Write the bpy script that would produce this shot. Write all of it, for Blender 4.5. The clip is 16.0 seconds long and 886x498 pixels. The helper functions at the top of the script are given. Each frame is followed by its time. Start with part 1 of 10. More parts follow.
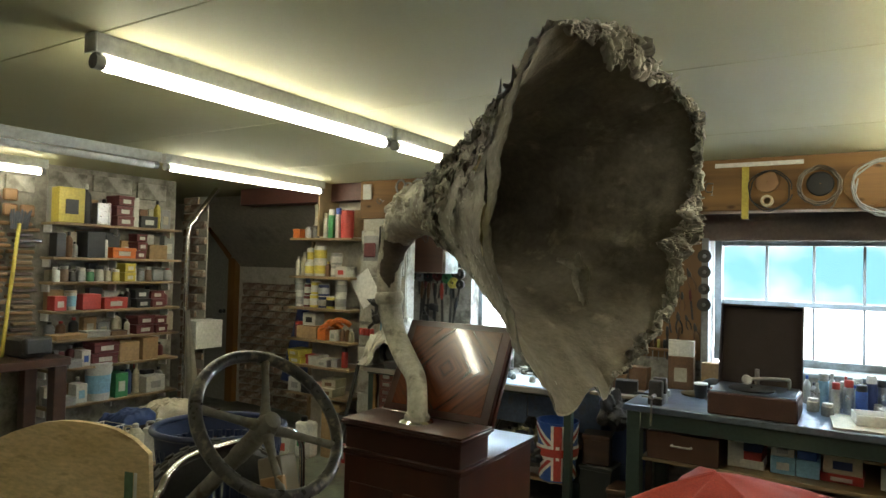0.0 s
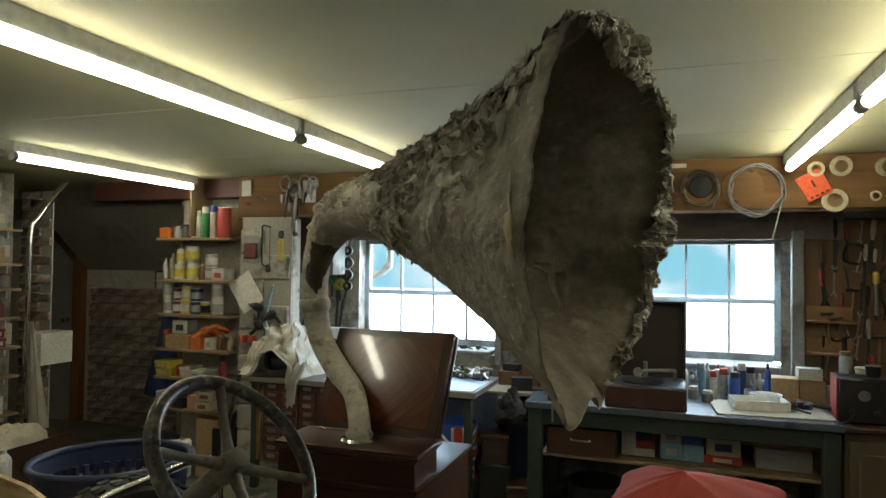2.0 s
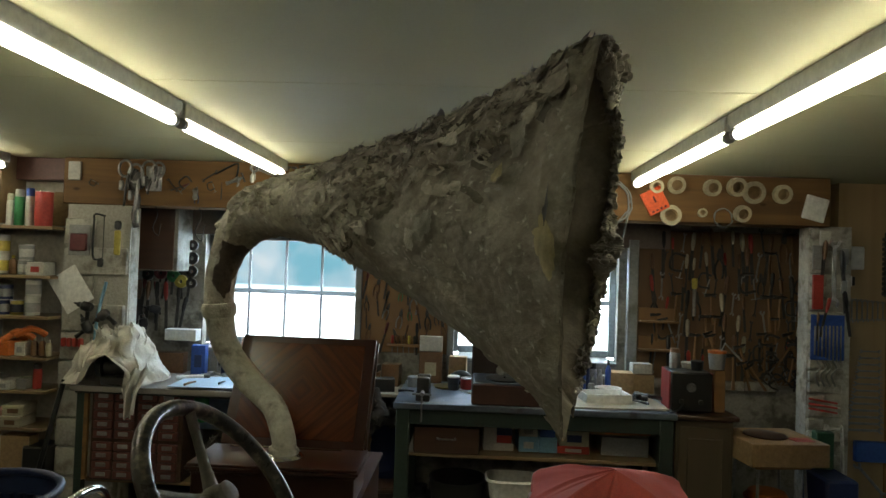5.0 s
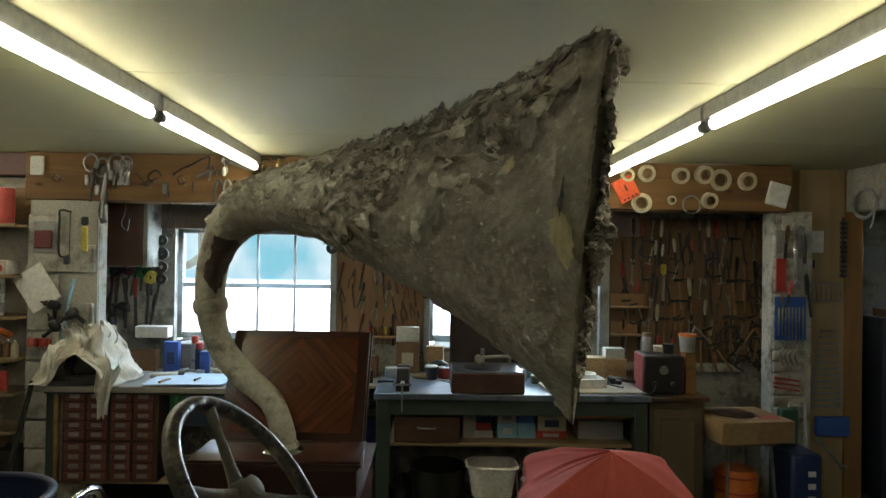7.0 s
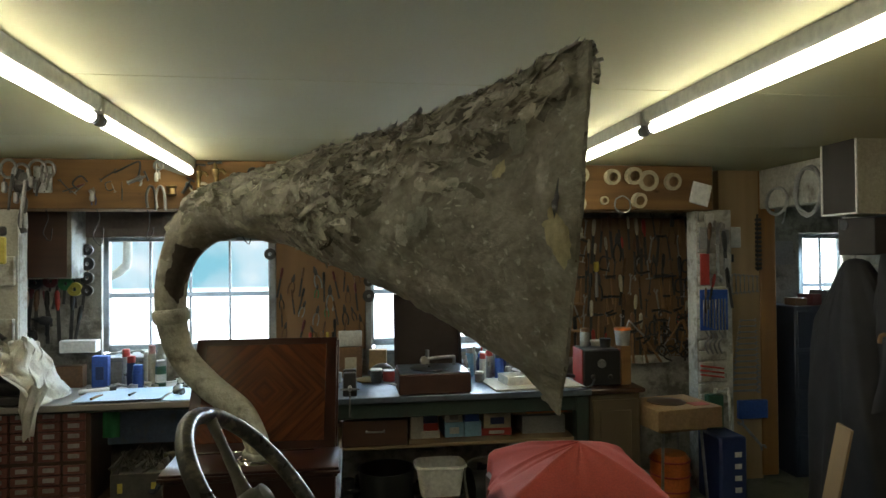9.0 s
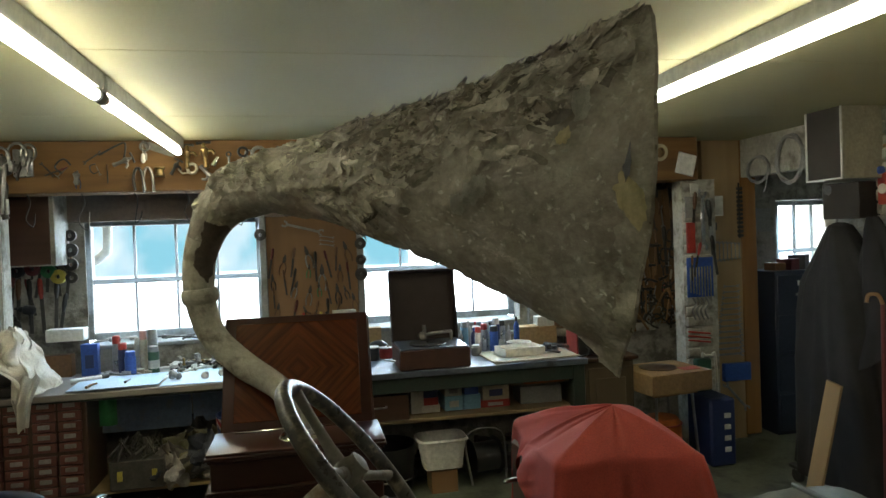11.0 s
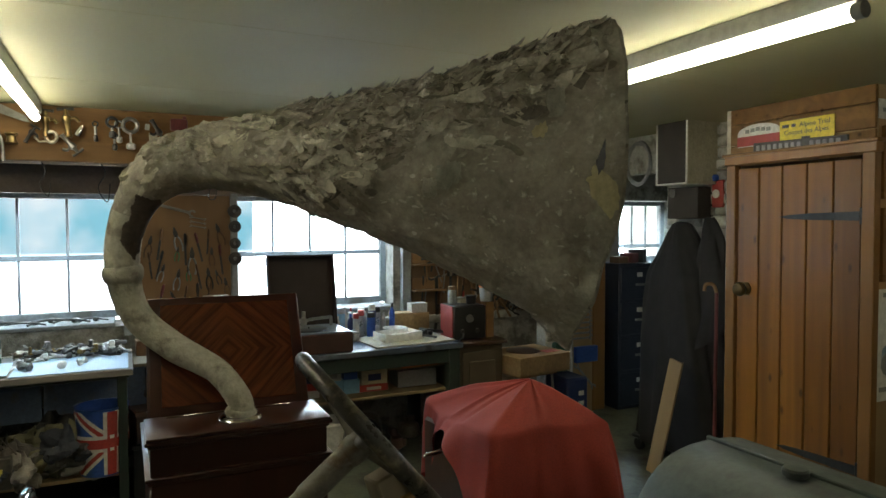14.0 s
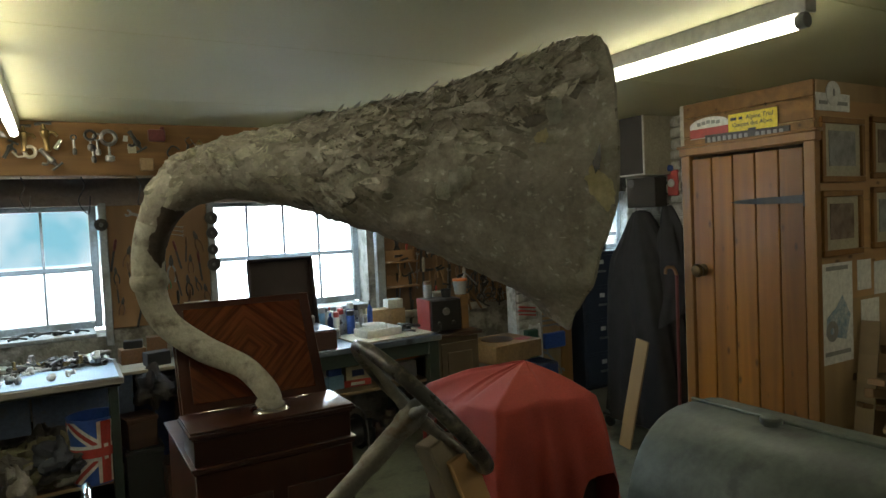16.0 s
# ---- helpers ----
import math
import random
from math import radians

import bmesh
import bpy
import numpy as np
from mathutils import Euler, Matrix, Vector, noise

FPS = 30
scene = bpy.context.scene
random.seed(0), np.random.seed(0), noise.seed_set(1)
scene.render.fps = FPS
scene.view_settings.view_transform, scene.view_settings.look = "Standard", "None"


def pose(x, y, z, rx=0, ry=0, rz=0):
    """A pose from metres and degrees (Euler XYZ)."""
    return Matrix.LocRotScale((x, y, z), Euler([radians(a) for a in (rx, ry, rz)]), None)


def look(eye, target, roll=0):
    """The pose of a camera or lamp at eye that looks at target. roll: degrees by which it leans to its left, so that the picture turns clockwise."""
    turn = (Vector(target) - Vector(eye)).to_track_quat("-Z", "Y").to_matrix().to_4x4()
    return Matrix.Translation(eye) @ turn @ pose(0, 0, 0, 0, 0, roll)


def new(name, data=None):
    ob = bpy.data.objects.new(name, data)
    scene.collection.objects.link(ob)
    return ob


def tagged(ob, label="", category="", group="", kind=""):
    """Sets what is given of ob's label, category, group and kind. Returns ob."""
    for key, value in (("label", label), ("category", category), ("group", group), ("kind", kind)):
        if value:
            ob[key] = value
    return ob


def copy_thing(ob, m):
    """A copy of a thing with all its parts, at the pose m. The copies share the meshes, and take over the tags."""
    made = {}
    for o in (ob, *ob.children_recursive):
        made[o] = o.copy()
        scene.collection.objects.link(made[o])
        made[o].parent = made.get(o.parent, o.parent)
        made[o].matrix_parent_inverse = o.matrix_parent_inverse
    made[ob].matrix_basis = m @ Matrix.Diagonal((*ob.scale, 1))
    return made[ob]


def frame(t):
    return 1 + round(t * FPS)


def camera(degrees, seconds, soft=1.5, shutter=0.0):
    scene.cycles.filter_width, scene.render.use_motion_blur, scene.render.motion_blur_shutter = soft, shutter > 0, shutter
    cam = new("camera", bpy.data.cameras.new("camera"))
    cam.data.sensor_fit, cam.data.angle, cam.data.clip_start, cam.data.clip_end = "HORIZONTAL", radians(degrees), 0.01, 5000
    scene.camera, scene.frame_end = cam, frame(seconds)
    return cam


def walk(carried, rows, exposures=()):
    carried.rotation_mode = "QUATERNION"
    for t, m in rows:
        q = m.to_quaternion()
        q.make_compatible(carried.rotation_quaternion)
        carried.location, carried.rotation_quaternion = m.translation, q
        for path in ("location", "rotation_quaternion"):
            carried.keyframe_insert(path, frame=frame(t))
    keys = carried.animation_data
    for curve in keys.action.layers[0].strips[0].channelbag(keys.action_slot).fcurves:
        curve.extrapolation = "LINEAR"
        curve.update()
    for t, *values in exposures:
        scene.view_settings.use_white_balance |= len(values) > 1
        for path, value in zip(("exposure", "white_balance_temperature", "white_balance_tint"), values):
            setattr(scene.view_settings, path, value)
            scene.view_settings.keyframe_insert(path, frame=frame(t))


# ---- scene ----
cam = camera(67.7, 16.0)
PATH = [
    (0, (0.379, 0.219, 1.67), (-0.679, 1.915, 1.72), 1.4),
    (0.5, (0.292, 0.218, 1.671), (-0.649, 1.982, 1.715), 1.4),
    (1, (0.163, 0.175, 1.683), (-0.587, 2.029, 1.707), 0.5),
    (1.5, (0.072, 0.159, 1.679), (-0.604, 2.041, 1.675), 1.0),
    (2, (0.025, 0.208, 1.685), (-0.626, 2.099, 1.736), 0.7),
    (2.5, (-0.009, 0.244, 1.691), (-0.597, 2.152, 1.802), 1.9),
    (3, (-0.111, 0.226, 1.692), (-0.544, 2.176, 1.794), 0.9),
    (3.5, (-0.206, 0.175, 1.692), (-0.471, 2.156, 1.759), 0.3),
    (3.7, (-0.237, 0.173, 1.696), (-0.476, 2.158, 1.739), 1.1),
    (5.8, (-0.449, 0.173, 1.712), (-0.448, 2.172, 1.766), 0.1),
    (6, (-0.463, 0.162, 1.711), (-0.443, 2.162, 1.734), -0.4),
    (6.5, (-0.496, 0.144, 1.712), (-0.431, 2.143, 1.718), -0.3),
    (7, (-0.498, 0.149, 1.711), (-0.459, 2.149, 1.734), 0.9),
    (7.5, (-0.478, 0.169, 1.708), (-0.479, 2.169, 1.743), 0.9),
    (8, (-0.532, 0.169, 1.706), (-0.452, 2.167, 1.72), -1.8),
    (8.5, (-0.619, 0.152, 1.707), (-0.503, 2.148, 1.714), -1.7),
    (9, (-0.658, 0.128, 1.711), (-0.377, 2.108, 1.742), -0.5),
    (9.2, (-0.68, 0.119, 1.709), (-0.39, 2.098, 1.753), -0.3),
    (11.3, (-0.927, 0.162, 1.691), (-0.506, 2.117, 1.651), -2.3),
    (11.5, (-0.954, 0.154, 1.698), (-0.503, 2.102, 1.664), -2.0),
    (12, (-0.971, 0.2, 1.702), (-0.465, 2.134, 1.723), -1.6),
    (12.5, (-0.995, 0.269, 1.695), (-0.41, 2.181, 1.745), 1.1),
    (13, (-1.092, 0.302, 1.694), (-0.32, 2.147, 1.685), -1.3),
    (13.5, (-1.197, 0.273, 1.689), (-0.334, 2.076, 1.64), -0.7),
    (14, (-1.234, 0.188, 1.677), (-0.365, 1.988, 1.604), -0.2),
    (14.5, (-1.278, 0.115, 1.681), (-0.499, 1.955, 1.582), -0.6),
    (15, (-1.348, 0.115, 1.692), (-0.467, 1.91, 1.642), -2.9),
    (15.5, (-1.441, 0.123, 1.686), (-0.488, 1.88, 1.621), -3.6),
    (16, (-1.478, 0.095, 1.687), (-0.479, 1.825, 1.6), -2.6),
]
walk(cam, [(t, look(eye, target, roll)) for t, eye, target, roll in PATH],
     ((0, 0.58), (1.5, 0.30), (2.5, -0.12), (3.5, -0.36), (6, -0.16), (7, 0.0), (9, 0.0), (12, 0.16), (13.5, -0.01), (15, -0.18), (16, -0.08)))

# ---------------------------------------------------------------- world and daylight
world = bpy.data.worlds.new("sky")
scene.world = world
world.use_nodes = True
_n = world.node_tree.nodes
_sky = _n.new("ShaderNodeTexSky")
_sky.sky_type, _sky.sun_disc = "NISHITA", False
_sky.sun_elevation, _sky.sun_rotation = radians(38), radians(20)
_n["Background"].inputs[1].default_value = 0.10
world.node_tree.links.new(_sky.outputs[0], _n["Background"].inputs[0])
_s = new("sun", bpy.data.lights.new("sun", "SUN"))
_s.data.energy, _s.data.angle, _s.data.color = 2.0, radians(3), (1, 0.95, 0.88)
_s.matrix_world = look((3, 12, 9), (0, 16, 0))
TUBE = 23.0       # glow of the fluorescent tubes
GROUND_GLOW = 3.0  # emission that makes the yard outside bright
BACKDROP_GLOW = 1.0
FAR_GLOW = 24.0    # emission of the far white panel that stands in for overcast sky
# sky light falling steeply through the window openings
for _x in (-1.85, 0.12, 3.5):
    _a = new("window_light", bpy.data.lights.new("window_light", "AREA"))
    _a.data.shape, _a.data.size, _a.data.size_y = "RECTANGLE", 1.06 if _x < 3 else 0.60, 0.06
    _a.data.energy, _a.data.color = 20.0, (0.56, 0.79, 1.0)
    _a.matrix_world = look((_x, 5.238, 1.868), (_x, 4.95, 0.84))

# ---------------------------------------------------------------- materials
def _nodes(name):
    m = bpy.data.materials.new(name)
    m.use_nodes = True
    return m, m.node_tree.nodes, m.node_tree.links, m.node_tree.nodes["Principled BSDF"]


def surface(name, a, b=None, rough=0.6, metal=0.0, big=1.5, fine=60.0, bump=0.15, stretch=(1, 1, 1), spec=0.5,
            dirt=None, dirt_amount=0.3, vary=0.0, coat=0.0, rough_vary=0.12, grain=0.55, dirt_scale=0.0, island=0.0):
    """Two tones blended by a large noise, a fine grain over them, stains of a third tone, bump and uneven gloss."""
    b = b or tuple(c * 0.78 for c in a)
    m, n, l, p = _nodes(name)
    co = n.new("ShaderNodeTexCoord")
    mp = n.new("ShaderNodeMapping")
    mp.inputs["Scale"].default_value = stretch
    l.new(co.outputs["Object"], mp.inputs[0])
    t1, t2, t3 = (n.new("ShaderNodeTexNoise") for _ in range(3))
    for t, sc, de in ((t1, big, 4), (t2, fine, 3), (t3, dirt_scale or big * 2.7, 6)):
        t.inputs["Scale"].default_value, t.inputs["Detail"].default_value = sc, de
        t.inputs["Roughness"].default_value = 0.62
        l.new(mp.outputs[0], t.inputs["Vector"])
    r1 = n.new("ShaderNodeValToRGB")
    r1.color_ramp.elements[0].position, r1.color_ramp.elements[1].position = 0.32, 0.68
    r1.color_ramp.elements[0].color, r1.color_ramp.elements[1].color = (*a, 1), (*b, 1)
    l.new(t1.outputs[0], r1.inputs[0])
    mul = n.new("ShaderNodeMix")
    mul.data_type, mul.blend_type = "RGBA", "MULTIPLY"
    mul.inputs["Factor"].default_value = grain
    r2 = n.new("ShaderNodeValToRGB")
    r2.color_ramp.elements[0].color, r2.color_ramp.elements[1].color = (0.55, 0.55, 0.55, 1), (1.25, 1.25, 1.25, 1)
    r2.color_ramp.elements[0].position, r2.color_ramp.elements[1].position = 0.25, 0.75
    l.new(t2.outputs[0], r2.inputs[0])
    l.new(r1.outputs[0], mul.inputs["A"])
    l.new(r2.outputs[0], mul.inputs["B"])
    col = mul.outputs["Result"]
    if dirt:
        r3 = n.new("ShaderNodeValToRGB")
        r3.color_ramp.elements[0].position, r3.color_ramp.elements[1].position = 0.66 - dirt_amount * 0.5, 0.74 - dirt_amount * 0.3
        l.new(t3.outputs[0], r3.inputs[0])
        mx = n.new("ShaderNodeMix")
        mx.data_type = "RGBA"
        l.new(r3.outputs[0], mx.inputs["Factor"])
        l.new(col, mx.inputs["A"])
        mx.inputs["B"].default_value = (*dirt, 1)
        col = mx.outputs["Result"]
    if vary or island:
        oi = n.new("ShaderNodeNewGeometry" if island else "ShaderNodeObjectInfo")
        hs = n.new("ShaderNodeHueSaturation")
        mr = n.new("ShaderNodeMapRange")
        mr.inputs["To Min"].default_value, mr.inputs["To Max"].default_value = 1 - (vary or island), 1 + (vary or island * 0.5)
        l.new(oi.outputs["Random Per Island" if island else "Random"], mr.inputs["Value"])
        l.new(mr.outputs[0], hs.inputs["Value"])
        l.new(col, hs.inputs["Color"])
        col = hs.outputs[0]
    l.new(col, p.inputs["Base Color"])
    rr = n.new("ShaderNodeMapRange")
    rr.inputs["To Min"].default_value, rr.inputs["To Max"].default_value = max(0.03, rough - rough_vary), min(1, rough + rough_vary)
    l.new(t3.outputs[0], rr.inputs["Value"])
    l.new(rr.outputs[0], p.inputs["Roughness"])
    p.inputs["Metallic"].default_value = metal
    p.inputs["Specular IOR Level"].default_value = spec
    p.inputs["Coat Weight"].default_value = coat
    p.inputs["Coat Roughness"].default_value = 0.08
    if bump:
        bp = n.new("ShaderNodeBump")
        bp.inputs["Strength"].default_value, bp.inputs["Distance"].default_value = bump, 0.01
        l.new(t2.outputs[0], bp.inputs["Height"])
        l.new(bp.outputs[0], p.inputs["Normal"])
    return m


def wood(name, a, b, axis=0, scale=9.0, rough=0.5, coat=0.0, vary=0.12, knots=False, bump=0.12):
    """Grain that runs along one axis of the object, with darker streaks, and knots if asked."""
    m, n, l, p = _nodes(name)
    co = n.new("ShaderNodeTexCoord")
    mp = n.new("ShaderNodeMapping")
    st = [scale * 1.6] * 3
    st[axis] = scale * 0.09
    mp.inputs["Scale"].default_value = st
    l.new(co.outputs["Object"], mp.inputs[0])
    oi = n.new("ShaderNodeObjectInfo")
    add = n.new("ShaderNodeVectorMath")
    l.new(mp.outputs[0], add.inputs[0])
    sc = n.new("ShaderNodeMath")
    sc.operation = "MULTIPLY"
    sc.inputs[1].default_value = 37.0
    l.new(oi.outputs["Random"], sc.inputs[0])
    l.new(sc.outputs[0], add.inputs[1])
    t = n.new("ShaderNodeTexNoise")
    t.inputs["Scale"].default_value, t.inputs["Detail"].default_value, t.inputs["Distortion"].default_value = 1.0, 7, 0.8
    l.new(add.outputs[0], t.inputs["Vector"])
    r = n.new("ShaderNodeValToRGB")
    r.color_ramp.elements[0].position, r.color_ramp.elements[1].position = 0.3, 0.72
    r.color_ramp.elements[0].color, r.color_ramp.elements[1].color = (*a, 1), (*b, 1)
    l.new(t.outputs[0], r.inputs[0])
    col = r.outputs[0]
    if knots:
        v = n.new("ShaderNodeTexVoronoi")
        v.inputs["Scale"].default_value = 1.0
        m2 = n.new("ShaderNodeMapping")
        ks = [11.0] * 3
        ks[axis] = 5.0
        m2.inputs["Scale"].default_value = ks
        l.new(co.outputs["Object"], m2.inputs[0])
        l.new(m2.outputs[0], v.inputs["Vector"])
        kr = n.new("ShaderNodeValToRGB")
        kr.color_ramp.elements[0].position, kr.color_ramp.elements[1].position = 0.06, 0.17
        kr.color_ramp.elements[0].color, kr.color_ramp.elements[1].color = (0.25, 0.2, 0.16, 1), (1, 1, 1, 1)
        l.new(v.outputs["Distance"], kr.inputs[0])
        mk = n.new("ShaderNodeMix")
        mk.data_type, mk.blend_type = "RGBA", "MULTIPLY"
        mk.inputs["Factor"].default_value = 0.85
        l.new(col, mk.inputs["A"])
        l.new(kr.outputs[0], mk.inputs["B"])
        col = mk.outputs["Result"]
    hs = n.new("ShaderNodeHueSaturation")
    mr = n.new("ShaderNodeMapRange")
    mr.inputs["To Min"].default_value, mr.inputs["To Max"].default_value = 1 - vary, 1 + vary
    l.new(oi.outputs["Random"], mr.inputs["Value"])
    l.new(mr.outputs[0], hs.inputs["Value"])
    l.new(col, hs.inputs["Color"])
    l.new(hs.outputs[0], p.inputs["Base Color"])
    p.inputs["Roughness"].default_value = rough
    p.inputs["Coat Weight"].default_value, p.inputs["Coat Roughness"].default_value = coat, 0.12
    bp = n.new("ShaderNodeBump")
    bp.inputs["Strength"].default_value, bp.inputs["Distance"].default_value = bump, 0.004
    l.new(t.outputs[0], bp.inputs["Height"])
    l.new(bp.outputs[0], p.inputs["Normal"])
    return m


def glow(name, colour, strength):
    m, n, l, p = _nodes(name)
    p.inputs["Base Color"].default_value = (*colour, 1)
    p.inputs["Emission Color"].default_value = (*colour, 1)
    p.inputs["Emission Strength"].default_value = strength
    return m


def glass(name, tint=(0.95, 0.98, 1.0), rough=0.02):
    m, n, l, p = _nodes(name)
    p.inputs["Base Color"].default_value = (*tint, 1)
    p.inputs["Transmission Weight"].default_value = 1.0
    p.inputs["Roughness"].default_value = rough
    p.inputs["IOR"].default_value = 1.45
    return m


M = {}
M["ceiling"] = surface("ceiling_paint", (0.42, 0.395, 0.228), (0.38, 0.358, 0.206), 0.7, big=0.5, fine=90, bump=0.01, grain=0.08)
M["floor"] = surface("green_floor_paint", (0.15, 0.165, 0.12), (0.10, 0.112, 0.085), 0.5, big=1.2, fine=30, bump=0.1, dirt=(0.05, 0.046, 0.04), dirt_amount=0.3)
M["whitewash"] = surface("whitewashed_brick", (0.47, 0.45, 0.39), (0.34, 0.325, 0.28), 0.85, big=2.6, fine=45, bump=0.45, dirt=(0.17, 0.155, 0.125), dirt_amount=0.32, vary=0.12)
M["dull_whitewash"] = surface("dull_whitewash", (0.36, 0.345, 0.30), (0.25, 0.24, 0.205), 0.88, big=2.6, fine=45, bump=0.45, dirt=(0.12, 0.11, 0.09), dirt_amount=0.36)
M["mortar"] = surface("whitewashed_mortar", (0.42, 0.40, 0.34), (0.35, 0.33, 0.28), 0.9, fine=60, bump=0.3)
M["brick"] = surface("old_red_brick", (0.20, 0.115, 0.08), (0.33, 0.25, 0.185), 0.9, big=4, fine=40, bump=0.6, dirt=(0.42, 0.38, 0.32), dirt_amount=0.36, vary=0.4)
M["plaster"] = surface("plain_plaster", (0.52, 0.48, 0.40), (0.43, 0.40, 0.33), 0.85, big=1.0, fine=30, bump=0.08, dirt=(0.28, 0.26, 0.21), dirt_amount=0.2)
M["beam_paint"] = surface("red_brown_paint", (0.115, 0.045, 0.033), (0.09, 0.038, 0.03), 0.55, big=2, fine=40, bump=0.1)
M["beam"] = wood("softwood_beam", (0.25, 0.135, 0.047), (0.135, 0.072, 0.028), 0, 7, 0.85, knots=True)
M["ply"] = wood("plywood", (0.37, 0.255, 0.13), (0.28, 0.185, 0.09), 2, 4, 0.6)
M["grey_timber"] = wood("weathered_timber", (0.30, 0.25, 0.18), (0.20, 0.165, 0.115), 2, 5, 0.8)
M["board"] = wood("brown_board", (0.25, 0.14, 0.062), (0.18, 0.10, 0.045), 2, 3, 0.65)
M["tool_board_wood"] = wood("grimy_tool_board", (0.165, 0.098, 0.048), (0.105, 0.062, 0.032), 2, 3, 0.7)
M["grimy_offcut"] = surface("grimy_offcut", (0.12, 0.105, 0.085), (0.06, 0.054, 0.046), 0.7, big=12, fine=60, bump=0.2, island=0.6)
M["pine"] = wood("varnished_pine", (0.265, 0.108, 0.0125), (0.15, 0.058, 0.007), 2, 6, 0.45, coat=0.1, knots=True, vary=0.2)
M["pine_trim"] = wood("varnished_pine_trim", (0.25, 0.118, 0.028), (0.17, 0.076, 0.018), 2, 6, 0.45, coat=0.1, knots=False)
M["boarding"] = wood("pale_pine_boarding", (0.46, 0.27, 0.115), (0.34, 0.19, 0.08), 0, 6, 0.5, knots=True)
M["lintel"] = surface("grimy_lintel_paint", (0.20, 0.15, 0.125), (0.14, 0.108, 0.09), 0.6, big=3, fine=40, bump=0.1)
M["cabinet_blue"] = surface("grey_navy_steel", (0.022, 0.027, 0.05), (0.017, 0.021, 0.038), 0.4, fine=50, bump=0.05)
M["pale_sheet"] = surface("pale_blue_metal_sheet", (0.47, 0.62, 0.78), (0.40, 0.54, 0.70), 0.38, 0.1, big=3, fine=40, bump=0.01, spec=1.0, grain=0.15)
M["worn_wood_top"] = wood("worn_bench_boards", (0.27, 0.245, 0.22), (0.18, 0.16, 0.145), 0, 5, 0.36)
M["mahogany"] = wood("polished_mahogany", (0.050, 0.0125, 0.006), (0.026, 0.0072, 0.004), 0, 7, 0.33, coat=0.06, vary=0.05, bump=0.03)
M["mahogany_v"] = wood("polished_mahogany_upright", (0.056, 0.014, 0.0065), (0.03, 0.0082, 0.0044), 2, 7, 0.3, coat=0.1, vary=0.05, bump=0.03)
M["walnut"] = wood("dark_walnut", (0.07, 0.033, 0.02), (0.04, 0.02, 0.013), 0, 7, 0.35, coat=0.3, vary=0.08)
M["shelf"] = wood("shelf_board", (0.28, 0.20, 0.11), (0.20, 0.14, 0.078), 0, 5, 0.6)
M["green_paint"] = surface("dark_green_paint", (0.028, 0.046, 0.034), (0.02, 0.033, 0.026), 0.5, fine=50, bump=0.12, dirt=(0.03, 0.03, 0.025), dirt_amount=0.3)
M["bench_top"] = surface("dark_worn_steel_top", (0.20, 0.245, 0.31), (0.13, 0.16, 0.205), 0.34, 0.75, big=3, fine=40, bump=0.02, dirt=(0.10, 0.11, 0.13), dirt_amount=0.2, rough_vary=0.10, spec=1.0, grain=0.35)
M["steel"] = surface("bare_steel", (0.34, 0.335, 0.32), (0.22, 0.215, 0.205), 0.4, 0.9, big=8, fine=80, bump=0.06)
M["dark_steel"] = surface("dark_steel", (0.085, 0.08, 0.075), (0.055, 0.052, 0.05), 0.45, 0.6, big=8, fine=80, bump=0.1)
M["chrome"] = surface("chrome", (0.8, 0.8, 0.8), (0.7, 0.7, 0.7), 0.10, 1.0, big=6, fine=50, bump=0.0, rough_vary=0.05)
M["black"] = surface("black_enamel", (0.018, 0.018, 0.018), None, 0.35, big=5, fine=80, bump=0.03)
M["rubber"] = surface("black_rubber", (0.022, 0.022, 0.022), (0.03, 0.03, 0.03), 0.7, big=6, fine=70, bump=0.2)
M["white"] = surface("white_paint", (0.72, 0.71, 0.67), (0.64, 0.63, 0.58), 0.5, fine=40, bump=0.05, dirt=(0.4, 0.38, 0.33), dirt_amount=0.12)
M["frame_paint"] = surface("old_white_window_paint", (0.31, 0.325, 0.325), (0.22, 0.23, 0.23), 0.55, fine=50, bump=0.2, dirt=(0.13, 0.12, 0.1), dirt_amount=0.3)
M["enamel"] = surface("lamp_enamel", (0.42, 0.42, 0.39), (0.37, 0.37, 0.34), 0.4, fine=30, bump=0.0)
M["lamp_plastic"] = surface("grey_lamp_plastic", (0.20, 0.20, 0.19), (0.15, 0.15, 0.145), 0.5, fine=30, bump=0.0)
M["tube_on"] = glow("fluorescent_tube", (0.985, 0.945, 0.735), TUBE)
M["tube_off"] = surface("unlit_tube", (0.7, 0.71, 0.72), None, 0.15, fine=20, bump=0.0)
M["glass"] = glass("window_glass")
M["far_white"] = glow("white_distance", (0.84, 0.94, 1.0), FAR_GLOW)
M["yard"] = glow("glowing_yard", (0.93, 0.97, 1.0), GROUND_GLOW)
M["horn"] = surface("papier_mache", (0.365, 0.332, 0.267), (0.222, 0.20, 0.16), 0.88, big=9, fine=60, bump=0.5, dirt=(0.50, 0.475, 0.39), dirt_amount=0.12, dirt_scale=38)
M["horn_neck"] = surface("grey_dusty_neck", (0.45, 0.425, 0.34), (0.33, 0.31, 0.242), 0.75, big=6, fine=60, bump=0.45, dirt=(0.14, 0.125, 0.10), dirt_amount=0.22, dirt_scale=11)
M["horn_inside"] = surface("brown_paper_lining", (0.215, 0.19, 0.142), (0.145, 0.127, 0.096), 0.9, big=5, fine=50, bump=0.3, dirt=(0.29, 0.262, 0.195), dirt_amount=0.14, dirt_scale=11)
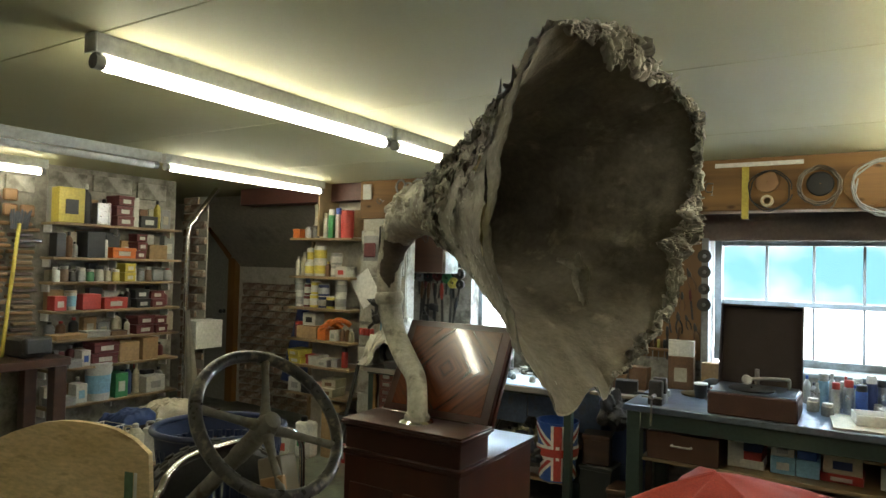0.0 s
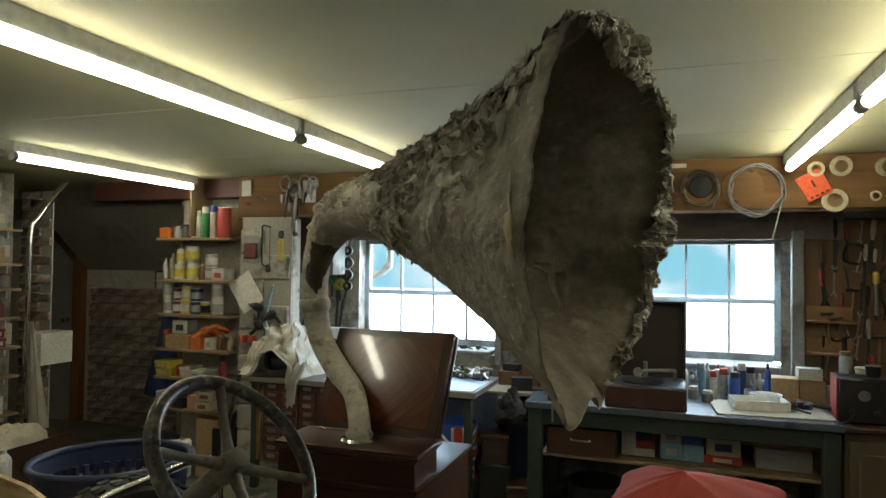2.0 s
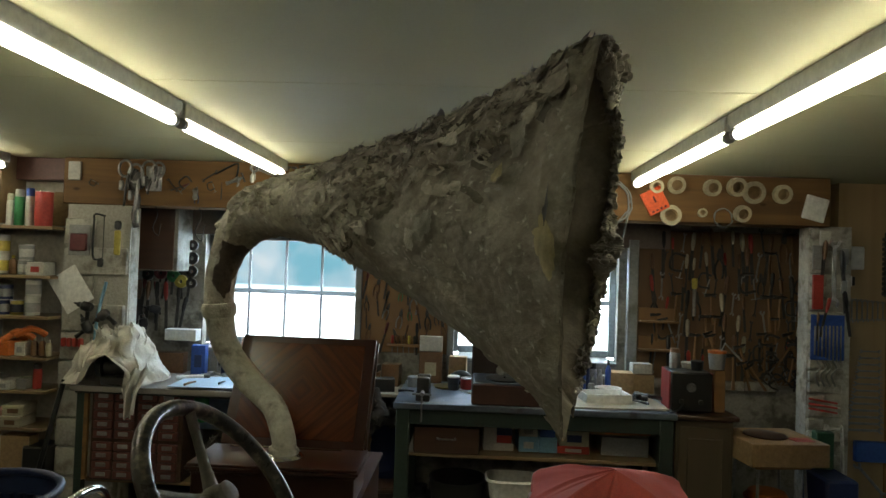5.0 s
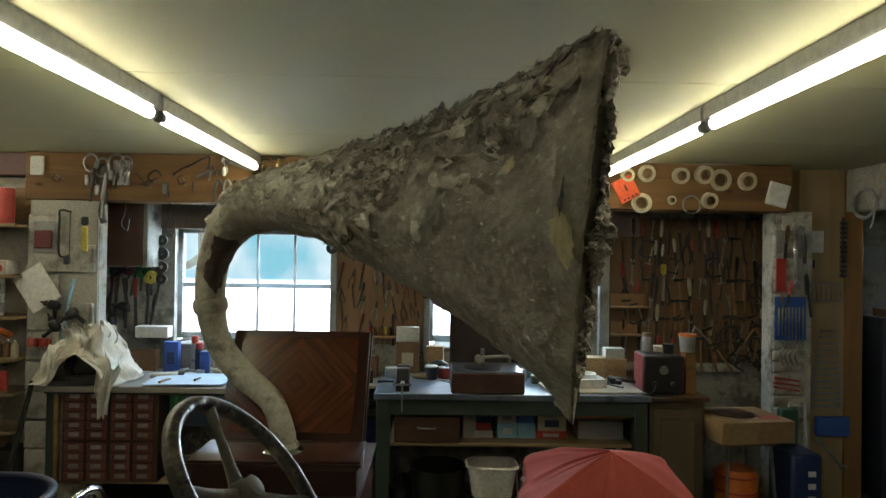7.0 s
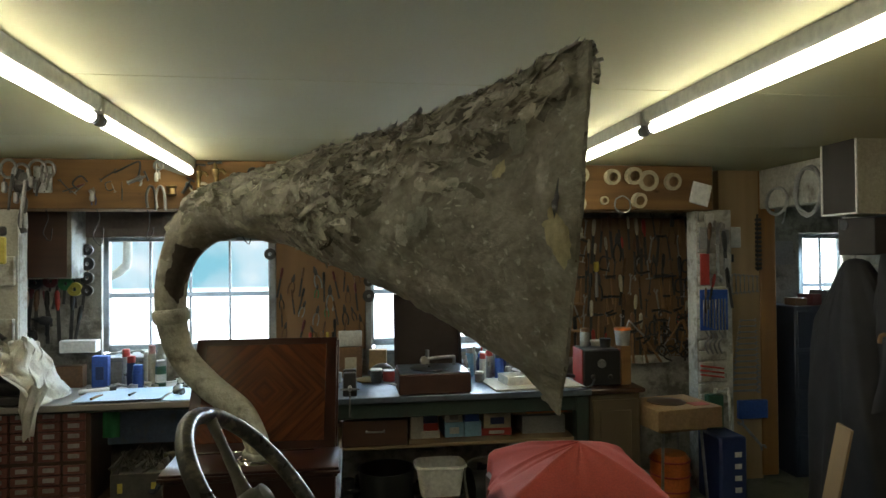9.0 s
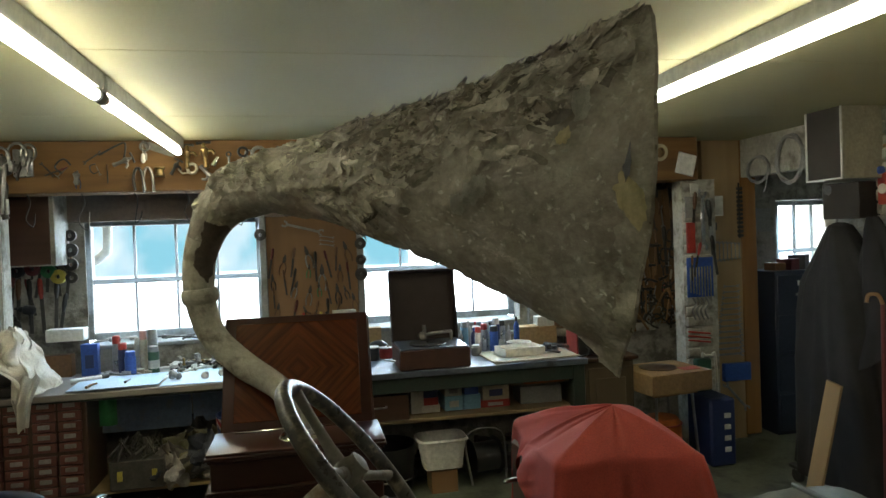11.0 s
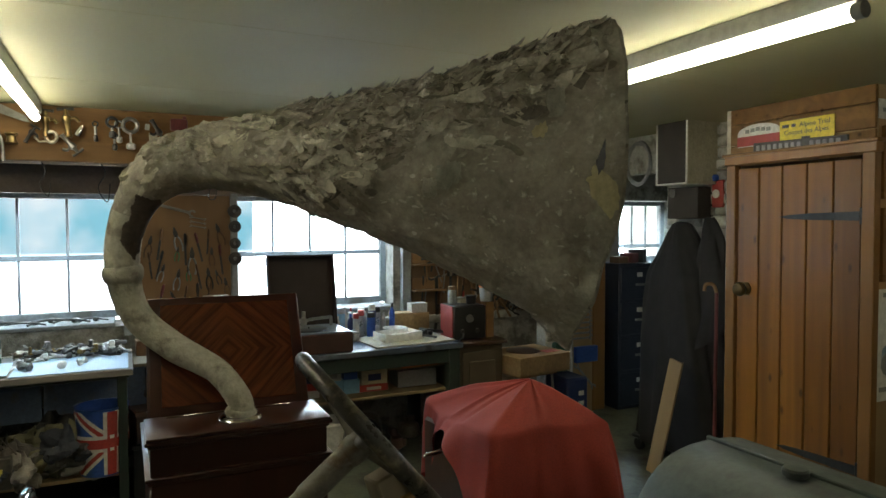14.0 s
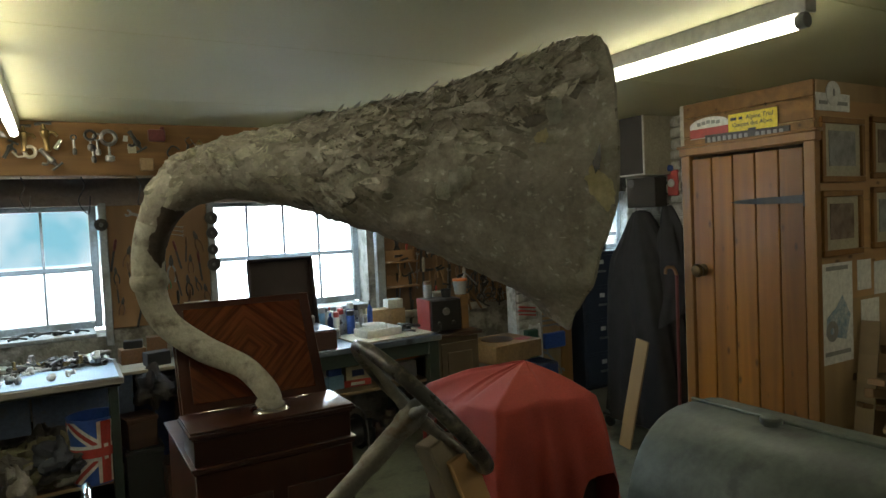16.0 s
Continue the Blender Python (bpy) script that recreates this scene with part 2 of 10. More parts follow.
M["flake"] = surface("peeling_paper", (0.455, 0.42, 0.335), (0.285, 0.258, 0.203), 0.9, big=16, fine=70, bump=0.35, dirt=(0.52, 0.50, 0.43), dirt_amount=0.14, island=0.38)
M["rim_flake"] = surface("pale_torn_rim_paper", (0.56, 0.525, 0.435), (0.36, 0.332, 0.27), 0.9, big=16, fine=70, bump=0.35, dirt=(0.24, 0.215, 0.17), dirt_amount=0.25, dirt_scale=30, island=0.5)
M["flake_dark"] = surface("brown_under_paper", (0.27, 0.242, 0.19), (0.165, 0.145, 0.11), 0.9, big=14, fine=70, bump=0.35, dirt=(0.36, 0.335, 0.27), dirt_amount=0.12, island=0.5)
M["throat_flake"] = surface("pale_crackled_paper", (0.44, 0.41, 0.31), (0.30, 0.275, 0.205), 0.85, big=14, fine=70, bump=0.3, island=0.35)
M["fleck"] = surface("pale_bare_paper", (0.52, 0.50, 0.42), (0.38, 0.36, 0.29), 0.9, big=20, fine=80, bump=0.3, island=0.4)
M["red_cloth"] = surface("red_cotton_cloth", (0.37, 0.050, 0.034), (0.29, 0.038, 0.026), 0.85, big=3, fine=220, bump=0.15)
M["dark_cloth"] = surface("charcoal_cloth", (0.016, 0.0145, 0.0145), (0.010, 0.0092, 0.0092), 0.9, big=3, fine=200, bump=0.15)
M["white_cloth"] = surface("white_rag", (0.62, 0.585, 0.51), (0.52, 0.49, 0.42), 0.9, big=6, fine=150, bump=0.2, dirt=(0.45, 0.41, 0.33), dirt_amount=0.12)
M["tank"] = surface("grey_green_tank_paint", (0.085, 0.105, 0.085), (0.055, 0.07, 0.058), 0.5, big=4, fine=40, bump=0.1, dirt=(0.05, 0.055, 0.05), dirt_amount=0.25, metal=0.1)
M["wheel_rim"] = surface("worn_black_rim", (0.035, 0.033, 0.03), (0.06, 0.055, 0.045), 0.3, big=11, fine=70, bump=0.2, dirt=(0.20, 0.175, 0.125), dirt_amount=0.3)
M["alloy"] = surface("dull_alloy", (0.27, 0.255, 0.215), (0.17, 0.155, 0.125), 0.55, 0.25, big=9, fine=60, bump=0.2, dirt=(0.12, 0.085, 0.05), dirt_amount=0.22)
M["blue_paint"] = surface("blue_painted_board", (0.16, 0.21, 0.31), (0.11, 0.15, 0.23), 0.5, big=4, fine=40, bump=0.1, dirt=(0.14, 0.15, 0.18), dirt_amount=0.25)
M["blue_plastic"] = surface("dark_blue_plastic", (0.018, 0.03, 0.085), (0.014, 0.024, 0.065), 0.4, fine=50, bump=0.05)
M["card"] = surface("brown_cardboard", (0.36, 0.24, 0.12), (0.29, 0.19, 0.10), 0.8, fine=40, bump=0.1, vary=0.15)
M["paper"] = surface("white_paper", (0.76, 0.75, 0.71), (0.7, 0.69, 0.65), 0.7, fine=30, bump=0.03)
M["old_brown"] = wood("old_brown_paint", (0.115, 0.085, 0.05), (0.08, 0.06, 0.036), 2, 4, 0.6)
M["lid_cloth"] = surface("dark_lid_cloth", (0.03, 0.018, 0.015), (0.022, 0.014, 0.012), 0.6, big=6, fine=160, bump=0.1, spec=0.3)
M["case_cloth"] = surface("dark_case_cloth", (0.075, 0.034, 0.024), (0.05, 0.024, 0.018), 0.6, big=6, fine=160, bump=0.1, spec=0.3)
M["bare_brown"] = surface("bare_brown_paper", (0.085, 0.064, 0.045), (0.055, 0.042, 0.031), 0.85, big=12, fine=70, bump=0.4)
M["brass"] = surface("tarnished_brass", (0.30, 0.22, 0.09), (0.2, 0.14, 0.06), 0.4, 0.9, fine=50, bump=0.05)
M["knob_brass"] = surface("dark_tarnished_brass", (0.12, 0.08, 0.03), (0.075, 0.05, 0.022), 0.42, 0.7, big=20, fine=60, bump=0.05)
M["grille_cloth"] = surface("dark_grille_cloth", (0.045, 0.038, 0.032), (0.03, 0.026, 0.023), 0.9, fine=180, bump=0.2)
M["iron"] = surface("black_iron", (0.05, 0.052, 0.055), (0.035, 0.035, 0.037), 0.5, 0.5, fine=60, bump=0.15)
M["tape"] = surface("cream_tape_roll", (0.60, 0.53, 0.36), (0.5, 0.43, 0.28), 0.6, fine=50, bump=0.1, vary=0.15)


def paint(name, c, rough=0.45, metal=0.0):
    key = "paint_" + name
    if key not in M:
        M[key] = surface(key, c, tuple(x * 0.85 for x in c), rough, metal, big=6, fine=60, bump=0.05)
    return M[key]

# ---------------------------------------------------------------- building helpers
def bm_new():
    return bmesh.new()


def xf(bm, verts, m):
    bmesh.ops.transform(bm, matrix=m, verts=verts)


def add_box(bm, c, s, m=None, bevel=0.0, seg=1):
    """A box of size s about c, its edges rounded by bevel."""
    r = bmesh.ops.create_cube(bm, size=1.0)
    v = r["verts"]
    xf(bm, v, Matrix.Translation(c) @ Matrix.Diagonal((*s, 1)))
    if bevel:
        e = list({e for w in v for e in w.link_edges})
        r = bmesh.ops.bevel(bm, geom=e, offset=min(bevel, min(s) * 0.45), segments=seg, affect="EDGES", profile=0.5)
        v = list({w for f in r["faces"] for w in f.verts})
    if m is not None:
        xf(bm, v, m)
    return v


def add_lathe(bm, prof, seg=24, m=None, cap=True):
    """A profile of (radius, height) turned round z."""
    rings = []
    for r, z in prof:
        rings.append([bm.verts.new((r * math.cos(2 * math.pi * k / seg), r * math.sin(2 * math.pi * k / seg), z)) for k in range(seg)])
    for a, b in zip(rings, rings[1:]):
        for k in range(seg):
            bm.faces.new((a[k], a[(k + 1) % seg], b[(k + 1) % seg], b[k]))
    if cap:
        bm.faces.new(list(reversed(rings[0])))
        bm.faces.new(rings[-1])
    vs = [v for r in rings for v in r]
    if m is not None:
        xf(bm, vs, m)
    return vs


def add_tube(bm, pts, rad, seg=10, cap=True, closed=False):
    """A tube along points; rad is one radius or one for each point."""
    pts = [Vector(p) for p in pts]
    n = len(pts)
    rad = rad if isinstance(rad, (list, tuple)) else [rad] * n
    up = Vector((0, 0, 1))
    rings = []
    for i, p in enumerate(pts):
        a = pts[i - 1] if (i or closed) else pts[0]
        b = pts[(i + 1) % n] if (i < n - 1 or closed) else pts[-1]
        t = (b - a).normalized()
        if i == 0:
            u = t.cross(up)
            if u.length < 0.1:
                u = t.cross(Vector((1, 0, 0)))
        else:
            u = u - t * u.dot(t)
        u.normalize()
        w = t.cross(u)
        rings.append([bm.verts.new(p + (u * math.cos(2 * math.pi * k / seg) + w * math.sin(2 * math.pi * k / seg)) * rad[i]) for k in range(seg)])
    pairs = list(zip(rings, rings[1:]))
    if closed:
        pairs.append((rings[-1], rings[0]))
    for a, b in pairs:
        for k in range(seg):
            bm.faces.new((a[k], a[(k + 1) % seg], b[(k + 1) % seg], b[k]))
    if cap and not closed:
        bm.faces.new(list(reversed(rings[0])))
        bm.faces.new(rings[-1])
    return [v for r in rings for v in r]


def add_prism(bm, outline, z0, z1, m=None):
    """An outline of (x, y) raised from z0 to z1."""
    a = [bm.verts.new((x, y, z0)) for x, y in outline]
    b = [bm.verts.new((x, y, z1)) for x, y in outline]
    n = len(a)
    for k in range(n):
        bm.faces.new((a[k], a[(k + 1) % n], b[(k + 1) % n], b[k]))
    bm.faces.new(list(reversed(a)))
    bm.faces.new(b)
    if m is not None:
        xf(bm, a + b, m)
    return a + b


def add_sheet(bm, fn, nu, nv, thick=0.0):
    """A grid of points fn(u, v), u and v from 0 to 1."""
    g = [[bm.verts.new(fn(i / nu, j / nv)) for j in range(nv + 1)] for i in range(nu + 1)]
    fs = []
    for i in range(nu):
        for j in range(nv):
            fs.append(bm.faces.new((g[i][j], g[i + 1][j], g[i + 1][j + 1], g[i][j + 1])))
    if thick:
        bmesh.ops.solidify(bm, geom=fs, thickness=thick)
    return g


def smooth_path(pts, m=6):
    """A Catmull-Rom path through the points."""
    pts = [Vector(p) for p in pts]
    q = [2 * pts[0] - pts[1], *pts, 2 * pts[-1] - pts[-2]]
    out = []
    for i in range(1, len(q) - 2):
        a, b, c, d = q[i - 1:i + 3]
        for k in range(m):
            u = k / m
            out.append(0.5 * (2 * b + (c - a) * u + (2 * a - 5 * b + 4 * c - d) * u * u + (3 * b - 3 * c + d - a) * u ** 3))
    return out + [pts[-1]]


def mesh_of(name, bm, material, smooth=True):
    bmesh.ops.recalc_face_normals(bm, faces=bm.faces)
    me = bpy.data.meshes.new(name)
    bm.to_mesh(me)
    bm.free()
    me.materials.append(material)
    if smooth:
        me.shade_smooth()
        me.set_sharp_from_angle(angle=radians(38))
    return me


def thing(name, label, category, at=(0, 0, 0), turn=0.0, group="", kind=""):
    ob = new(name)
    ob.empty_display_size = 0.1
    ob.matrix_world = pose(*at, 0, 0, turn)
    return tagged(ob, label, category, group, kind)


def part(name, bm, material, parent, label="", smooth=True):
    ob = new(name, mesh_of(name, bm, material, smooth))
    ob.parent = parent
    return tagged(ob, label) if label else ob


def single(name, bm, material, label, category, at=(0, 0, 0), turn=0.0, group="", kind="", smooth=True):
    """A thing of one mesh."""
    ob = new(name, mesh_of(name, bm, material, smooth))
    ob.matrix_world = pose(*at, 0, 0, turn)
    return tagged(ob, label, category, group, kind)


def pbox(name, c, s, material, parent, bevel=0.004, label="", m=None):
    bm = bm_new()
    add_box(bm, c, s, m, bevel)
    return part(name, bm, material, parent, label)


def pcyl(name, p0, p1, r, material, parent, seg=16, label="", r1=None):
    bm = bm_new()
    add_tube(bm, [p0, p1], [r, r if r1 is None else r1], seg)
    return part(name, bm, material, parent, label)


def plathe(name, prof, material, parent, at=(0, 0, 0), seg=24, label="", m=None):
    bm = bm_new()
    add_lathe(bm, prof, seg, Matrix.Translation(at) if m is None else m)
    return part(name, bm, material, parent, label)


def wall_slab(name, c, s, material, label):
    bm = bm_new()
    add_box(bm, c, s)
    ob = new(name, mesh_of(name, bm, material, False))
    return tagged(ob, label, "wall", "", "structure")

# ---------------------------------------------------------------- the room
CEIL = 2.378
bm = bm_new()
add_box(bm, (-1.5, 1.9, -0.06), (13.4, 10.4, 0.12))
tagged(new("floor", mesh_of("floor", bm, M["floor"], False)), "worn green-painted concrete workshop floor", "floor", "", "structure")

bm = bm_new()                       # ceiling boards with fine joints
for y0, y1 in ((-3.2, 0.17), (0.174, 1.39), (1.394, 2.61), (2.614, 3.83), (3.834, 7.0)):
    add_box(bm, (-1.5, (y0 + y1) / 2, CEIL + 0.05), (13.4, y1 - y0, 0.10), None, 0.002)
tagged(new("ceiling", mesh_of("ceiling", bm, M["ceiling"], False)), "cream-painted boarded ceiling with fine joints", "ceiling", "", "structure")

# back wall with window openings, their reveals splayed towards the outside
WINDOWS = ((-2.535, -1.245), (-0.512, 0.787))
SILL, HEAD, GLASS_Y = 1.022, 1.908, 5.54
OPENINGS = ((-2.43, -2.55, -1.245, -1.225), (-0.50, -0.53, 0.735, 0.80), (3.08, 3.30, 3.95, 3.95))   # left edge inside and outside, right edge inside and outside
bm = bm_new()
edges = [(-4.0, -4.0)] + [e for o in OPENINGS for e in (o[:2], o[2:])] + [(4.7, 4.7)]
for (f0, k0), (f1, k1) in zip(edges[::2], edges[1::2]):
    add_prism(bm, [(f0, 5.20), (f1, 5.20), (k1, 5.60), (k0, 5.60)], 0, CEIL)
for (f0, k0, f1, k1), low in zip(OPENINGS, (SILL - 0.03, SILL - 0.03, 1.27)):
    add_prism(bm, [(f0, 5.20), (f1, 5.20), (k1, 5.60), (k0, 5.60)], 0, low)
    add_prism(bm, [(f0, 5.20), (f1, 5.20), (k1, 5.60), (k0, 5.60)], HEAD, CEIL)
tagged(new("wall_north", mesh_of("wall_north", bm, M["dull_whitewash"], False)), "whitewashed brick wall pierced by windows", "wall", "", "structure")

# whitewash in darker tones for the wall behind the long shelves
M["darker_whitewash"] = surface("darker_whitewash", (0.33, 0.315, 0.27), (0.22, 0.205, 0.17), 0.9, big=2.2, fine=45, bump=0.45, dirt=(0.11, 0.10, 0.08), dirt_amount=0.36)
wall_slab("wall_west", (-4.96, 0.42, CEIL / 2), (0.12, 7.24, CEIL), M["darker_whitewash"], "whitewashed brick wall behind loaded shelves")
wall_slab("wall_south", (-1.5, -3.15, CEIL / 2), (13.4, 0.1, CEIL), M["plaster"], "plain plastered workshop wall")
wall_slab("wall_east", (4.75, 1.9, CEIL / 2), (0.1, 10.2, CEIL), M["plaster"], "plain plastered end wall")
wall_slab("wall_recess_west", (-7.9, 4.85, CEIL / 2), (0.1, 1.6, CEIL), M["plaster"], "plain plastered recess wall")
wall_slab("wall_recess_south", (-6.4, 4.0, CEIL / 2), (2.88, 0.1, CEIL), M["plaster"], "plain plastered recess wall")
wall_slab("wall_recess_north", (-5.95, 5.75, CEIL / 2), (3.9, 0.2, CEIL), M["plaster"], "dim plastered wall at the back of the recess")
wall_slab("wall_recess_east", (-4.06, 5.65, CEIL / 2), (0.12, 1.0, CEIL), M["plaster"], "plain plastered recess wall")
# right side: pier, boarded end, doorway, closet
wall_slab("wall_pier", (2.02, 4.765, 1.03), (0.28, 0.13, 2.06), M["whitewash"], "whitewashed pier hung with spanners")
wall_slab("wall_board_end", (2.33, 5.03, CEIL / 2), (0.34, 0.34, CEIL), M["ply"], "plywood-faced wall end hung with spanners")
wall_slab("wall_doorway_head", (2.56, 4.42, (2.08 + CEIL) / 2), (0.12, 0.92, CEIL - 2.08), M["whitewash"], "whitewashed wall above the open doorway")
wall_slab("wall_brick_return", (2.56, 3.56, CEIL / 2), (0.12, 0.80, CEIL), M["whitewash"], "whitewashed brick wall beside the doorway")
wall_slab("wall_closet_side", (2.40, 3.12, CEIL / 2), (0.44, 0.08, CEIL), M["plaster"], "closet side wall")
bm = bm_new()
add_box(bm, (2.215, 3.115, CEIL / 2), (0.07, 0.03, CEIL))
add_box(bm, (2.215, 2.68, (2.05 + CEIL) / 2), (0.07, 0.84, CEIL - 2.05))
add_box(bm, (3.45, 2.265, CEIL / 2), (2.5, 0.03, CEIL))
tagged(new("wall_closet", mesh_of("wall_closet", bm, M["ply"], False)), "pine-boarded closet walls", "wall", "", "structure")
bm = bm_new()
for z, h in ((2.09, 0.124), (2.22, 0.124), (2.330, 0.090)):
    add_box(bm, (2.172, 2.68, z), (0.016, 0.88, h), None, 0.004)
ob = new("trim_closet_front", mesh_of("trim_closet_front", bm, M["beam"], False))
tagged(ob, "rough pine boarding above the door", "trim", "", "structure")
wall_slab("wall_next_room", (3.4, 3.10, CEIL / 2), (1.9, 0.06, CEIL), M["plaster"], "plain wall of the next room")

# big softwood beam and painted beams
bm = bm_new()
add_box(bm, (-0.62, 4.75, (2.051 + CEIL) / 2), (5.22, 0.22, CEIL - 2.053), None, 0.008)
tagged(new("ceiling_beam", mesh_of("ceiling_beam", bm, M["beam"])), "broad orange softwood beam under the ceiling", "beam", "", "structure")
bm = bm_new()
add_box(bm, (-4.02, 4.80, CEIL - 0.081), (1.56, 0.2, 0.16), None, 0.006)
tagged(new("recess_beam", mesh_of("recess_beam", bm, M["beam_paint"])), "dark red-brown painted beam across the recess", "beam", "", "structure")
bm = bm_new()
add_box(bm, (-0.85, 5.175, 2.07), (3.9, 0.046, 0.36), None, 0.004)
tagged(new("trim_lintel", mesh_of("trim_lintel", bm, M["lintel"])), "grimy dark grey-brown lintel board above the windows", "trim", "", "structure")


# ---------------------------------------------------------------- windows
def window(name, x0, x1, z0, z1, cols, label):
    w = thing(name, label, "window", ((x0 + x1) / 2, GLASS_Y, z0), 0, "", "structure")
    W, H = x1 - x0, z1 - z0
    bm = bm_new()
    for c, s in (((-W / 2 + 0.025, 0, H / 2), (0.05, 0.07, H)), ((W / 2 - 0.025, 0, H / 2), (0.05, 0.07, H)),
                 ((0, 0, H - 0.02), (W - 0.1, 0.07, 0.04)), ((0, 0, 0.025), (W - 0.1, 0.07, 0.05))):
        add_box(bm, c, s, None, 0.005)
    part("window_frame", bm, M["frame_paint"], w)
    bm = bm_new()
    mid = 1.452 - z0
    add_box(bm, (0, 0, mid), (W - 0.1, 0.05, 0.036), None, 0.005)
    part("meeting_rail", bm, M["frame_paint"], w)
    step = (W - 0.1) / cols
    for k in range(1, cols):
        x = -W / 2 + 0.05 + k * step
        for a, b in ((0.05, mid - 0.018), (mid + 0.018, H - 0.04)):
            bm = bm_new()
            add_box(bm, (x, 0, (a + b) / 2), (0.018, 0.035, b - a), None, 0.004)
            part("glazing_bar", bm, M["frame_paint"], w)
    for k in range(cols):
        x = -W / 2 + 0.05 + (k + 0.5) * step
        for a, b in ((0.05, mid - 0.018), (mid + 0.018, H - 0.04)):
            bm = bm_new()
            add_box(bm, (x, 0.004, (a + b) / 2), (step - 0.019, 0.004, b - a - 0.001))
            ob = part("pane", bm, M["glass"], w, smooth=False)
            ob.visible_shadow = False
    bm = bm_new()
    add_box(bm, (0, -0.19, -0.014), (W - 0.11, 0.34, 0.03), None, 0.006)
    part("window_sill", bm, M["frame_paint"], w)
    return w


window("window_1", *WINDOWS[0], SILL, HEAD, 4, "white-painted eight-pane window with bright daylight behind")
window("window_2", *WINDOWS[1], SILL, HEAD, 4, "white-painted eight-pane window above the workbench")
window("window_3", 3.30, 3.95, 1.29, HEAD, 3, "small paned window in the next room")

# yard and far wall outside, plain, bright by emission in place of daylight
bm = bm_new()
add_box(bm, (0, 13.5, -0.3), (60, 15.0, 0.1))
tagged(new("ground", mesh_of("ground", bm, M["yard"], False)), "bright yard outside, glowing in place of daylight", "ground", "", "structure")


def glowing_backdrop():
    m, n, l, p = _nodes("glowing_far_wall")
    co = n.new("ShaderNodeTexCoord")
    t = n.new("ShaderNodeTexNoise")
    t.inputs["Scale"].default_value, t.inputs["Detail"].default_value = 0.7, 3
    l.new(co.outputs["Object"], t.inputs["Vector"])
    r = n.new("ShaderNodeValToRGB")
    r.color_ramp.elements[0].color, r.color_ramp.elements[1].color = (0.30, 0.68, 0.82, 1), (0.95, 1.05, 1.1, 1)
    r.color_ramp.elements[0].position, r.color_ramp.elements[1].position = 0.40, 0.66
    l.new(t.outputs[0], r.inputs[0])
    sep = n.new("ShaderNodeSeparateXYZ")          # glare put into the colour: emission whiter and stronger low down
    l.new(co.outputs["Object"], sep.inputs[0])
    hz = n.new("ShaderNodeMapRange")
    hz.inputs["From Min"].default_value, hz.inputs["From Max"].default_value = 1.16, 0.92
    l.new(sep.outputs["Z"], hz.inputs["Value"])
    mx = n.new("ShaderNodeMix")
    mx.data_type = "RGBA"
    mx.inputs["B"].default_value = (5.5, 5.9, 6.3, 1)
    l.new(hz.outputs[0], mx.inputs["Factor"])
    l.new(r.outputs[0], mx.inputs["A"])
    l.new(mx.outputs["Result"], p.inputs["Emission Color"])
    p.inputs["Emission Strength"].default_value = BACKDROP_GLOW
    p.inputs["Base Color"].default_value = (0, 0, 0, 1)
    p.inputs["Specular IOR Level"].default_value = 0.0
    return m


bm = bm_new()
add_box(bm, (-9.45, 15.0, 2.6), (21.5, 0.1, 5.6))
tagged(new("backdrop", mesh_of("backdrop", bm, glowing_backdrop(), False)), "pale blue building across the yard, given its own glow", "backdrop", "", "structure")
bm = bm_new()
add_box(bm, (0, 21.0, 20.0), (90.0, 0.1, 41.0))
tagged(new("backdrop", mesh_of("backdrop_far", bm, M["far_white"], False)), "white panel glowing in place of the overcast sky", "backdrop", "", "structure")


bm = bm_new()
add_tube(bm, smooth_path([(-2.50, 6.0, 2.5), (-2.505, 6.0, 1.76), (-2.53, 6.0, 1.67), (-2.60, 6.0, 1.61), (-2.72, 6.0, 1.57)], 6), 0.035, 14)
tagged(new("downpipe", mesh_of("downpipe", bm, M["frame_paint"])), "grey downpipe on the wall outside the window", "pipe", "", "structure")

# ---------------------------------------------------------------- fluorescent lights
def batten(x, y0, y1, lit, drop=0.0, label="white fluorescent batten light on the ceiling"):
    L, y = y1 - y0, (y0 + y1) / 2
    b = thing("ceiling_light", label, "ceiling light", (x, y, CEIL - drop), 0, "fluorescent lights")
    bm = bm_new()
    add_prism(bm, [(-0.027, 0), (-0.027, -0.040), (-0.020, -0.061), (0.020, -0.061), (0.027, -0.040), (0.027, 0)], -L / 2, L / 2, pose(0, 0, 0, 90, 0, 0))
    part("body", bm, M["enamel"], b)
    for s in (-1, 1):
        bm = bm_new()
        add_box(bm, (0, s * (L / 2 - 0.002), -0.031), (0.060, 0.012, 0.066), None, 0.004)
        part("end_cap", bm, M["enamel"], b, "pressed end cap")
    bm = bm_new()
    add_tube(bm, [(0, -L / 2 + 0.04, -0.089), (0, L / 2 - 0.04, -0.089)], 0.0225, 16)
    part("tube", bm, M["tube_on" if lit else "tube_off"], b)
    for s in (-1, 1):
        bm = bm_new()
        add_box(bm, (0, s * (L / 2 - 0.022), -0.068), (0.036, 0.022, 0.046), None, 0.008)
        add_tube(bm, [(0, s * (L / 2 - 0.042), -0.087), (0, s * (L / 2 - 0.010), -0.087)], 0.025, 14)
        part("lamp_holder", bm, M["lamp_plastic"], b, "grey plastic tube holder")
    return b


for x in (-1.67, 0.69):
    # unseen pair added behind the camera to fill the horn's mouth with light
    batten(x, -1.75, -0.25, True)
    batten(x, 1.375, 2.945, True)
    batten(x, 2.98, 4.58, True)
batten(-3.58, 1.45, 2.945, False, label="white batten light with an unlit tube")
batten(-3.58, 2.98, 4.55, True)
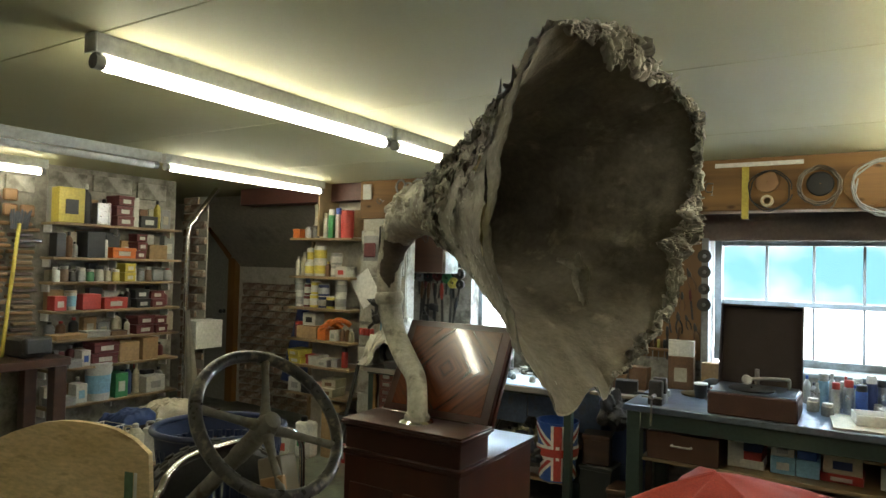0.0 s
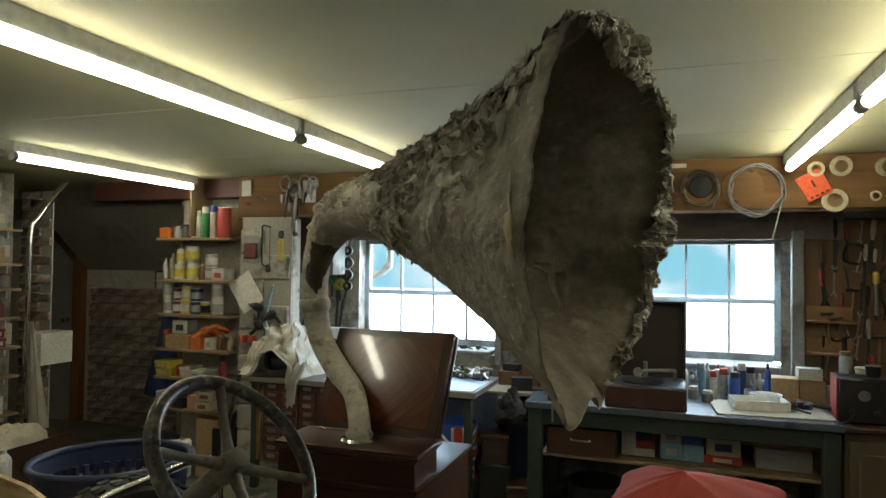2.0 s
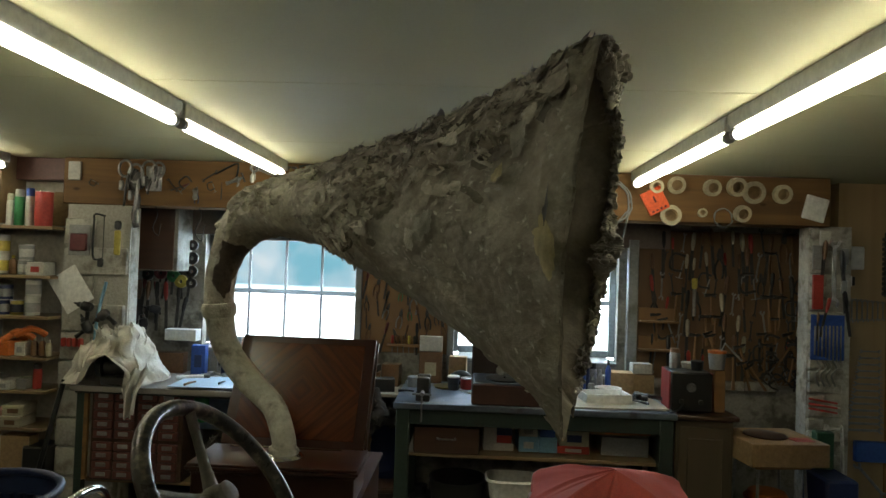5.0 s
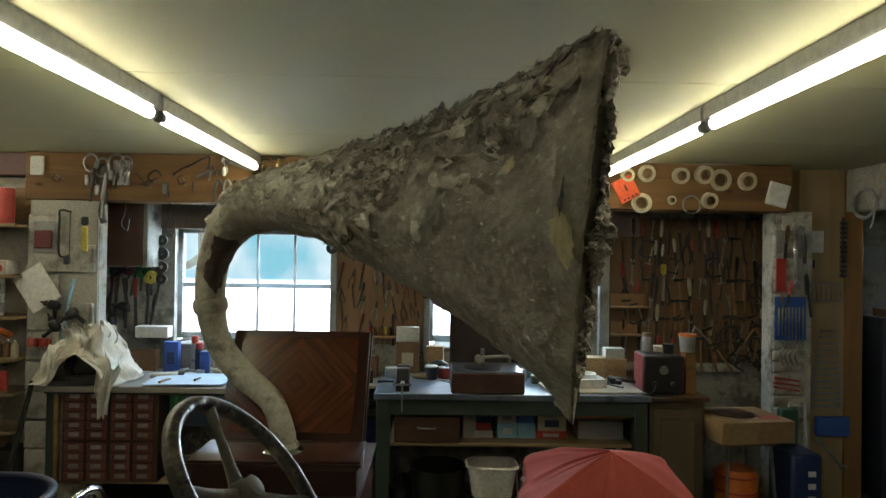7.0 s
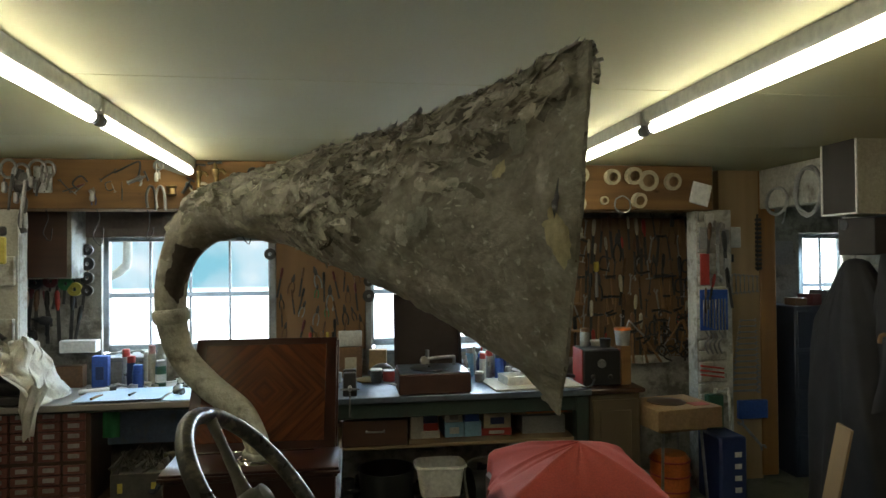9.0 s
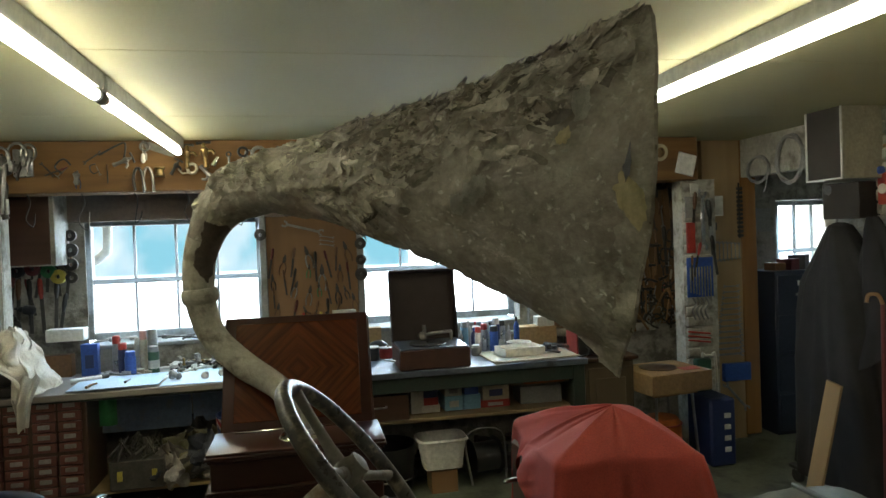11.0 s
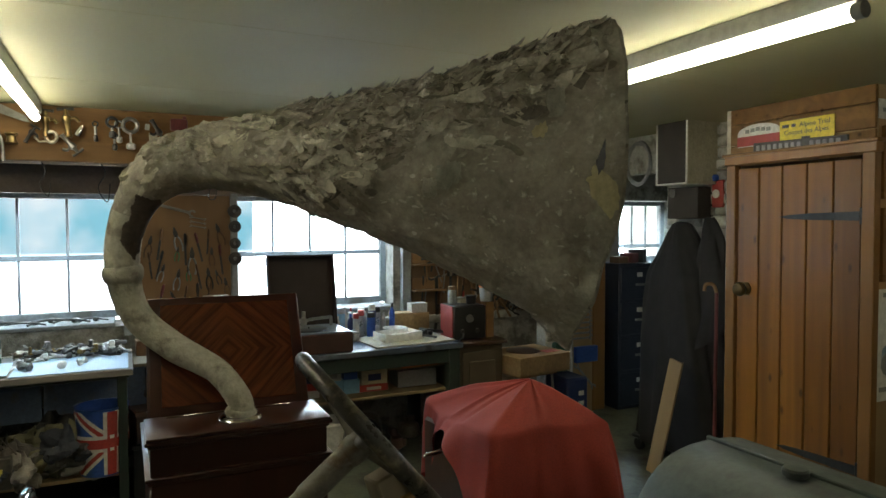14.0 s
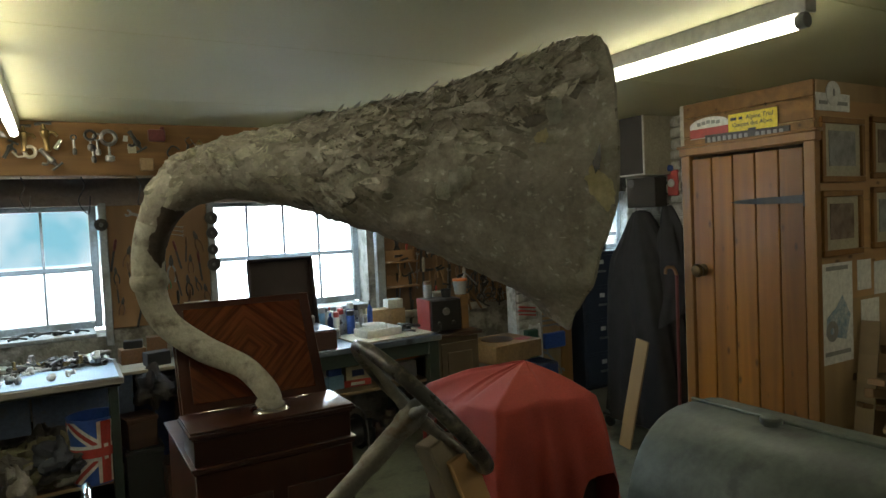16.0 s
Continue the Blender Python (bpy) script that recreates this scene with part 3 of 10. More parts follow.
batten(-4.62, 1.25, 2.75, True, 0.012)
batten(3.05, -0.22, 1.28, True)

# ---------------------------------------------------------------- the gramophone horn
HB = Vector((-0.980, 2.201, 0))
HU = Vector((math.cos(radians(-25.86)), math.sin(radians(-25.86)), 0))
HN = Vector((-HU.y, HU.x, 0))
# along the plan line, height, radius of the tube, sideways
HORN = ((0.050, 1.113, 0.037, -0.001), (0.047, 1.165, 0.036, 0.002), (-0.020, 1.235, 0.037, 0.036), (-0.085, 1.268, 0.039, 0.057), (-0.181, 1.316, 0.043, 0.07), (-0.29, 1.41, 0.044, 0.08),
        (-0.323, 1.552, 0.050, 0.07), (-0.297, 1.703, 0.053, 0.063), (-0.222, 1.821, 0.073, 0.068), (-0.082, 1.88, 0.093, 0.064),
        (0.092, 1.887, 0.12, 0.069), (0.286, 1.876, 0.163, 0.055), (0.484, 1.854, 0.211, 0.021), (0.687, 1.845, 0.271, 0.005),
        (0.885, 1.841, 0.347, 0.02), (1.08, 1.843, 0.43, 0.053))
RIM_C = Vector((-0.101, 1.724, 1.817))
RIM_N = Vector((0.9567, -0.2780, -0.0859)).normalized()
RIM_A = Vector((0.2791, 0.9603, 0))
RIM_B = RIM_N.cross(RIM_A)
RIM_R = (0.39, 0.42, 0.455, 0.40, 0.375, 0.402, 0.412, 0.435, 0.415, 0.384, 0.39, 0.40, 0.39, 0.43, 0.452, 0.42, 0.412, 0.398, 0.40, 0.366)


def rim_radius(a):
    """Radius of the torn mouth at an angle (radians) from the far side upwards."""
    k = (a / (2 * math.pi)) % 1.0 * len(RIM_R)
    i, f = int(k) % len(RIM_R), k - int(k)
    f = f * f * (3 - 2 * f)
    return RIM_R[i] * (1 - f) + RIM_R[(i + 1) % len(RIM_R)] * f


def lobes(a):
    """How far the torn tongues at the foot of the mouth reach past it."""
    deg = math.degrees(a)
    deg = deg - 360 if deg > 90 else deg
    return sum(h * math.exp(-((deg - c) / w) ** 4) for c, h, w in ((-102, 0.045, 6.5), (-84, 0.038, 4.0)))


def horn_rings():
    """Centre, the two axes across, and radius of each ring from the base to the mouth."""
    raw = smooth_path([(s, z, lat) for s, z, r, lat in HORN], 9)
    rad = [v.x for v in smooth_path([(r, 0, 0) for s, z, r, lat in HORN], 9)]
    pts = [HB + HU * v.x + HN * v.z + Vector((0, 0, v.y)) for v in raw]
    out, n = [], len(pts)
    for i in range(n):
        a, b = max(i - 1, 0), min(i + 1, n - 1)
        t = (pts[b] - pts[a])
        d = (rad[b] - rad[a]) / t.length
        d = max(-0.6, min(0.6, d))
        t.normalize()
        c = pts[i] - t * rad[i] * d
        if (RIM_C - c).dot(RIM_N) < 0.035:
            break
        side = (HN - t * HN.dot(t)).normalized()
        out.append((c, side, side.cross(t) * -1 if side.cross(t).z < 0 and t.dot(HU) > 0.3 else side.cross(t), rad[i] * math.sqrt(1 - d * d), t))
    return out


RINGS = horn_rings()
# keep the across axis turning steadily along the neck
_fixed = []
for c, s, u, r, t in RINGS:
    u = t.cross(s) * -1
    _fixed.append((c, s, u, r, t))
RINGS = _fixed
SEG = 96


def crumple(p, amount):
    f = noise.noise(p * 9.0) * 0.5 + noise.noise(p * 23.0) * 0.3 + noise.noise(p * 55.0) * 0.2
    return f * amount


def horn_point(k, ang, off=0.0):
    """Point on ring k (may be fractional) at an angle; off: metres off the skin."""
    i = min(int(k), len(RINGS) - 2)
    f = k - i
    a, b = RINGS[i], RINGS[i + 1]
    c, s, u, r = a[0].lerp(b[0], f), a[1].lerp(b[1], f), a[2].lerp(b[2], f), a[3] * (1 - f) + b[3] * f
    d = s * math.cos(ang) + u * math.sin(ang)
    return c + d * (r + off), d


def mouth_point(ang, out=0.0, grow=1.0):
    """Point on the torn mouth for the same angle as on the rings."""
    c, s, u, r, t = RINGS[-1]
    d = s * math.cos(ang) + u * math.sin(ang)
    a = math.atan2(d.dot(RIM_B), d.dot(RIM_A))
    return RIM_C + (RIM_A * math.cos(a) + RIM_B * math.sin(a)) * rim_radius(a) * grow + RIM_N * out, a


horn = thing("gramophone_horn", "huge torn papier-mache gramophone horn, grey-brown and peeling, on a cabinet", "gramophone horn", (HB.x, HB.y, 0))
H0 = Vector((HB.x, HB.y, 0))
NECK = 64                            # ring at which the pasted bell begins


def skin(k0, k1, inner, amp):
    bm = bm_new()
    rows = []
    for k in range(k0, k1 + 1):
        c, s, u, r, t = RINGS[k]
        row = []
        for j in range(SEG):
            a = 2 * math.pi * j / SEG
            d = s * math.cos(a) + u * math.sin(a)
            p = c + d * r
            g = amp * min(1.0, max(0.15, (r - 0.04) / 0.09))
            w = crumple(p, g)
            row.append(bm.verts.new(p + d * ((w if not inner else w * 0.3) - (0.007 if inner else 0)) - H0))
        rows.append(row)
    for a, b in zip(rows, rows[1:]):
        for j in range(SEG):
            bm.faces.new((a[j], a[(j + 1) % SEG], b[(j + 1) % SEG], b[j]))
    return bm, rows


K1 = 104                             # from here straight lines run to the torn mouth


def skin_point(k, ang, tongue=False):
    """Point and outward direction on the bell; k past the last ring ends at the mouth."""
    if k <= K1:
        return horn_point(k, ang)
    end = len(RINGS) + 2.0
    c, s, u, r, t = RINGS[K1]
    d = s * math.cos(ang) + u * math.sin(ang)
    q, aa = mouth_point(ang)
    e = min(1.0, (k - K1) / (end - K1))
    if tongue and e > 0.8:
        w = (e - 0.8) / 0.2
        q += (q - RIM_C).normalized() * lobes(aa) * w * w
    p = (c + d * r).lerp(q, e) - (q - RIM_C).normalized() * 0.018 * math.sin(math.pi * e)
    return p, d


def broken_below(k):
    """The paper is broken into scales above this slope of the skin; the underside near the mouth is whole."""
    for (k0, v0), (k1, v1) in zip(SCALE_LINE, SCALE_LINE[1:]):
        if k <= k1:
            return v0 + (v1 - v0) * max(0.0, (k - k0) / (k1 - k0))
    return SCALE_LINE[-1][1]


SCALE_LINE = ((64, -0.1), (80, -0.35), (100, -1.1), (105, -0.75), (110, -0.35), (117, -0.02), (123, 0.16), (130, 0.34))


def scaly(p, d, k):
    """How much the paper has broken into scales at a point of the bell."""
    m = d.z - broken_below(k) + 0.42 * noise.noise(p * 5.0) + 0.22 * noise.noise(p * 13.0)
    whole = math.exp(-((k - 94) / 4.5) ** 2) * max(0.0, min(1.0, (0.55 - abs(d.z)) * 3))   # plain ring behind the throat
    return max(0.0, min(1.0, m * 2.6 + 0.25)) * (1 - 0.9 * whole)


def scales(p, m):
    """Height of overlapping tilted paper scales."""
    q = Vector((p.x * 1.0, p.y, p.z)) + Vector((noise.noise(p * 14), noise.noise(p * 14 + Vector((5, 0, 0))), noise.noise(p * 14 + Vector((0, 5, 0))))) * 0.022
    h = 0.0
    for sc, am in ((17.0, 0.006), (38.0, 0.003)):
        dist, pts = noise.voronoi(q * sc)
        c = Vector(pts[0])
        w = Vector((noise.cell(c * 7.1) - 0.5, noise.cell(c * 9.3 + Vector((3, 1, 2))) - 0.5, noise.cell(c * 5.7 + Vector((8, 4, 6))) - 0.5)) * 2
        h += am * (w.dot(q * sc - c) * 0.9 + noise.cell(c * 3.3))
        edge = min(1.0, (dist[1] - dist[0]) * 5.0)
        h -= am * 1.2 * (1 - edge)
    return max(h, -0.004) * m


def ragged(aa):
    """How torn the mouth is at an angle: in tatters over the top and down the far side, whole on the near side."""
    deg = math.degrees(aa)
    deg = (deg + 180) % 360 - 180
    return max(0.10, min(1.0, (deg + 96) / 22, (122 - deg) / 14))


def bell_skin(inner):
    """The pasted paper bell in fine rings, broken into scales on its upper side; or its smooth lining."""
    bm = bm_new()
    seg, rows, last = (160 if inner else 300), [], len(RINGS) - 1
    steps = 1 if inner else 3
    ks = [NECK + i / steps for i in range((last + 3 - NECK) * steps + 1)]
    for k in ks:
        row = []
        for j in range(seg):
            a = 2 * math.pi * j / seg
            p, d = skin_point(k, a, True)
            m = scaly(p, d, min(k, last))
            grow = min(1.0, (k - NECK) / 14 + 0.2)
            off = crumple(p, 0.020 * grow)
            e = max(0.0, (k - last + 3) / 6.0)
            if inner:
                off -= 0.012 * (1 - e) + 0.0012
                p = p - d * 0.10 * lobes(mouth_point(a)[1]) * min(1.0, e)
                off += 0.006 * noise.noise(Vector((p.x * 6, p.y * 6, p.z * 26))) * (1 - e)
            else:
                off += scales(p, m) * grow * (1 - e) + noise.noise(p * 120) * 0.0012
            if e:
                aa = mouth_point(a)[1]
                w = ragged(aa)
                q = Vector((math.cos(aa), math.sin(aa), 0))
                rag = noise.noise(q * 5 + Vector((0, 0, 1.7))) * 0.024 + noise.noise(q * 17 + Vector((0, 0, 4.1))) * 0.016 + noise.noise(q * 45 + Vector((0, 0, 2.1))) * 0.008
                p = p + RIM_N * rag * e * w
                off += (0.012 * noise.noise(p * 28) * w + 0.16 * lobes(aa) * noise.noise(p * 19)) * e
            row.append(bm.verts.new(p + d * off - H0))
        rows.append(row)
    for a, b in zip(rows, rows[1:]):
        for j in range(seg):
            bm.faces.new((a[j], a[(j + 1) % seg], b[(j + 1) % seg], b[j]))
    return bm


bm, _r = skin(0, NECK, False, 0.010)
part("neck", bm, M["horn_neck"], horn, "pale grey bent neck pipe")
part("bell", bell_skin(False), M["horn"], horn, "crumpled grey-brown pasted paper bell, scaling on top")
part("lining", bell_skin(True), M["horn_inside"], horn, "dark brown smooth paper lining")
rf = random.Random(3)
LASTK = len(RINGS) - 1


def flake(bm, k0, a0, size, lift, height, stretch=1.0):
    """A torn scale of paper that follows the skin and lifts away from it along one side."""
    p0, d0 = skin_point(k0, a0)
    pitch = max(0.006, (skin_point(k0 + 0.5, a0)[0] - p0).length / 0.5)
    r = RINGS[min(int(k0), LASTK)][3]
    n = 12
    turn_ = rf.gauss(0.0, 0.5)
    up = rf.gauss(-0.6, 1.2)
    out = [rf.uniform(0.78, 1.06) for _ in range(n)]
    for i in range(0, n, 4):
        out[(i + rf.randrange(4)) % n] *= rf.uniform(0.68, 1.12)
    limit = LASTK + 2.4
    rings = []
    for rho in (0.0, 0.42, 0.76, 1.0):
        row = []
        for j in range(n if rho else 1):
            t = 2 * math.pi * j / n
            x, y = math.cos(t) * rho * out[j] * stretch, math.sin(t) * rho * out[j] / stretch
            x, y = x * math.cos(turn_) - y * math.sin(turn_), x * math.sin(turn_) + y * math.cos(turn_)
            k, a = min(limit, max(50.0, k0 + x * size / pitch)), a0 + y * size / r
            p, d = skin_point(k, a)
            s = x * math.cos(up) + y * math.sin(up)
            grow = min(1.0, max(0.0, (k - NECK) / 14 + 0.2))
            g = crumple(p, 0.020 * grow) + (scales(p, scaly(p, d, min(k, LASTK))) * grow if k > NECK else 0)
            h = height + lift * max(0.0, s + 0.15) ** 1.7 + 0.0016 * noise.noise(p * 70) - 0.0012 * max(0.0, -s)
            row.append(bm.verts.new(p + d * (g + h) - H0))
        rings.append(row)
    for j in range(n):
        bm.faces.new((rings[0][0], rings[1][j], rings[1][(j + 1) % n]))
    for ra, rb in zip(rings[1:], rings[2:]):
        for j in range(n):
            bm.faces.new((ra[j], rb[j], rb[(j + 1) % n], ra[(j + 1) % n]))


def peel(count, k0, k1, small, large, mat, name, label, chance=None, lift=(0.002, 0.011), standing=0.03, high=(0.001, 0.006)):
    """Scales of paper strewn over the skin where it is broken."""
    bm, made = bm_new(), 0
    while made < count:
        k = k0 + (k1 - k0) * rf.random() ** 0.6
        a = rf.uniform(0, 2 * math.pi)
        p, d = skin_point(k, a)
        if rf.random() > (chance or scaly)(p, d, k):
            continue
        z = small + (large - small) * rf.random() ** 2
        lf = rf.uniform(*lift)
        if rf.random() < standing:
            lf = rf.uniform(0.010, 0.020)
        flake(bm, k, a, z, min(lf, 0.55 * z), rf.uniform(*high), rf.uniform(1.15, 2.3))
        made += 1
    tagged(part(name, bm, mat, horn, label), kind="stuff")


def specks(p, d, k):
    """Pale specks in drifts over the whole lower skin."""
    return max(0.0, noise.noise(p * 6.5 + Vector((3, 0, 0))) * 1.6 + 0.05) * max(0.0, 1 - scaly(p, d, k)) + 0.05


def throat(p, d, k):
    return max(0.0, min(1.0, d.z * 0.8 - d.dot(HU) * 0.35 + 0.45 + 0.5 * noise.noise(p * 9)))


peel(560, 93, LASTK + 1.5, 0.016, 0.046, M["flake_dark"], "under_layer_paper", "darker brown layers of broken paper", high=(0.0005, 0.003), lift=(0.001, 0.006))
peel(700, 95, LASTK + 1.5, 0.012, 0.042, M["flake"], "peeling_paper", "curling scales of peeling grey paper", high=(0.0015, 0.006), lift=(0.002, 0.009))
peel(420, 90, LASTK + 1, 0.006, 0.015, M["flake"], "small_peeling_paper", "small curling scraps of peeling grey paper", high=(0.002, 0.007), lift=(0.002, 0.007))
peel(190, 66, 98, 0.012, 0.034, M["throat_flake"], "throat_paper", "pale crackled paper over the throat", throat, (0.0004, 0.0022), 0.01, (0.0004, 0.0018))
peel(230, 100, LASTK + 1, 0.003, 0.008, M["fleck"], "paper_specks", "pale specks of torn paper on the lower skin", specks, (0.0005, 0.002), 0.0, (0.0015, 0.003))


bm = bm_new()                        # pasted band round the mouth, its inner edge torn and lifting
rows = []
for i in range(6):
    row = []
    for j in range(300):
        a = 2 * math.pi * j / 300
        aa = mouth_point(a)[1]
        q = Vector((math.cos(aa), math.sin(aa), 0))
        wide = 2.3 + 1.6 * noise.noise(q * 3 + Vector((0, 0, 9))) + 0.9 * noise.noise(q * 14 + Vector((0, 0, 5)))
        k = len(RINGS) + 1.7 - wide * (1 - i / 5)
        p, d = skin_point(k, a, True)
        m = scaly(p, d, min(k, len(RINGS) - 1))
        row.append(bm.verts.new(p + d * (crumple(p, 0.020) + scales(p, m) * (1 - i / 5) + 0.003 + 0.007 * (1 - i / 5) ** 2) - H0))
    rows.append(row)
for a, b in zip(rows, rows[1:]):
    for j in range(300):
        bm.faces.new((a[j], a[(j + 1) % 300], b[(j + 1) % 300], b[j]))
part("mouth_band", bm, M["flake"], horn, "torn pasted band of paper round the mouth")


def flap(deg, L, W, lean, seed, mat):
    """A crumpled sheet fixed along the torn mouth: L along the edge, W free, leaning from inwards (0) to forwards (90)."""
    bm = bm_new()
    li = radians(lean)

    def fn(u, v):
        q = Vector((u * L * 34 + seed, v * 1.7, seed * 1.3))
        a = radians(deg) + (u - 0.5) * L / 0.41 * (1 - 0.25 * v) + 0.03 * v * noise.noise(q * 0.7)
        out = RIM_A * math.cos(a) + RIM_B * math.sin(a)
        w = W * v * (0.75 + 0.50 * noise.noise(Vector((u * L * 60 + seed, 0.4, 2.2))) - 0.5 * (2 * u - 1) ** 4)
        bend = li + 0.9 * v * noise.noise(Vector((seed, u * 1.3, 0.8)))
        f = (0.35 + v) * 0.013
        return (RIM_C + out * (rim_radius(a) * 0.992 - w * math.cos(bend) + f * noise.noise(q * 1.1) * 1.5) +
                RIM_N * (-0.012 + w * math.sin(bend) + f * noise.noise(q * 1.1 + Vector((0, 7, 0))) * 1.7 + 0.004 * noise.noise(q * 3)) - H0)
    add_sheet(bm, fn, max(6, int(L * 130)), 6, 0.0016)
    part("torn_flap", bm, mat, horn, "crumpled sheet of paper torn loose at the mouth")


def torn(deg):
    """How thickly the torn paper is heaped along the mouth: over the top, and half way down the far side."""
    return math.exp(-((deg + 14) / 15) ** 2) + 0.85 * math.exp(-((deg - 96) / 17) ** 2) + 0.35 * math.exp(-((deg - 45) / 12) ** 2)


def heaped_edge(d0, d1, shift, seed, mat, thin):
    """Layers of torn paper crumpled together along the mouth, their folds running across the edge."""
    def fn(u, v):
        deg = d0 + (d1 - d0) * u
        a, b = radians(deg), 2 * math.pi * v
        ends = min(1.0, u * 12, (1 - u) * 12) ** 0.5
        gap = max(0.22, min(1.25, 0.75 + 1.5 * noise.noise(Vector((deg * 0.11, seed, 0.3)))))
        th = (0.006 + 0.019 * torn(deg)) * thin * ends * gap + 0.001
        out = RIM_A * math.cos(a) + RIM_B * math.sin(a)
        lump = 1 + 0.5 * noise.noise(Vector((deg * 0.25, math.cos(b), math.sin(b) + seed)))
        hang = th * max(0.0, -math.cos(b)) * (0.8 + 1.6 * noise.noise(Vector((deg * 0.3, seed + 9, 0))))
        radial = out * math.cos(b) + RIM_N * math.sin(b)
        p = RIM_C + out * (rim_radius(a) - 0.95 * th + shift - hang) + RIM_N * (0.012 * noise.noise(Vector((deg * 0.2, seed, 5))) + 0.15 * th) + radial * th * lump
        q = p + Vector((noise.noise(p * 30), noise.noise(p * 30 + Vector((5, 0, 0))), noise.noise(p * 30 + Vector((0, 5, 0))))) * 0.014
        q = Vector((q.x, q.y, q.z * 0.62)) * 52
        dist, pts = noise.voronoi(q)
        c = Vector(pts[0])
        slope = Vector((noise.cell(c * 7.1) - 0.5, noise.cell(c * 9.3 + Vector((3, 1, 2))) - 0.5, noise.cell(c * 5.7 + Vector((8, 4, 6))) - 0.5))
        step = 0.55 * noise.cell(c * 3.3) + 1.1 * slope.dot(q - c) - 0.5 * max(0.0, 1 - 6 * (dist[1] - dist[0])) + 0.25 * (1 - 2 * abs(noise.noise(p * 60)))
        return p + radial * step * (0.004 + 0.45 * th) - H0
    bm = bm_new()
    add_sheet(bm, fn, int((d1 - d0) * 5.5), 44)
    part("torn_edge", bm, mat, horn, "crumpled layers of torn paper along the mouth")


heaped_edge(-80, 124, 0.0, 1.3, M["rim_flake"], 1.0)
heaped_edge(-34, 8, -0.030, 5.1, M["rim_flake"], 0.95)
heaped_edge(62, 120, -0.020, 8.4, M["rim_flake"], 0.8)
for _k in range(170):
    deg = rf.uniform(-84, 122)
    if rf.random() > 0.45 + torn(deg):
        continue
    flap(deg, rf.uniform(0.025, 0.060), rf.uniform(0.016, 0.034) * (1 + 0.6 * torn(deg)), rf.uniform(-25, 100), rf.uniform(0, 90),
         M["flake_dark"] if rf.random() < 0.25 else M["rim_flake"])


def spot(target):
    """Ring number and angle of the bell's skin nearest to a point."""
    best = None
    for k2 in range(90 * 2, (len(RINGS) + 2) * 2):
        for j in range(180):
            p, d = skin_point(k2 / 2, 2 * math.pi * j / 180)
            e = (p - Vector(target)).length
            if best is None or e < best[0]:
                best = (e, k2 / 2, 2 * math.pi * j / 180)
    return best[1], best[2]


def stuck(name, target, dk, da, off, mat, label, curve=0.0):
    """A thin torn piece lying on the bell: dk rings long, da radians wide."""
    k0, a0 = spot(target)
    bm = bm_new()

    def fn(u, v):
        jag = 1 + 0.35 * noise.noise(Vector((u * 4 + dk * 9, v * 5, da * 30)))
        k, a = k0 + dk * (u - 0.5) * (1 - 1.6 * (v - 0.5) ** 2) * jag, a0 + da * (v - 0.5) * jag + curve * (u - 0.5)
        k = min(k, len(RINGS) + 1.6)
        p, d = skin_point(k, a)
        m = scaly(p, d, min(k, len(RINGS) - 1))
        return p + d * (crumple(p, 0.020) + scales(p, m) + off * (0.5 + u)) - H0
    add_sheet(bm, fn, 8, 10, 0.0015)
    part(name, bm, mat, horn, label)


YEL = paint("yellowed_paper", (0.60, 0.53, 0.31), 0.85)
stuck("yellow_patch", (-0.240, 1.392, 1.758), 3.2, 0.20, 0.013, YEL, "yellowed bare paper beside a slit", -0.10)
# shade inside a slit, put on the unbroken skin as a black piece
stuck("open_slit", (-0.250, 1.40, 1.825), 0.8, 0.15, 0.012, M["black"], "black piece laid on the paper as the shade of a slit", 0.08)
stuck("yellow_tab", (-0.312, 1.530, 1.893), 1.5, 0.11, 0.016, YEL, "pale hanging tab of paper")
for x, y, z in ((-0.275, 1.52, 1.965), (-0.495, 1.703, 1.793), (-0.53, 1.72, 1.77), (-0.47, 1.69, 1.81)):
    stuck("bare_patch", (x, y, z), 2.0, 0.20, 0.008, M["fleck"], "pale bare patch of paper")
# torn stub on the lining
stub = Vector((-0.265, 1.967, 1.651))


def stub_piece(al, L, W, seed):
    al = Vector(al).normalized()
    ou = (Vector((0.2, -0.95, 0.2)) - al * al.dot(Vector((0.2, -0.95, 0.2)))).normalized()
    ac = al.cross(ou)
    bm = bm_new()
    add_sheet(bm, lambda u, v: stub + Vector((0, 0.01, 0.02)) + al * L * u * (1 + 0.2 * noise.noise(Vector((v * 4, seed, 0)))) +
              ac * (v - 0.5) * W * (0.55 + 0.6 * math.sin(math.pi * min(1, u + 0.15))) +
              ou * (0.02 * math.sin(u * 2.2) + 0.35 * W * (2 * v - 1) ** 2 + 0.004 * noise.noise(Vector((u * 5, v * 4, seed)))) - H0, 9, 6, 0.002)
    part("inner_stub", bm, M["rim_flake"], horn, "torn stub of paper inside the mouth")


stub_piece((0.25, -0.35, -0.85), 0.11, 0.044, 1.0)
stub_piece((-0.75, -0.5, 0.25), 0.075, 0.024, 4.0)
stub_piece((0.05, -0.45, 0.9), 0.055, 0.024, 6.0)
bm = bm_new()                        # dark bare paper along the inside of the bend, with a torn outline
grid = {}
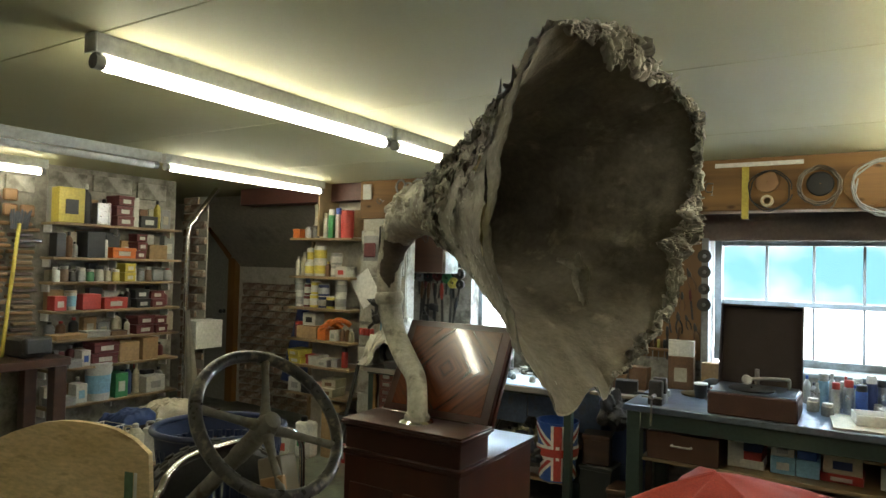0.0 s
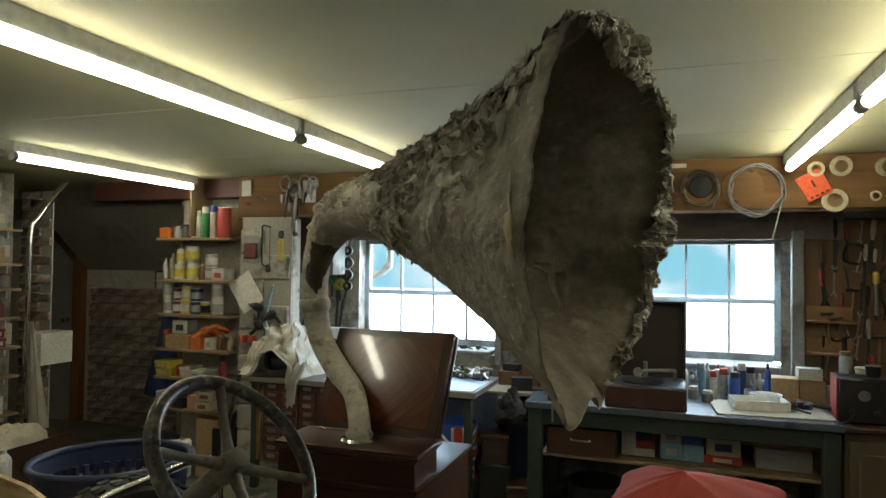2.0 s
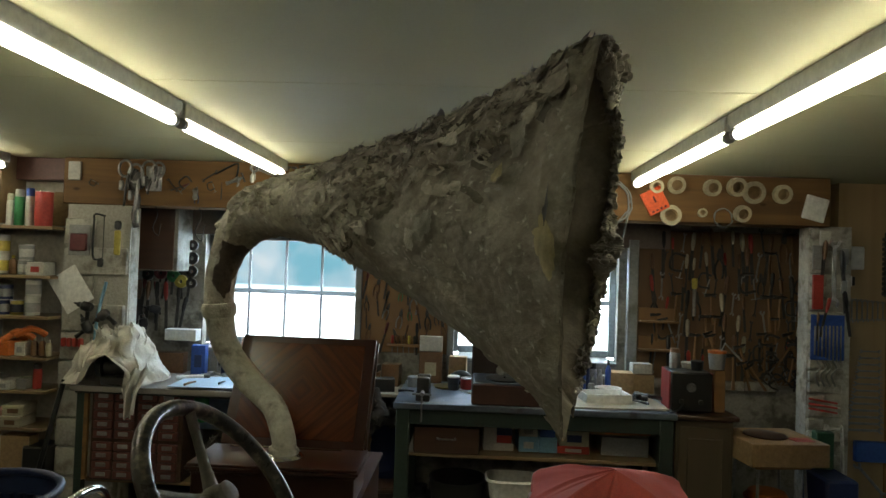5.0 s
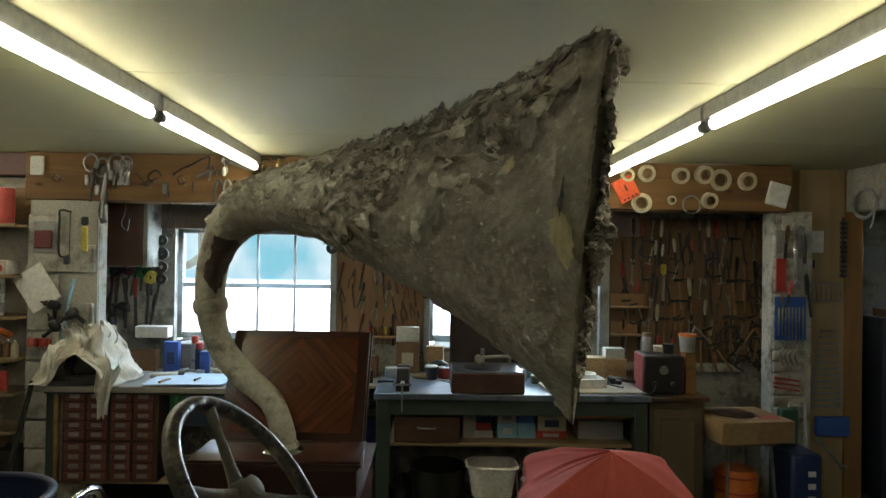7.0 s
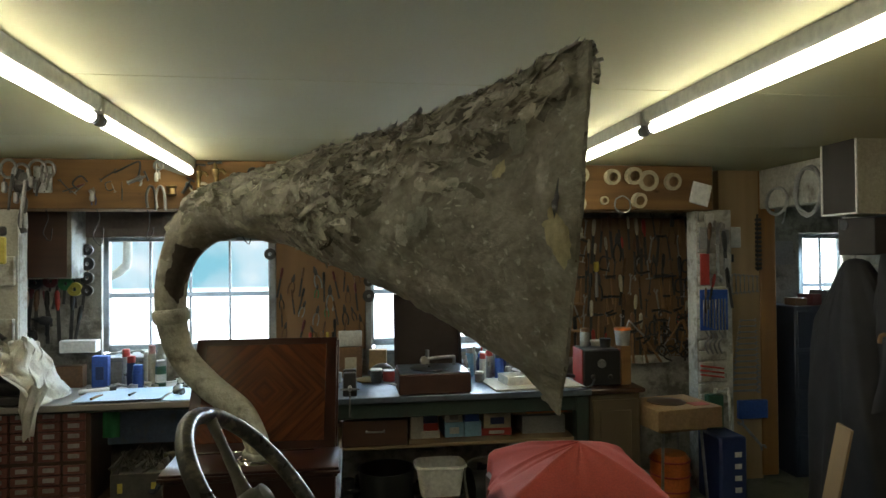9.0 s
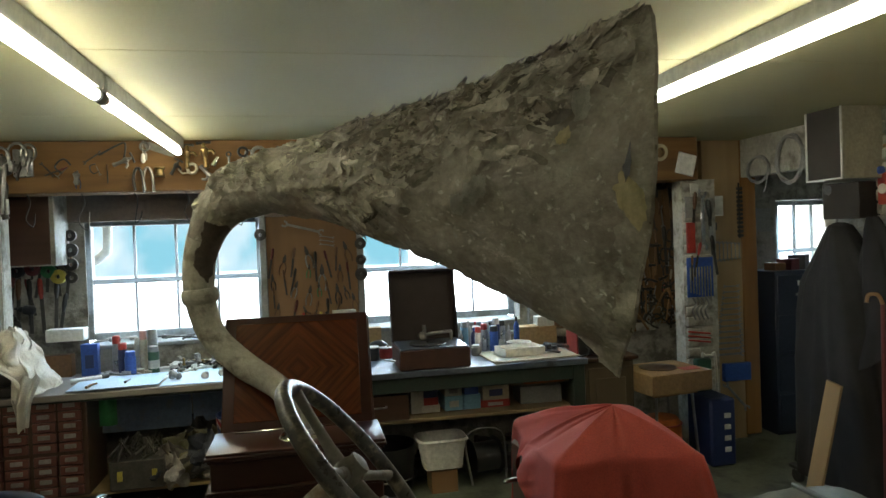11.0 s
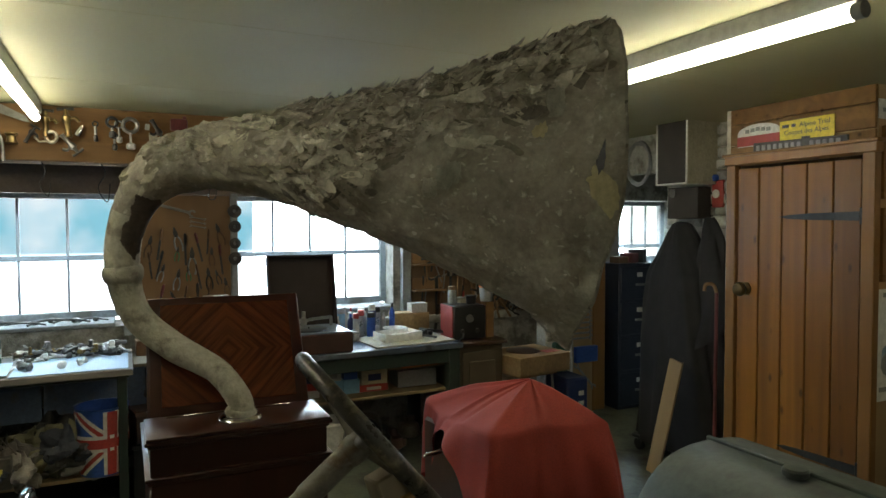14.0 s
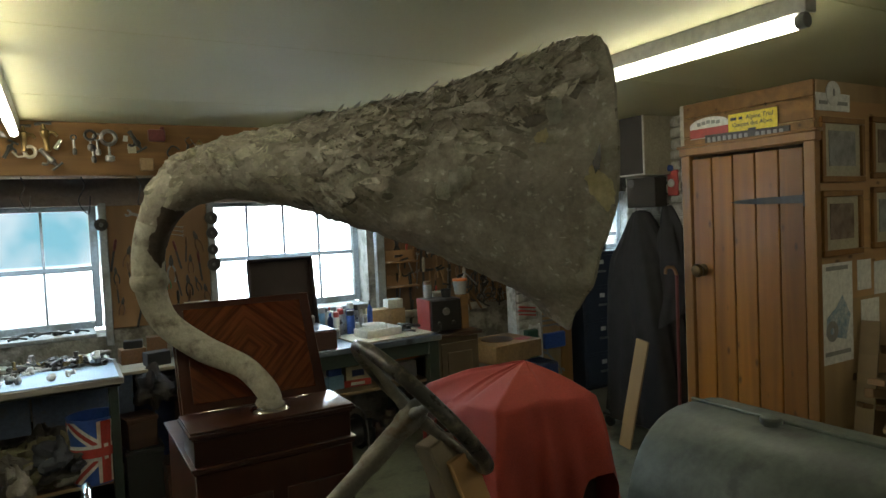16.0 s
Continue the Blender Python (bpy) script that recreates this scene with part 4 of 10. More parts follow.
for i in range(0, 121):
    for j in range(0, 121):
        k, a = 50 + 34 * i / 120, 2 * math.pi * j / 120
        p, d = horn_point(k, a)
        inner = d.dot(Vector((HU.x * 0.62, HU.y * 0.62 - 0.42, -0.45)))
        on = inner + 0.75 * noise.noise(p * 11) + 0.3 * noise.noise(p * 34) - 0.70 * abs((k - 64) / 8) ** 2
        grid[i, j] = (p + d * (crumple(p, 0.010 * min(1.0, max(0.15, (RINGS[int(k)][3] - 0.04) / 0.09))) + 0.003), on > 0.44)
vs = {}


def corner(i, j):
    if (i, j) not in vs:
        vs[i, j] = bm.verts.new(grid[i, j][0] - H0)
    return vs[i, j]


for i in range(120):
    for j in range(120):
        q = ((i, j), (i + 1, j), (i + 1, j + 1), (i, j + 1))
        if all(grid[c][1] for c in q):
            bm.faces.new([corner(*c) for c in q])
part("bare_inside", bm, M["bare_brown"], horn, "dark bare brown paper where the skin is gone")
# collars on the neck
for k, rr, w in ((3, 0.045, 0.014), (53, 0.058, 0.026)):
    c, s, u, r, t = RINGS[k]
    bm = bm_new()
    add_lathe(bm, [(r * 0.9, -w), (r + 0.002, -w * 0.95), (r + 0.007, -w * 0.6), (r + 0.0095, 0), (r + 0.008, w * 0.5), (r + 0.004, w * 0.85), (r * 0.9, w)], 32, Matrix.Translation(c - H0) @ t.to_track_quat("Z", "Y").to_matrix().to_4x4(), False)
    part("collar", bm, M["horn_neck"], horn, "raised pipe joint collar")

# ---------------------------------------------------------------- gramophone cabinet under the horn
def moulding(bm, x0, x1, y0, y1, steps):
    """Stepped moulding: (z0, z1, overhang) bands round a rectangle."""
    for z0, z1, o in steps:
        add_box(bm, ((x0 + x1) / 2, (y0 + y1) / 2, (z0 + z1) / 2), (x1 - x0 + 2 * o, y1 - y0 + 2 * o, z1 - z0), None, 0.003, 2)


CX0, CX1, CY0, CY1 = -1.185, -0.70, 2.085, 2.64
cab = thing("gramophone_cabinet", "polished mahogany gramophone cabinet with its lid raised", "gramophone cabinet", ((CX0 + CX1) / 2, (CY0 + CY1) / 2, 0))
_o = Matrix.Translation((-(CX0 + CX1) / 2, -(CY0 + CY1) / 2, 0))


def cpart(name, bm, mat, label="", smooth=True):
    bmesh.ops.transform(bm, matrix=_o, verts=bm.verts)
    return part(name, bm, mat, cab, label, smooth)


bm = bm_new()
add_box(bm, ((CX0 + CX1) / 2, (CY0 + CY1) / 2, 0.52), (CX1 - CX0, CY1 - CY0, 0.93), None, 0.004)
cpart("body", bm, M["mahogany_v"])
bm = bm_new()
moulding(bm, CX0, CX1, CY0, CY1, ((0.0, 0.05, 0.018), (0.05, 0.065, 0.01)))
cpart("plinth", bm, M["mahogany"])
bm = bm_new()
moulding(bm, CX0, CX1, CY0, CY1, ((0.985, 0.996, 0.006), (0.996, 1.006, 0.012)))
cpart("ledge_moulding", bm, M["mahogany"])
for x in (-1.06, -0.825):            # sunk front panels
    bm = bm_new()
    add_box(bm, (x, CY0 - 0.002, 0.53), (0.19, 0.012, 0.72), None, 0.005, 2)
    cpart("door_panel", bm, M["mahogany_v"])
BY1 = 2.285                          # back of the raised deck
bm = bm_new()
add_box(bm, ((CX0 + CX1) / 2, (CY0 + BY1) / 2, 1.045), (CX1 - CX0 - 0.004, BY1 - CY0 - 0.004, 0.08), None, 0.003)
cpart("deck_box", bm, M["mahogany"])
bm = bm_new()
moulding(bm, CX0, CX1, CY0, BY1, ((1.083, 1.093, 0.004), (1.093, 1.103, 0.012), (1.103, 1.112, 0.008)))
cpart("deck_moulding", bm, M["mahogany"])
bm = bm_new()
for k in range(60):
    x = CX0 + 0.01 + k * (CX1 - CX0 - 0.02) / 59
    bmesh.ops.create_icosphere(bm, subdivisions=1, radius=0.0042, matrix=Matrix.Translation((x, CY0 - 0.006, 1.086)))
cpart("beading", bm, M["mahogany"], "carved bead moulding")
bm = bm_new()
add_box(bm, ((CX0 + CX1) / 2 - 0.01, 2.268, 1.1145), (0.36, 0.006, 0.005), None, 0.001)
cpart("deck_strip", bm, M["chrome"], "bright metal strip at the lid hinge")
LT = Matrix.Translation(((CX0 + CX1) / 2, BY1 + 0.004, 1.112)) @ pose(0, 0, 0, 0, 0, -2) @ pose(0, 0, 0, -28, 0, 0)   # lid frame: x across, z up its height
LW, LH = 0.47, 0.378
bm = bm_new()
add_box(bm, (0, 0.012, LH / 2), (LW, 0.02, LH), LT, 0.002)
cpart("lid", bm, M["mahogany_v"])
for y, o, d in ((0.032, 0.006, 0.016), (0.046, 0.002, 0.010), (0.058, -0.012, 0.014)):   # stepped outside of the lid
    bm = bm_new()
    add_box(bm, (0, y, LH / 2 - 0.004), (LW + 2 * o, d, LH + o), LT, 0.003, 2)
    cpart("lid_moulding", bm, M["mahogany"])


def quarter_veneer():
    """Veneer in four quarters whose grain meets in a diamond."""
    m, n, l, p = _nodes("quartered_veneer")
    co = n.new("ShaderNodeTexCoord")
    ab = n.new("ShaderNodeVectorMath")
    ab.operation = "ABSOLUTE"
    l.new(co.outputs["Object"], ab.inputs[0])
    ro = n.new("ShaderNodeVectorRotate")
    ro.rotation_type = "Y_AXIS"
    ro.inputs["Angle"].default_value = radians(45)
    l.new(ab.outputs[0], ro.inputs["Vector"])
    mp = n.new("ShaderNodeMapping")
    mp.inputs["Scale"].default_value = (70, 5, 4)
    l.new(ro.outputs[0], mp.inputs[0])
    t = n.new("ShaderNodeTexNoise")
    t.inputs["Scale"].default_value, t.inputs["Detail"].default_value = 1.0, 5
    l.new(mp.outputs[0], t.inputs["Vector"])
    r = n.new("ShaderNodeValToRGB")
    r.color_ramp.elements[0].position, r.color_ramp.elements[1].position = 0.36, 0.64
    r.color_ramp.elements[0].color, r.color_ramp.elements[1].color = (0.132, 0.035, 0.013, 1), (0.060, 0.0155, 0.0066, 1)
    l.new(t.outputs[0], r.inputs[0])
    l.new(r.outputs[0], p.inputs["Base Color"])
    p.inputs["Roughness"].default_value = 0.22
    p.inputs["Coat Weight"].default_value, p.inputs["Coat Roughness"].default_value = 0.8, 0.06
    return m


bm = bm_new()
add_box(bm, (0, 0, 0), (LW - 0.07, 0.004, LH - 0.05), None, 0.001)
ob = part("lid_veneer", bm, quarter_veneer(), cab, "quartered mahogany veneer inside the lid")
ob.matrix_local = _o @ LT @ Matrix.Translation((0, 0.0005, LH / 2))
flange = thing("horn_flange", "bright nickel horn socket flange on the cabinet deck", "flange", (-0.985 + 0.049, 2.178, 1.112))
plathe("ring", [(0.062, 0), (0.062, 0.004), (0.056, 0.010), (0.046, 0.013), (0.043, 0.02), (0.041, 0.024)], M["chrome"], flange)

# ---------------------------------------------------------------- benches
def bench(name, x0, x1, y0, y1, h, label, shelf_z=None, skirt=0.10, top="bench_top", top_label="worn grey steel-topped surface", leg=0.085):
    b = thing(name, label, "workbench", ((x0 + x1) / 2, (y0 + y1) / 2, 0), 0, "workbenches")
    W, D = x1 - x0, y1 - y0
    bm = bm_new()
    add_box(bm, (0, 0, h - 0.02), (W, D, 0.04), None, 0.005)
    part("top", bm, M[top], b, top_label)
    for s in (-1, 1):
        bm = bm_new()
        add_box(bm, (0, s * (D / 2 - 0.05), h - 0.04 - skirt / 2), (W - 0.04, 0.04, skirt), None, 0.004)
        part("rail", bm, M["green_paint"], b)
        for e in (-1, 1):
            bm = bm_new()
            add_box(bm, (e * (W / 2 - 0.06), s * (D / 2 - 0.06), (h - 0.042) / 2), (leg, leg, h - 0.042), None, 0.005)
            part("leg", bm, M["green_paint"], b)
    if shelf_z:
        bm = bm_new()
        add_box(bm, (0, 0.02, shelf_z), (W - 0.18, D - 0.12, 0.022), None, 0.003)
        part("shelf", bm, M["shelf"], b)
    return b


bench("workbench", -0.84, 0.93, 4.34, 5.16, 0.84, "green-painted workbench with a dark worn steel top", 0.50)
bench("workbench", -3.0, -1.20, 4.45, 5.16, 0.84, "green-painted workbench holding drawers and rags", 0.20, 0.018, "worn_wood_top", "dark worn boarded surface", 0.055)

# ---------------------------------------------------------------- boarded door
door = thing("door_1", "varnished ledged pine door, closed, with strap hinges", "door", (2.176, 2.68, 0), 0, "", "structure")
for k in range(5):
    w = 0.76 / 5
    bm = bm_new()
    add_box(bm, (0.0, 0.38 - (k + 0.5) * w, 1.01), (0.03, w - 0.006, 2.0), None, 0.005)
    part("plank", bm, M["pine"], door)
bm = bm_new()
for y in (-0.42, 0.42):
    add_box(bm, (-0.004, y, 1.025), (0.05, 0.07, 2.05), None, 0.006)
part("jamb", bm, M["pine_trim"], door)
bm = bm_new()
add_box(bm, (-0.008, 0, 2.062), (0.06, 0.93, 0.055), None, 0.006)
add_box(bm, (-0.014, 0, 2.094), (0.075, 0.95, 0.02), None, 0.006)
part("head", bm, M["pine_trim"], door)
for z in (1.715, 0.395):
    bm = bm_new()
    add_prism(bm, [(-0.375, -0.024), (-0.375, 0.024), (-0.1, 0.018), (0.04, 0.010), (0.085, 0), (0.04, -0.010), (-0.1, -0.018)], 0, 0.008,
              Matrix.Translation((-0.016, 0, z)) @ Matrix(((0, 0, -1, 0), (1, 0, 0, 0), (0, 1, 0, 0), (0, 0, 0, 1))))
    add_box(bm, (-0.02, -0.385, z), (0.016, 0.02, 0.09), None, 0.004)
    part("strap_hinge", bm, M["iron"], door, "black iron strap hinge")
bm = bm_new()
add_box(bm, (-0.022, 0.315, 1.285), (0.012, 0.065, 0.075), None, 0.004)
part("latch_plate", bm, M["brass"], door, "brass rim latch")
bm = bm_new()
add_lathe(bm, [(0.036, 0), (0.034, 0.006), (0.015, 0.012), (0.015, 0.03), (0.036, 0.042), (0.044, 0.060), (0.035, 0.078), (0.012, 0.086)], 20,
          Matrix.Translation((-0.026, 0.30, 1.285)) @ pose(0, 0, 0, 0, -90, 0))
part("knob", bm, M["knob_brass"], door, "round tarnished brass knob")

# ---------------------------------------------------------------- old steering wheel on its column
WC = Vector((-0.818, 1.369, 1.281))
WN = Vector((math.cos(radians(-9.67)) * math.cos(radians(41.56)), math.sin(radians(-9.67)) * math.cos(radians(41.56)), math.sin(radians(41.56))))
WN = (WN + Vector((0.323, 0.900, -0.290)) * 0.0675).normalized()
WT = (Matrix.Translation(WC) @ WN.to_track_quat("Z", "Y").to_matrix().to_4x4())
wheel = thing("steering_wheel", "worn black-rimmed vintage steering wheel with dull alloy spokes", "steering wheel")
wheel.matrix_world = WT
bm = bm_new()
add_tube(bm, [(0.19 * math.cos(a), 0.19 * math.sin(a), 0) for a in [2 * math.pi * k / 64 for k in range(64)]], 0.0155, 14, False, True)
part("rim", bm, M["wheel_rim"], wheel, "black rim worn to bare patches")
WI = WT.to_3x3().inverted()
for w in ((-0.089, 0.065, 0.112), (-0.063, -0.151, 0.041), (0.082, 0.14, -0.065), (0.111, -0.063, -0.136)):
    w = WI @ Vector(w)
    a = math.atan2(w.y, w.x)
    bm = bm_new()
    p = [(math.cos(a) * r, math.sin(a) * r, -0.025 + 0.025 * (r / 0.19)) for r in (0.015, 0.06, 0.12, 0.185)]
    add_tube(bm, p, [0.016, 0.011, 0.009, 0.011], 10)
    part("spoke", bm, M["alloy"], wheel)
bm = bm_new()
add_lathe(bm, [(0.026, -0.06), (0.03, -0.02), (0.027, -0.008), (0.022, 0.002), (0.022, 0.012), (0.012, 0.016)], 22)
part("hub", bm, M["alloy"], wheel, "rusty brown hub nut")
bm = bm_new()
add_tube(bm, [(0, 0, -0.05), (0, 0, -0.16), (0, 0, -0.17), (0, 0, -1.9)], [0.024, 0.024, 0.021, 0.021], 18)
part("column", bm, M["alloy"], wheel, "grey steering column tube")

# ---------------------------------------------------------------- long tank
tank = thing("fuel_tank", "grey-green painted oval fuel tank with a filler cap", "fuel tank", (0.15, 0.98, 0.72))
TP = [(0.30 * math.copysign(abs(math.cos(a)) ** 0.75, math.cos(a)), 0.39 * math.copysign(abs(math.sin(a)) ** 0.85, math.sin(a))) for a in [2 * math.pi * k / 48 for k in range(48)]]
bm = bm_new()
rings = []
for y, s in ((-0.48, 0.9), (-0.465, 0.985), (-0.45, 1.0), (0.45, 1.0), (0.465, 0.985), (0.48, 0.9)):
    rings.append([bm.verts.new((x * s, y, z * s)) for x, z in TP])
for a, b in zip(rings, rings[1:]):
    for k in range(48):
        bm.faces.new((a[k], a[(k + 1) % 48], b[(k + 1) % 48], b[k]))
bm.faces.new(rings[0]), bm.faces.new(list(reversed(rings[-1])))
part("shell", bm, M["tank"], tank)
bm = bm_new()
add_box(bm, (0, 0, 0.392), (0.014, 0.93, 0.012), None, 0.003)
part("seam", bm, M["tank"], tank)
bm = bm_new()
add_lathe(bm, [(0.022, 0.38), (0.022, 0.393), (0.028, 0.394), (0.029, 0.405), (0.025, 0.410), (0.008, 0.412)], 24, Matrix.Translation((-0.037, 0.182, 0)))
part("filler_cap", bm, M["tank"], tank, "round screw filler cap")
for y in (-0.3, 0.3):
    bm = bm_new()
    add_box(bm, (0, y, -0.545), (0.5, 0.08, 0.35), None, 0.01)
    part("trestle", bm, M["board"], tank, "wooden trestle block")

# ---------------------------------------------------------------- kinds of small things
rnd = random.Random(11)
COL = {"white": (0.52, 0.51, 0.46), "cream": (0.43, 0.385, 0.28), "red": (0.40, 0.045, 0.035), "dark red": (0.135, 0.028, 0.03), "blue": (0.03, 0.09, 0.36),
       "dark blue": (0.02, 0.035, 0.12), "pale blue": (0.22, 0.42, 0.58), "green": (0.04, 0.22, 0.08), "dark green": (0.025, 0.08, 0.045), "yellow": (0.52, 0.42, 0.07),
       "orange": (0.62, 0.16, 0.03), "black": (0.02, 0.02, 0.02), "grey": (0.28, 0.28, 0.27), "brown": (0.16, 0.085, 0.04), "silver": (0.45, 0.45, 0.44), "pink": (0.5, 0.27, 0.22)}


def pm(c):
    if c == "card":
        return M["card"]
    return paint(c.replace(" ", "_"), COL[c], 0.3 if c == "silver" else 0.5, 0.8 if c == "silver" else 0.0)


def can(at, r, h, body, band, lid="silver", group="", where="on a shelf"):
    t = thing("paint_tin", f"{body} and {band} paint tin with {lid} lid {where}", "tin", at, rnd.uniform(0, 360), group)
    plathe("body", [(r * 0.97, 0), (r, 0.004), (r, h - 0.008), (r * 0.97, h - 0.004)], pm(body), t, seg=20)
    plathe("lid", [(r * 0.93, h - 0.004), (r * 1.02, h - 0.004), (r * 1.02, h + 0.003), (r * 0.92, h + 0.003), (r * 0.9, h)], pm(lid), t, seg=20)
    bm = bm_new()
    add_lathe(bm, [(r + 0.0012, h * 0.18), (r + 0.0012, h * 0.72)], 20, None, False)
    part("paper_band", bm, pm(band), t)
    return t


def bottle(at, r, h, body, cap, band=None, group="", where="on a shelf"):
    t = thing("bottle", f"{body} plastic bottle with {cap} cap {where}", "bottle", at, rnd.uniform(0, 360), group)
    plathe("body", [(r * 0.9, 0), (r, 0.006), (r, h * 0.66), (r * 0.8, h * 0.76), (r * 0.36, h * 0.84), (r * 0.36, h * 0.9)], pm(body), t, seg=18)
    plathe("cap", [(r * 0.42, h * 0.86), (r * 0.42, h * 0.99), (r * 0.34, h)], pm(cap), t, seg=14)
    if band:
        bm = bm_new()
        add_lathe(bm, [(r + 0.001, h * 0.14), (r + 0.001, h * 0.55)], 18, None, False)
        part("paper_band", bm, pm(band), t)
    return t


def spray(at, r, h, body, cap, band=None, group="", where="on the bench"):
    t = thing("spray_can", f"{body} spray can with {cap} cap {where}", "spray can", at, rnd.uniform(0, 360), group)
    plathe("body", [(r * 0.92, 0), (r, 0.006), (r, h * 0.76), (r * 0.94, h * 0.79)], pm(body), t, seg=18)
    plathe("cap", [(r * 0.9, h * 0.79), (r * 0.9, h * 0.97), (r * 0.75, h)], pm(cap), t, seg=18)
    if band:
        bm = bm_new()
        add_lathe(bm, [(r + 0.001, h * 0.2), (r + 0.001, h * 0.5)], 18, None, False)
        part("printed_band", bm, pm(band), t)
    return t


def jar(at, r, h, fill, lid, group="", where="on a shelf"):
    t = thing("jar", f"glass jar of {fill} bits with {lid} lid {where}", "jar", at, rnd.uniform(0, 360), group)
    plathe("body", [(r * 0.9, 0), (r, 0.006), (r, h * 0.72), (r * 0.8, h * 0.82)], paint("jar_" + fill.replace(" ", "_"), tuple(c * 0.8 + 0.06 for c in COL[fill]), 0.12), t, seg=16)
    plathe("lid", [(r * 0.86, h * 0.8), (r * 0.88, h * 0.98), (r * 0.8, h)], pm(lid), t, seg=16)
    return t


def carton(at, w, d, h, col, tag=None, turn=0.0, group="", where="on a shelf", lid=False):
    t = thing("box", f"{col if col != 'card' else 'brown'} cardboard box {where}", "box", at, turn, group)
    bm = bm_new()
    add_box(bm, (0, 0, h / 2), (w, d, h), None, 0.003)
    part("body", bm, pm(col), t)
    if lid:
        bm = bm_new()
        add_box(bm, (0, 0, h - h * 0.16), (w + 0.006, d + 0.006, h * 0.34), None, 0.003)
        part("lid", bm, pm(col), t)
    if tag:
        bm = bm_new()
        add_box(bm, (0, -d / 2 - (0.004 if lid else 0.001), h * 0.45), (w * 0.5, 0.003, h * 0.42), None)
        part("printed_label", bm, pm(tag), t)
    return t


def tub(at, r, h, col, lid, band=None, where="on a shelf"):
    t = thing("plastic_tub", f"{col} plastic tub with {lid} lid {where}", "tub", at, 0)
    plathe("body", [(r * 0.86, 0), (r * 0.88, 0.006), (r, h * 0.94)], pm(col), t, seg=24)
    plathe("lid", [(r * 1.04, h * 0.92), (r * 1.04, h), (r * 0.95, h + 0.004)], pm(lid), t, seg=24)
    if band:
        bm = bm_new()
        add_lathe(bm, [(r * 0.905, h * 0.2), (r * 0.975, h * 0.75)], 24, None, False)
        part("paper_band", bm, pm(band), t)
    return t


def stock(origin, along, rows, where, group, face=0.0, tall=1.0):
    """Stands things side by side on a shelf: (kind, width, height, colour, second colour, how many high)."""
    o, a = Vector(origin), Vector(along).normalized()
    out = Vector((a.y, -a.x, 0))
    x = 0.0
    for row in rows:
        kind, w, h, c1, c2 = row[:5]
        high = row[5] if len(row) > 5 else 1
        h *= tall
        if kind == "gap":
            x += w
            continue
        for k in range(high):
            p = o + a * (x + w / 2) + out * rnd.uniform(-0.012, 0.02) + Vector((0, 0, k * (h + 0.004)))
            tw = face + rnd.uniform(-6, 6)
            if kind == "C":
                can(p, w / 2 - 0.002, h, c1, c2, rnd.choice(("silver", "white")), group, where)
            elif kind == "B":
                bottle(p, w / 2 - 0.002, h, c1, c2, None, group, where)
            elif kind == "S":
                spray(p, w / 2 - 0.002, h, c1, c2, None, group, where)
            elif kind == "J":
                jar(p, w / 2 - 0.002, h, c1, c2, group, where)
            elif kind == "T":
                tub(p, w / 2 - 0.002, h, c1, c2, "pale blue", where)
            elif kind == "X":
                carton(p, w - 0.008, min(0.16, w * 1.3), h, c1, c2, tw, group, where, h < 0.09)
        x += w + 0.006


# hanging tools: drawn in their own x and z, with y out of the wall (negative)
def on_wall(name, label, category, at, face, group=""):
    return thing(name, label, category, at, face, group)


def pliers(at, face, s, col, group):
    t = on_wall("pliers", f"steel pliers with {col} handles hung on the tool board", "pliers", at, face, group)
    bm = bm_new()
    add_prism(bm, [(-0.012 * s, 0), (-0.016 * s, 0.03 * s), (-0.005 * s, 0.075 * s), (0.005 * s, 0.075 * s), (0.016 * s, 0.03 * s), (0.012 * s, 0)], -0.006, 0.006, pose(0, -0.01, 0, 90))
    part("plier_head", bm, M["dark_steel"], t)
    for e in (-1, 1):
        bm = bm_new()
        add_tube(bm, smooth_path([(e * 0.006 * s, -0.01, 0.005 * s), (e * 0.022 * s, -0.01, -0.03 * s), (e * 0.026 * s, -0.01, -0.075 * s), (e * 0.018 * s, -0.01, -0.115 * s)], 3), 0.0065 * s, 8)
        part("handle", bm, pm(col), t)
    return t


def spanner(at, face, length, tilt, group, mat="steel"):
    bm = bm_new()
    w = length * 0.045
    add_box(bm, (0, -0.006, 0), (w * 1.5, 0.006, length * 0.82), None, 0.002)
    for z in (-length / 2, length / 2):
        ring = []
        for k in range(14):
            a = math.radians(50 + k * 260 / 13) + (0 if z > 0 else math.pi) + math.pi / 2 * 0
            ring.append((math.sin(a + 0.3) * w * 1.9, math.cos(a + 0.3) * w * 1.9))
        inner = [(x * 0.45, y * 0.45) for x, y in reversed(ring)]
        add_prism(bm, ring + inner, -0.005, 0.005, Matrix.Translation((0, -0.006, z * 0.92)) @ pose(0, 0, 0, 90, 0, 0))
    bmesh.ops.transform(bm, matrix=pose(0, 0, 0, 0, tilt, 0), verts=bm.verts)
    return single("spanner", bm, M[mat], "steel open-ended spanner hung on the wall", "spanner", at, face, group)


def screwdriver(at, face, s, col, group):
    t = on_wall("screwdriver", f"screwdriver with {col} handle in the tool rack", "screwdriver", at, face, group)
    plathe("handle", [(0.007 * s, 0), (0.014 * s, 0.01 * s), (0.014 * s, 0.07 * s), (0.009 * s, 0.08 * s)], pm(col), t, (0, -0.02, 0), 12)
    pcyl("blade", (0, -0.02, 0), (0, -0.02, -0.11 * s), 0.0035 * s, M["steel"], t, 8)
    return t


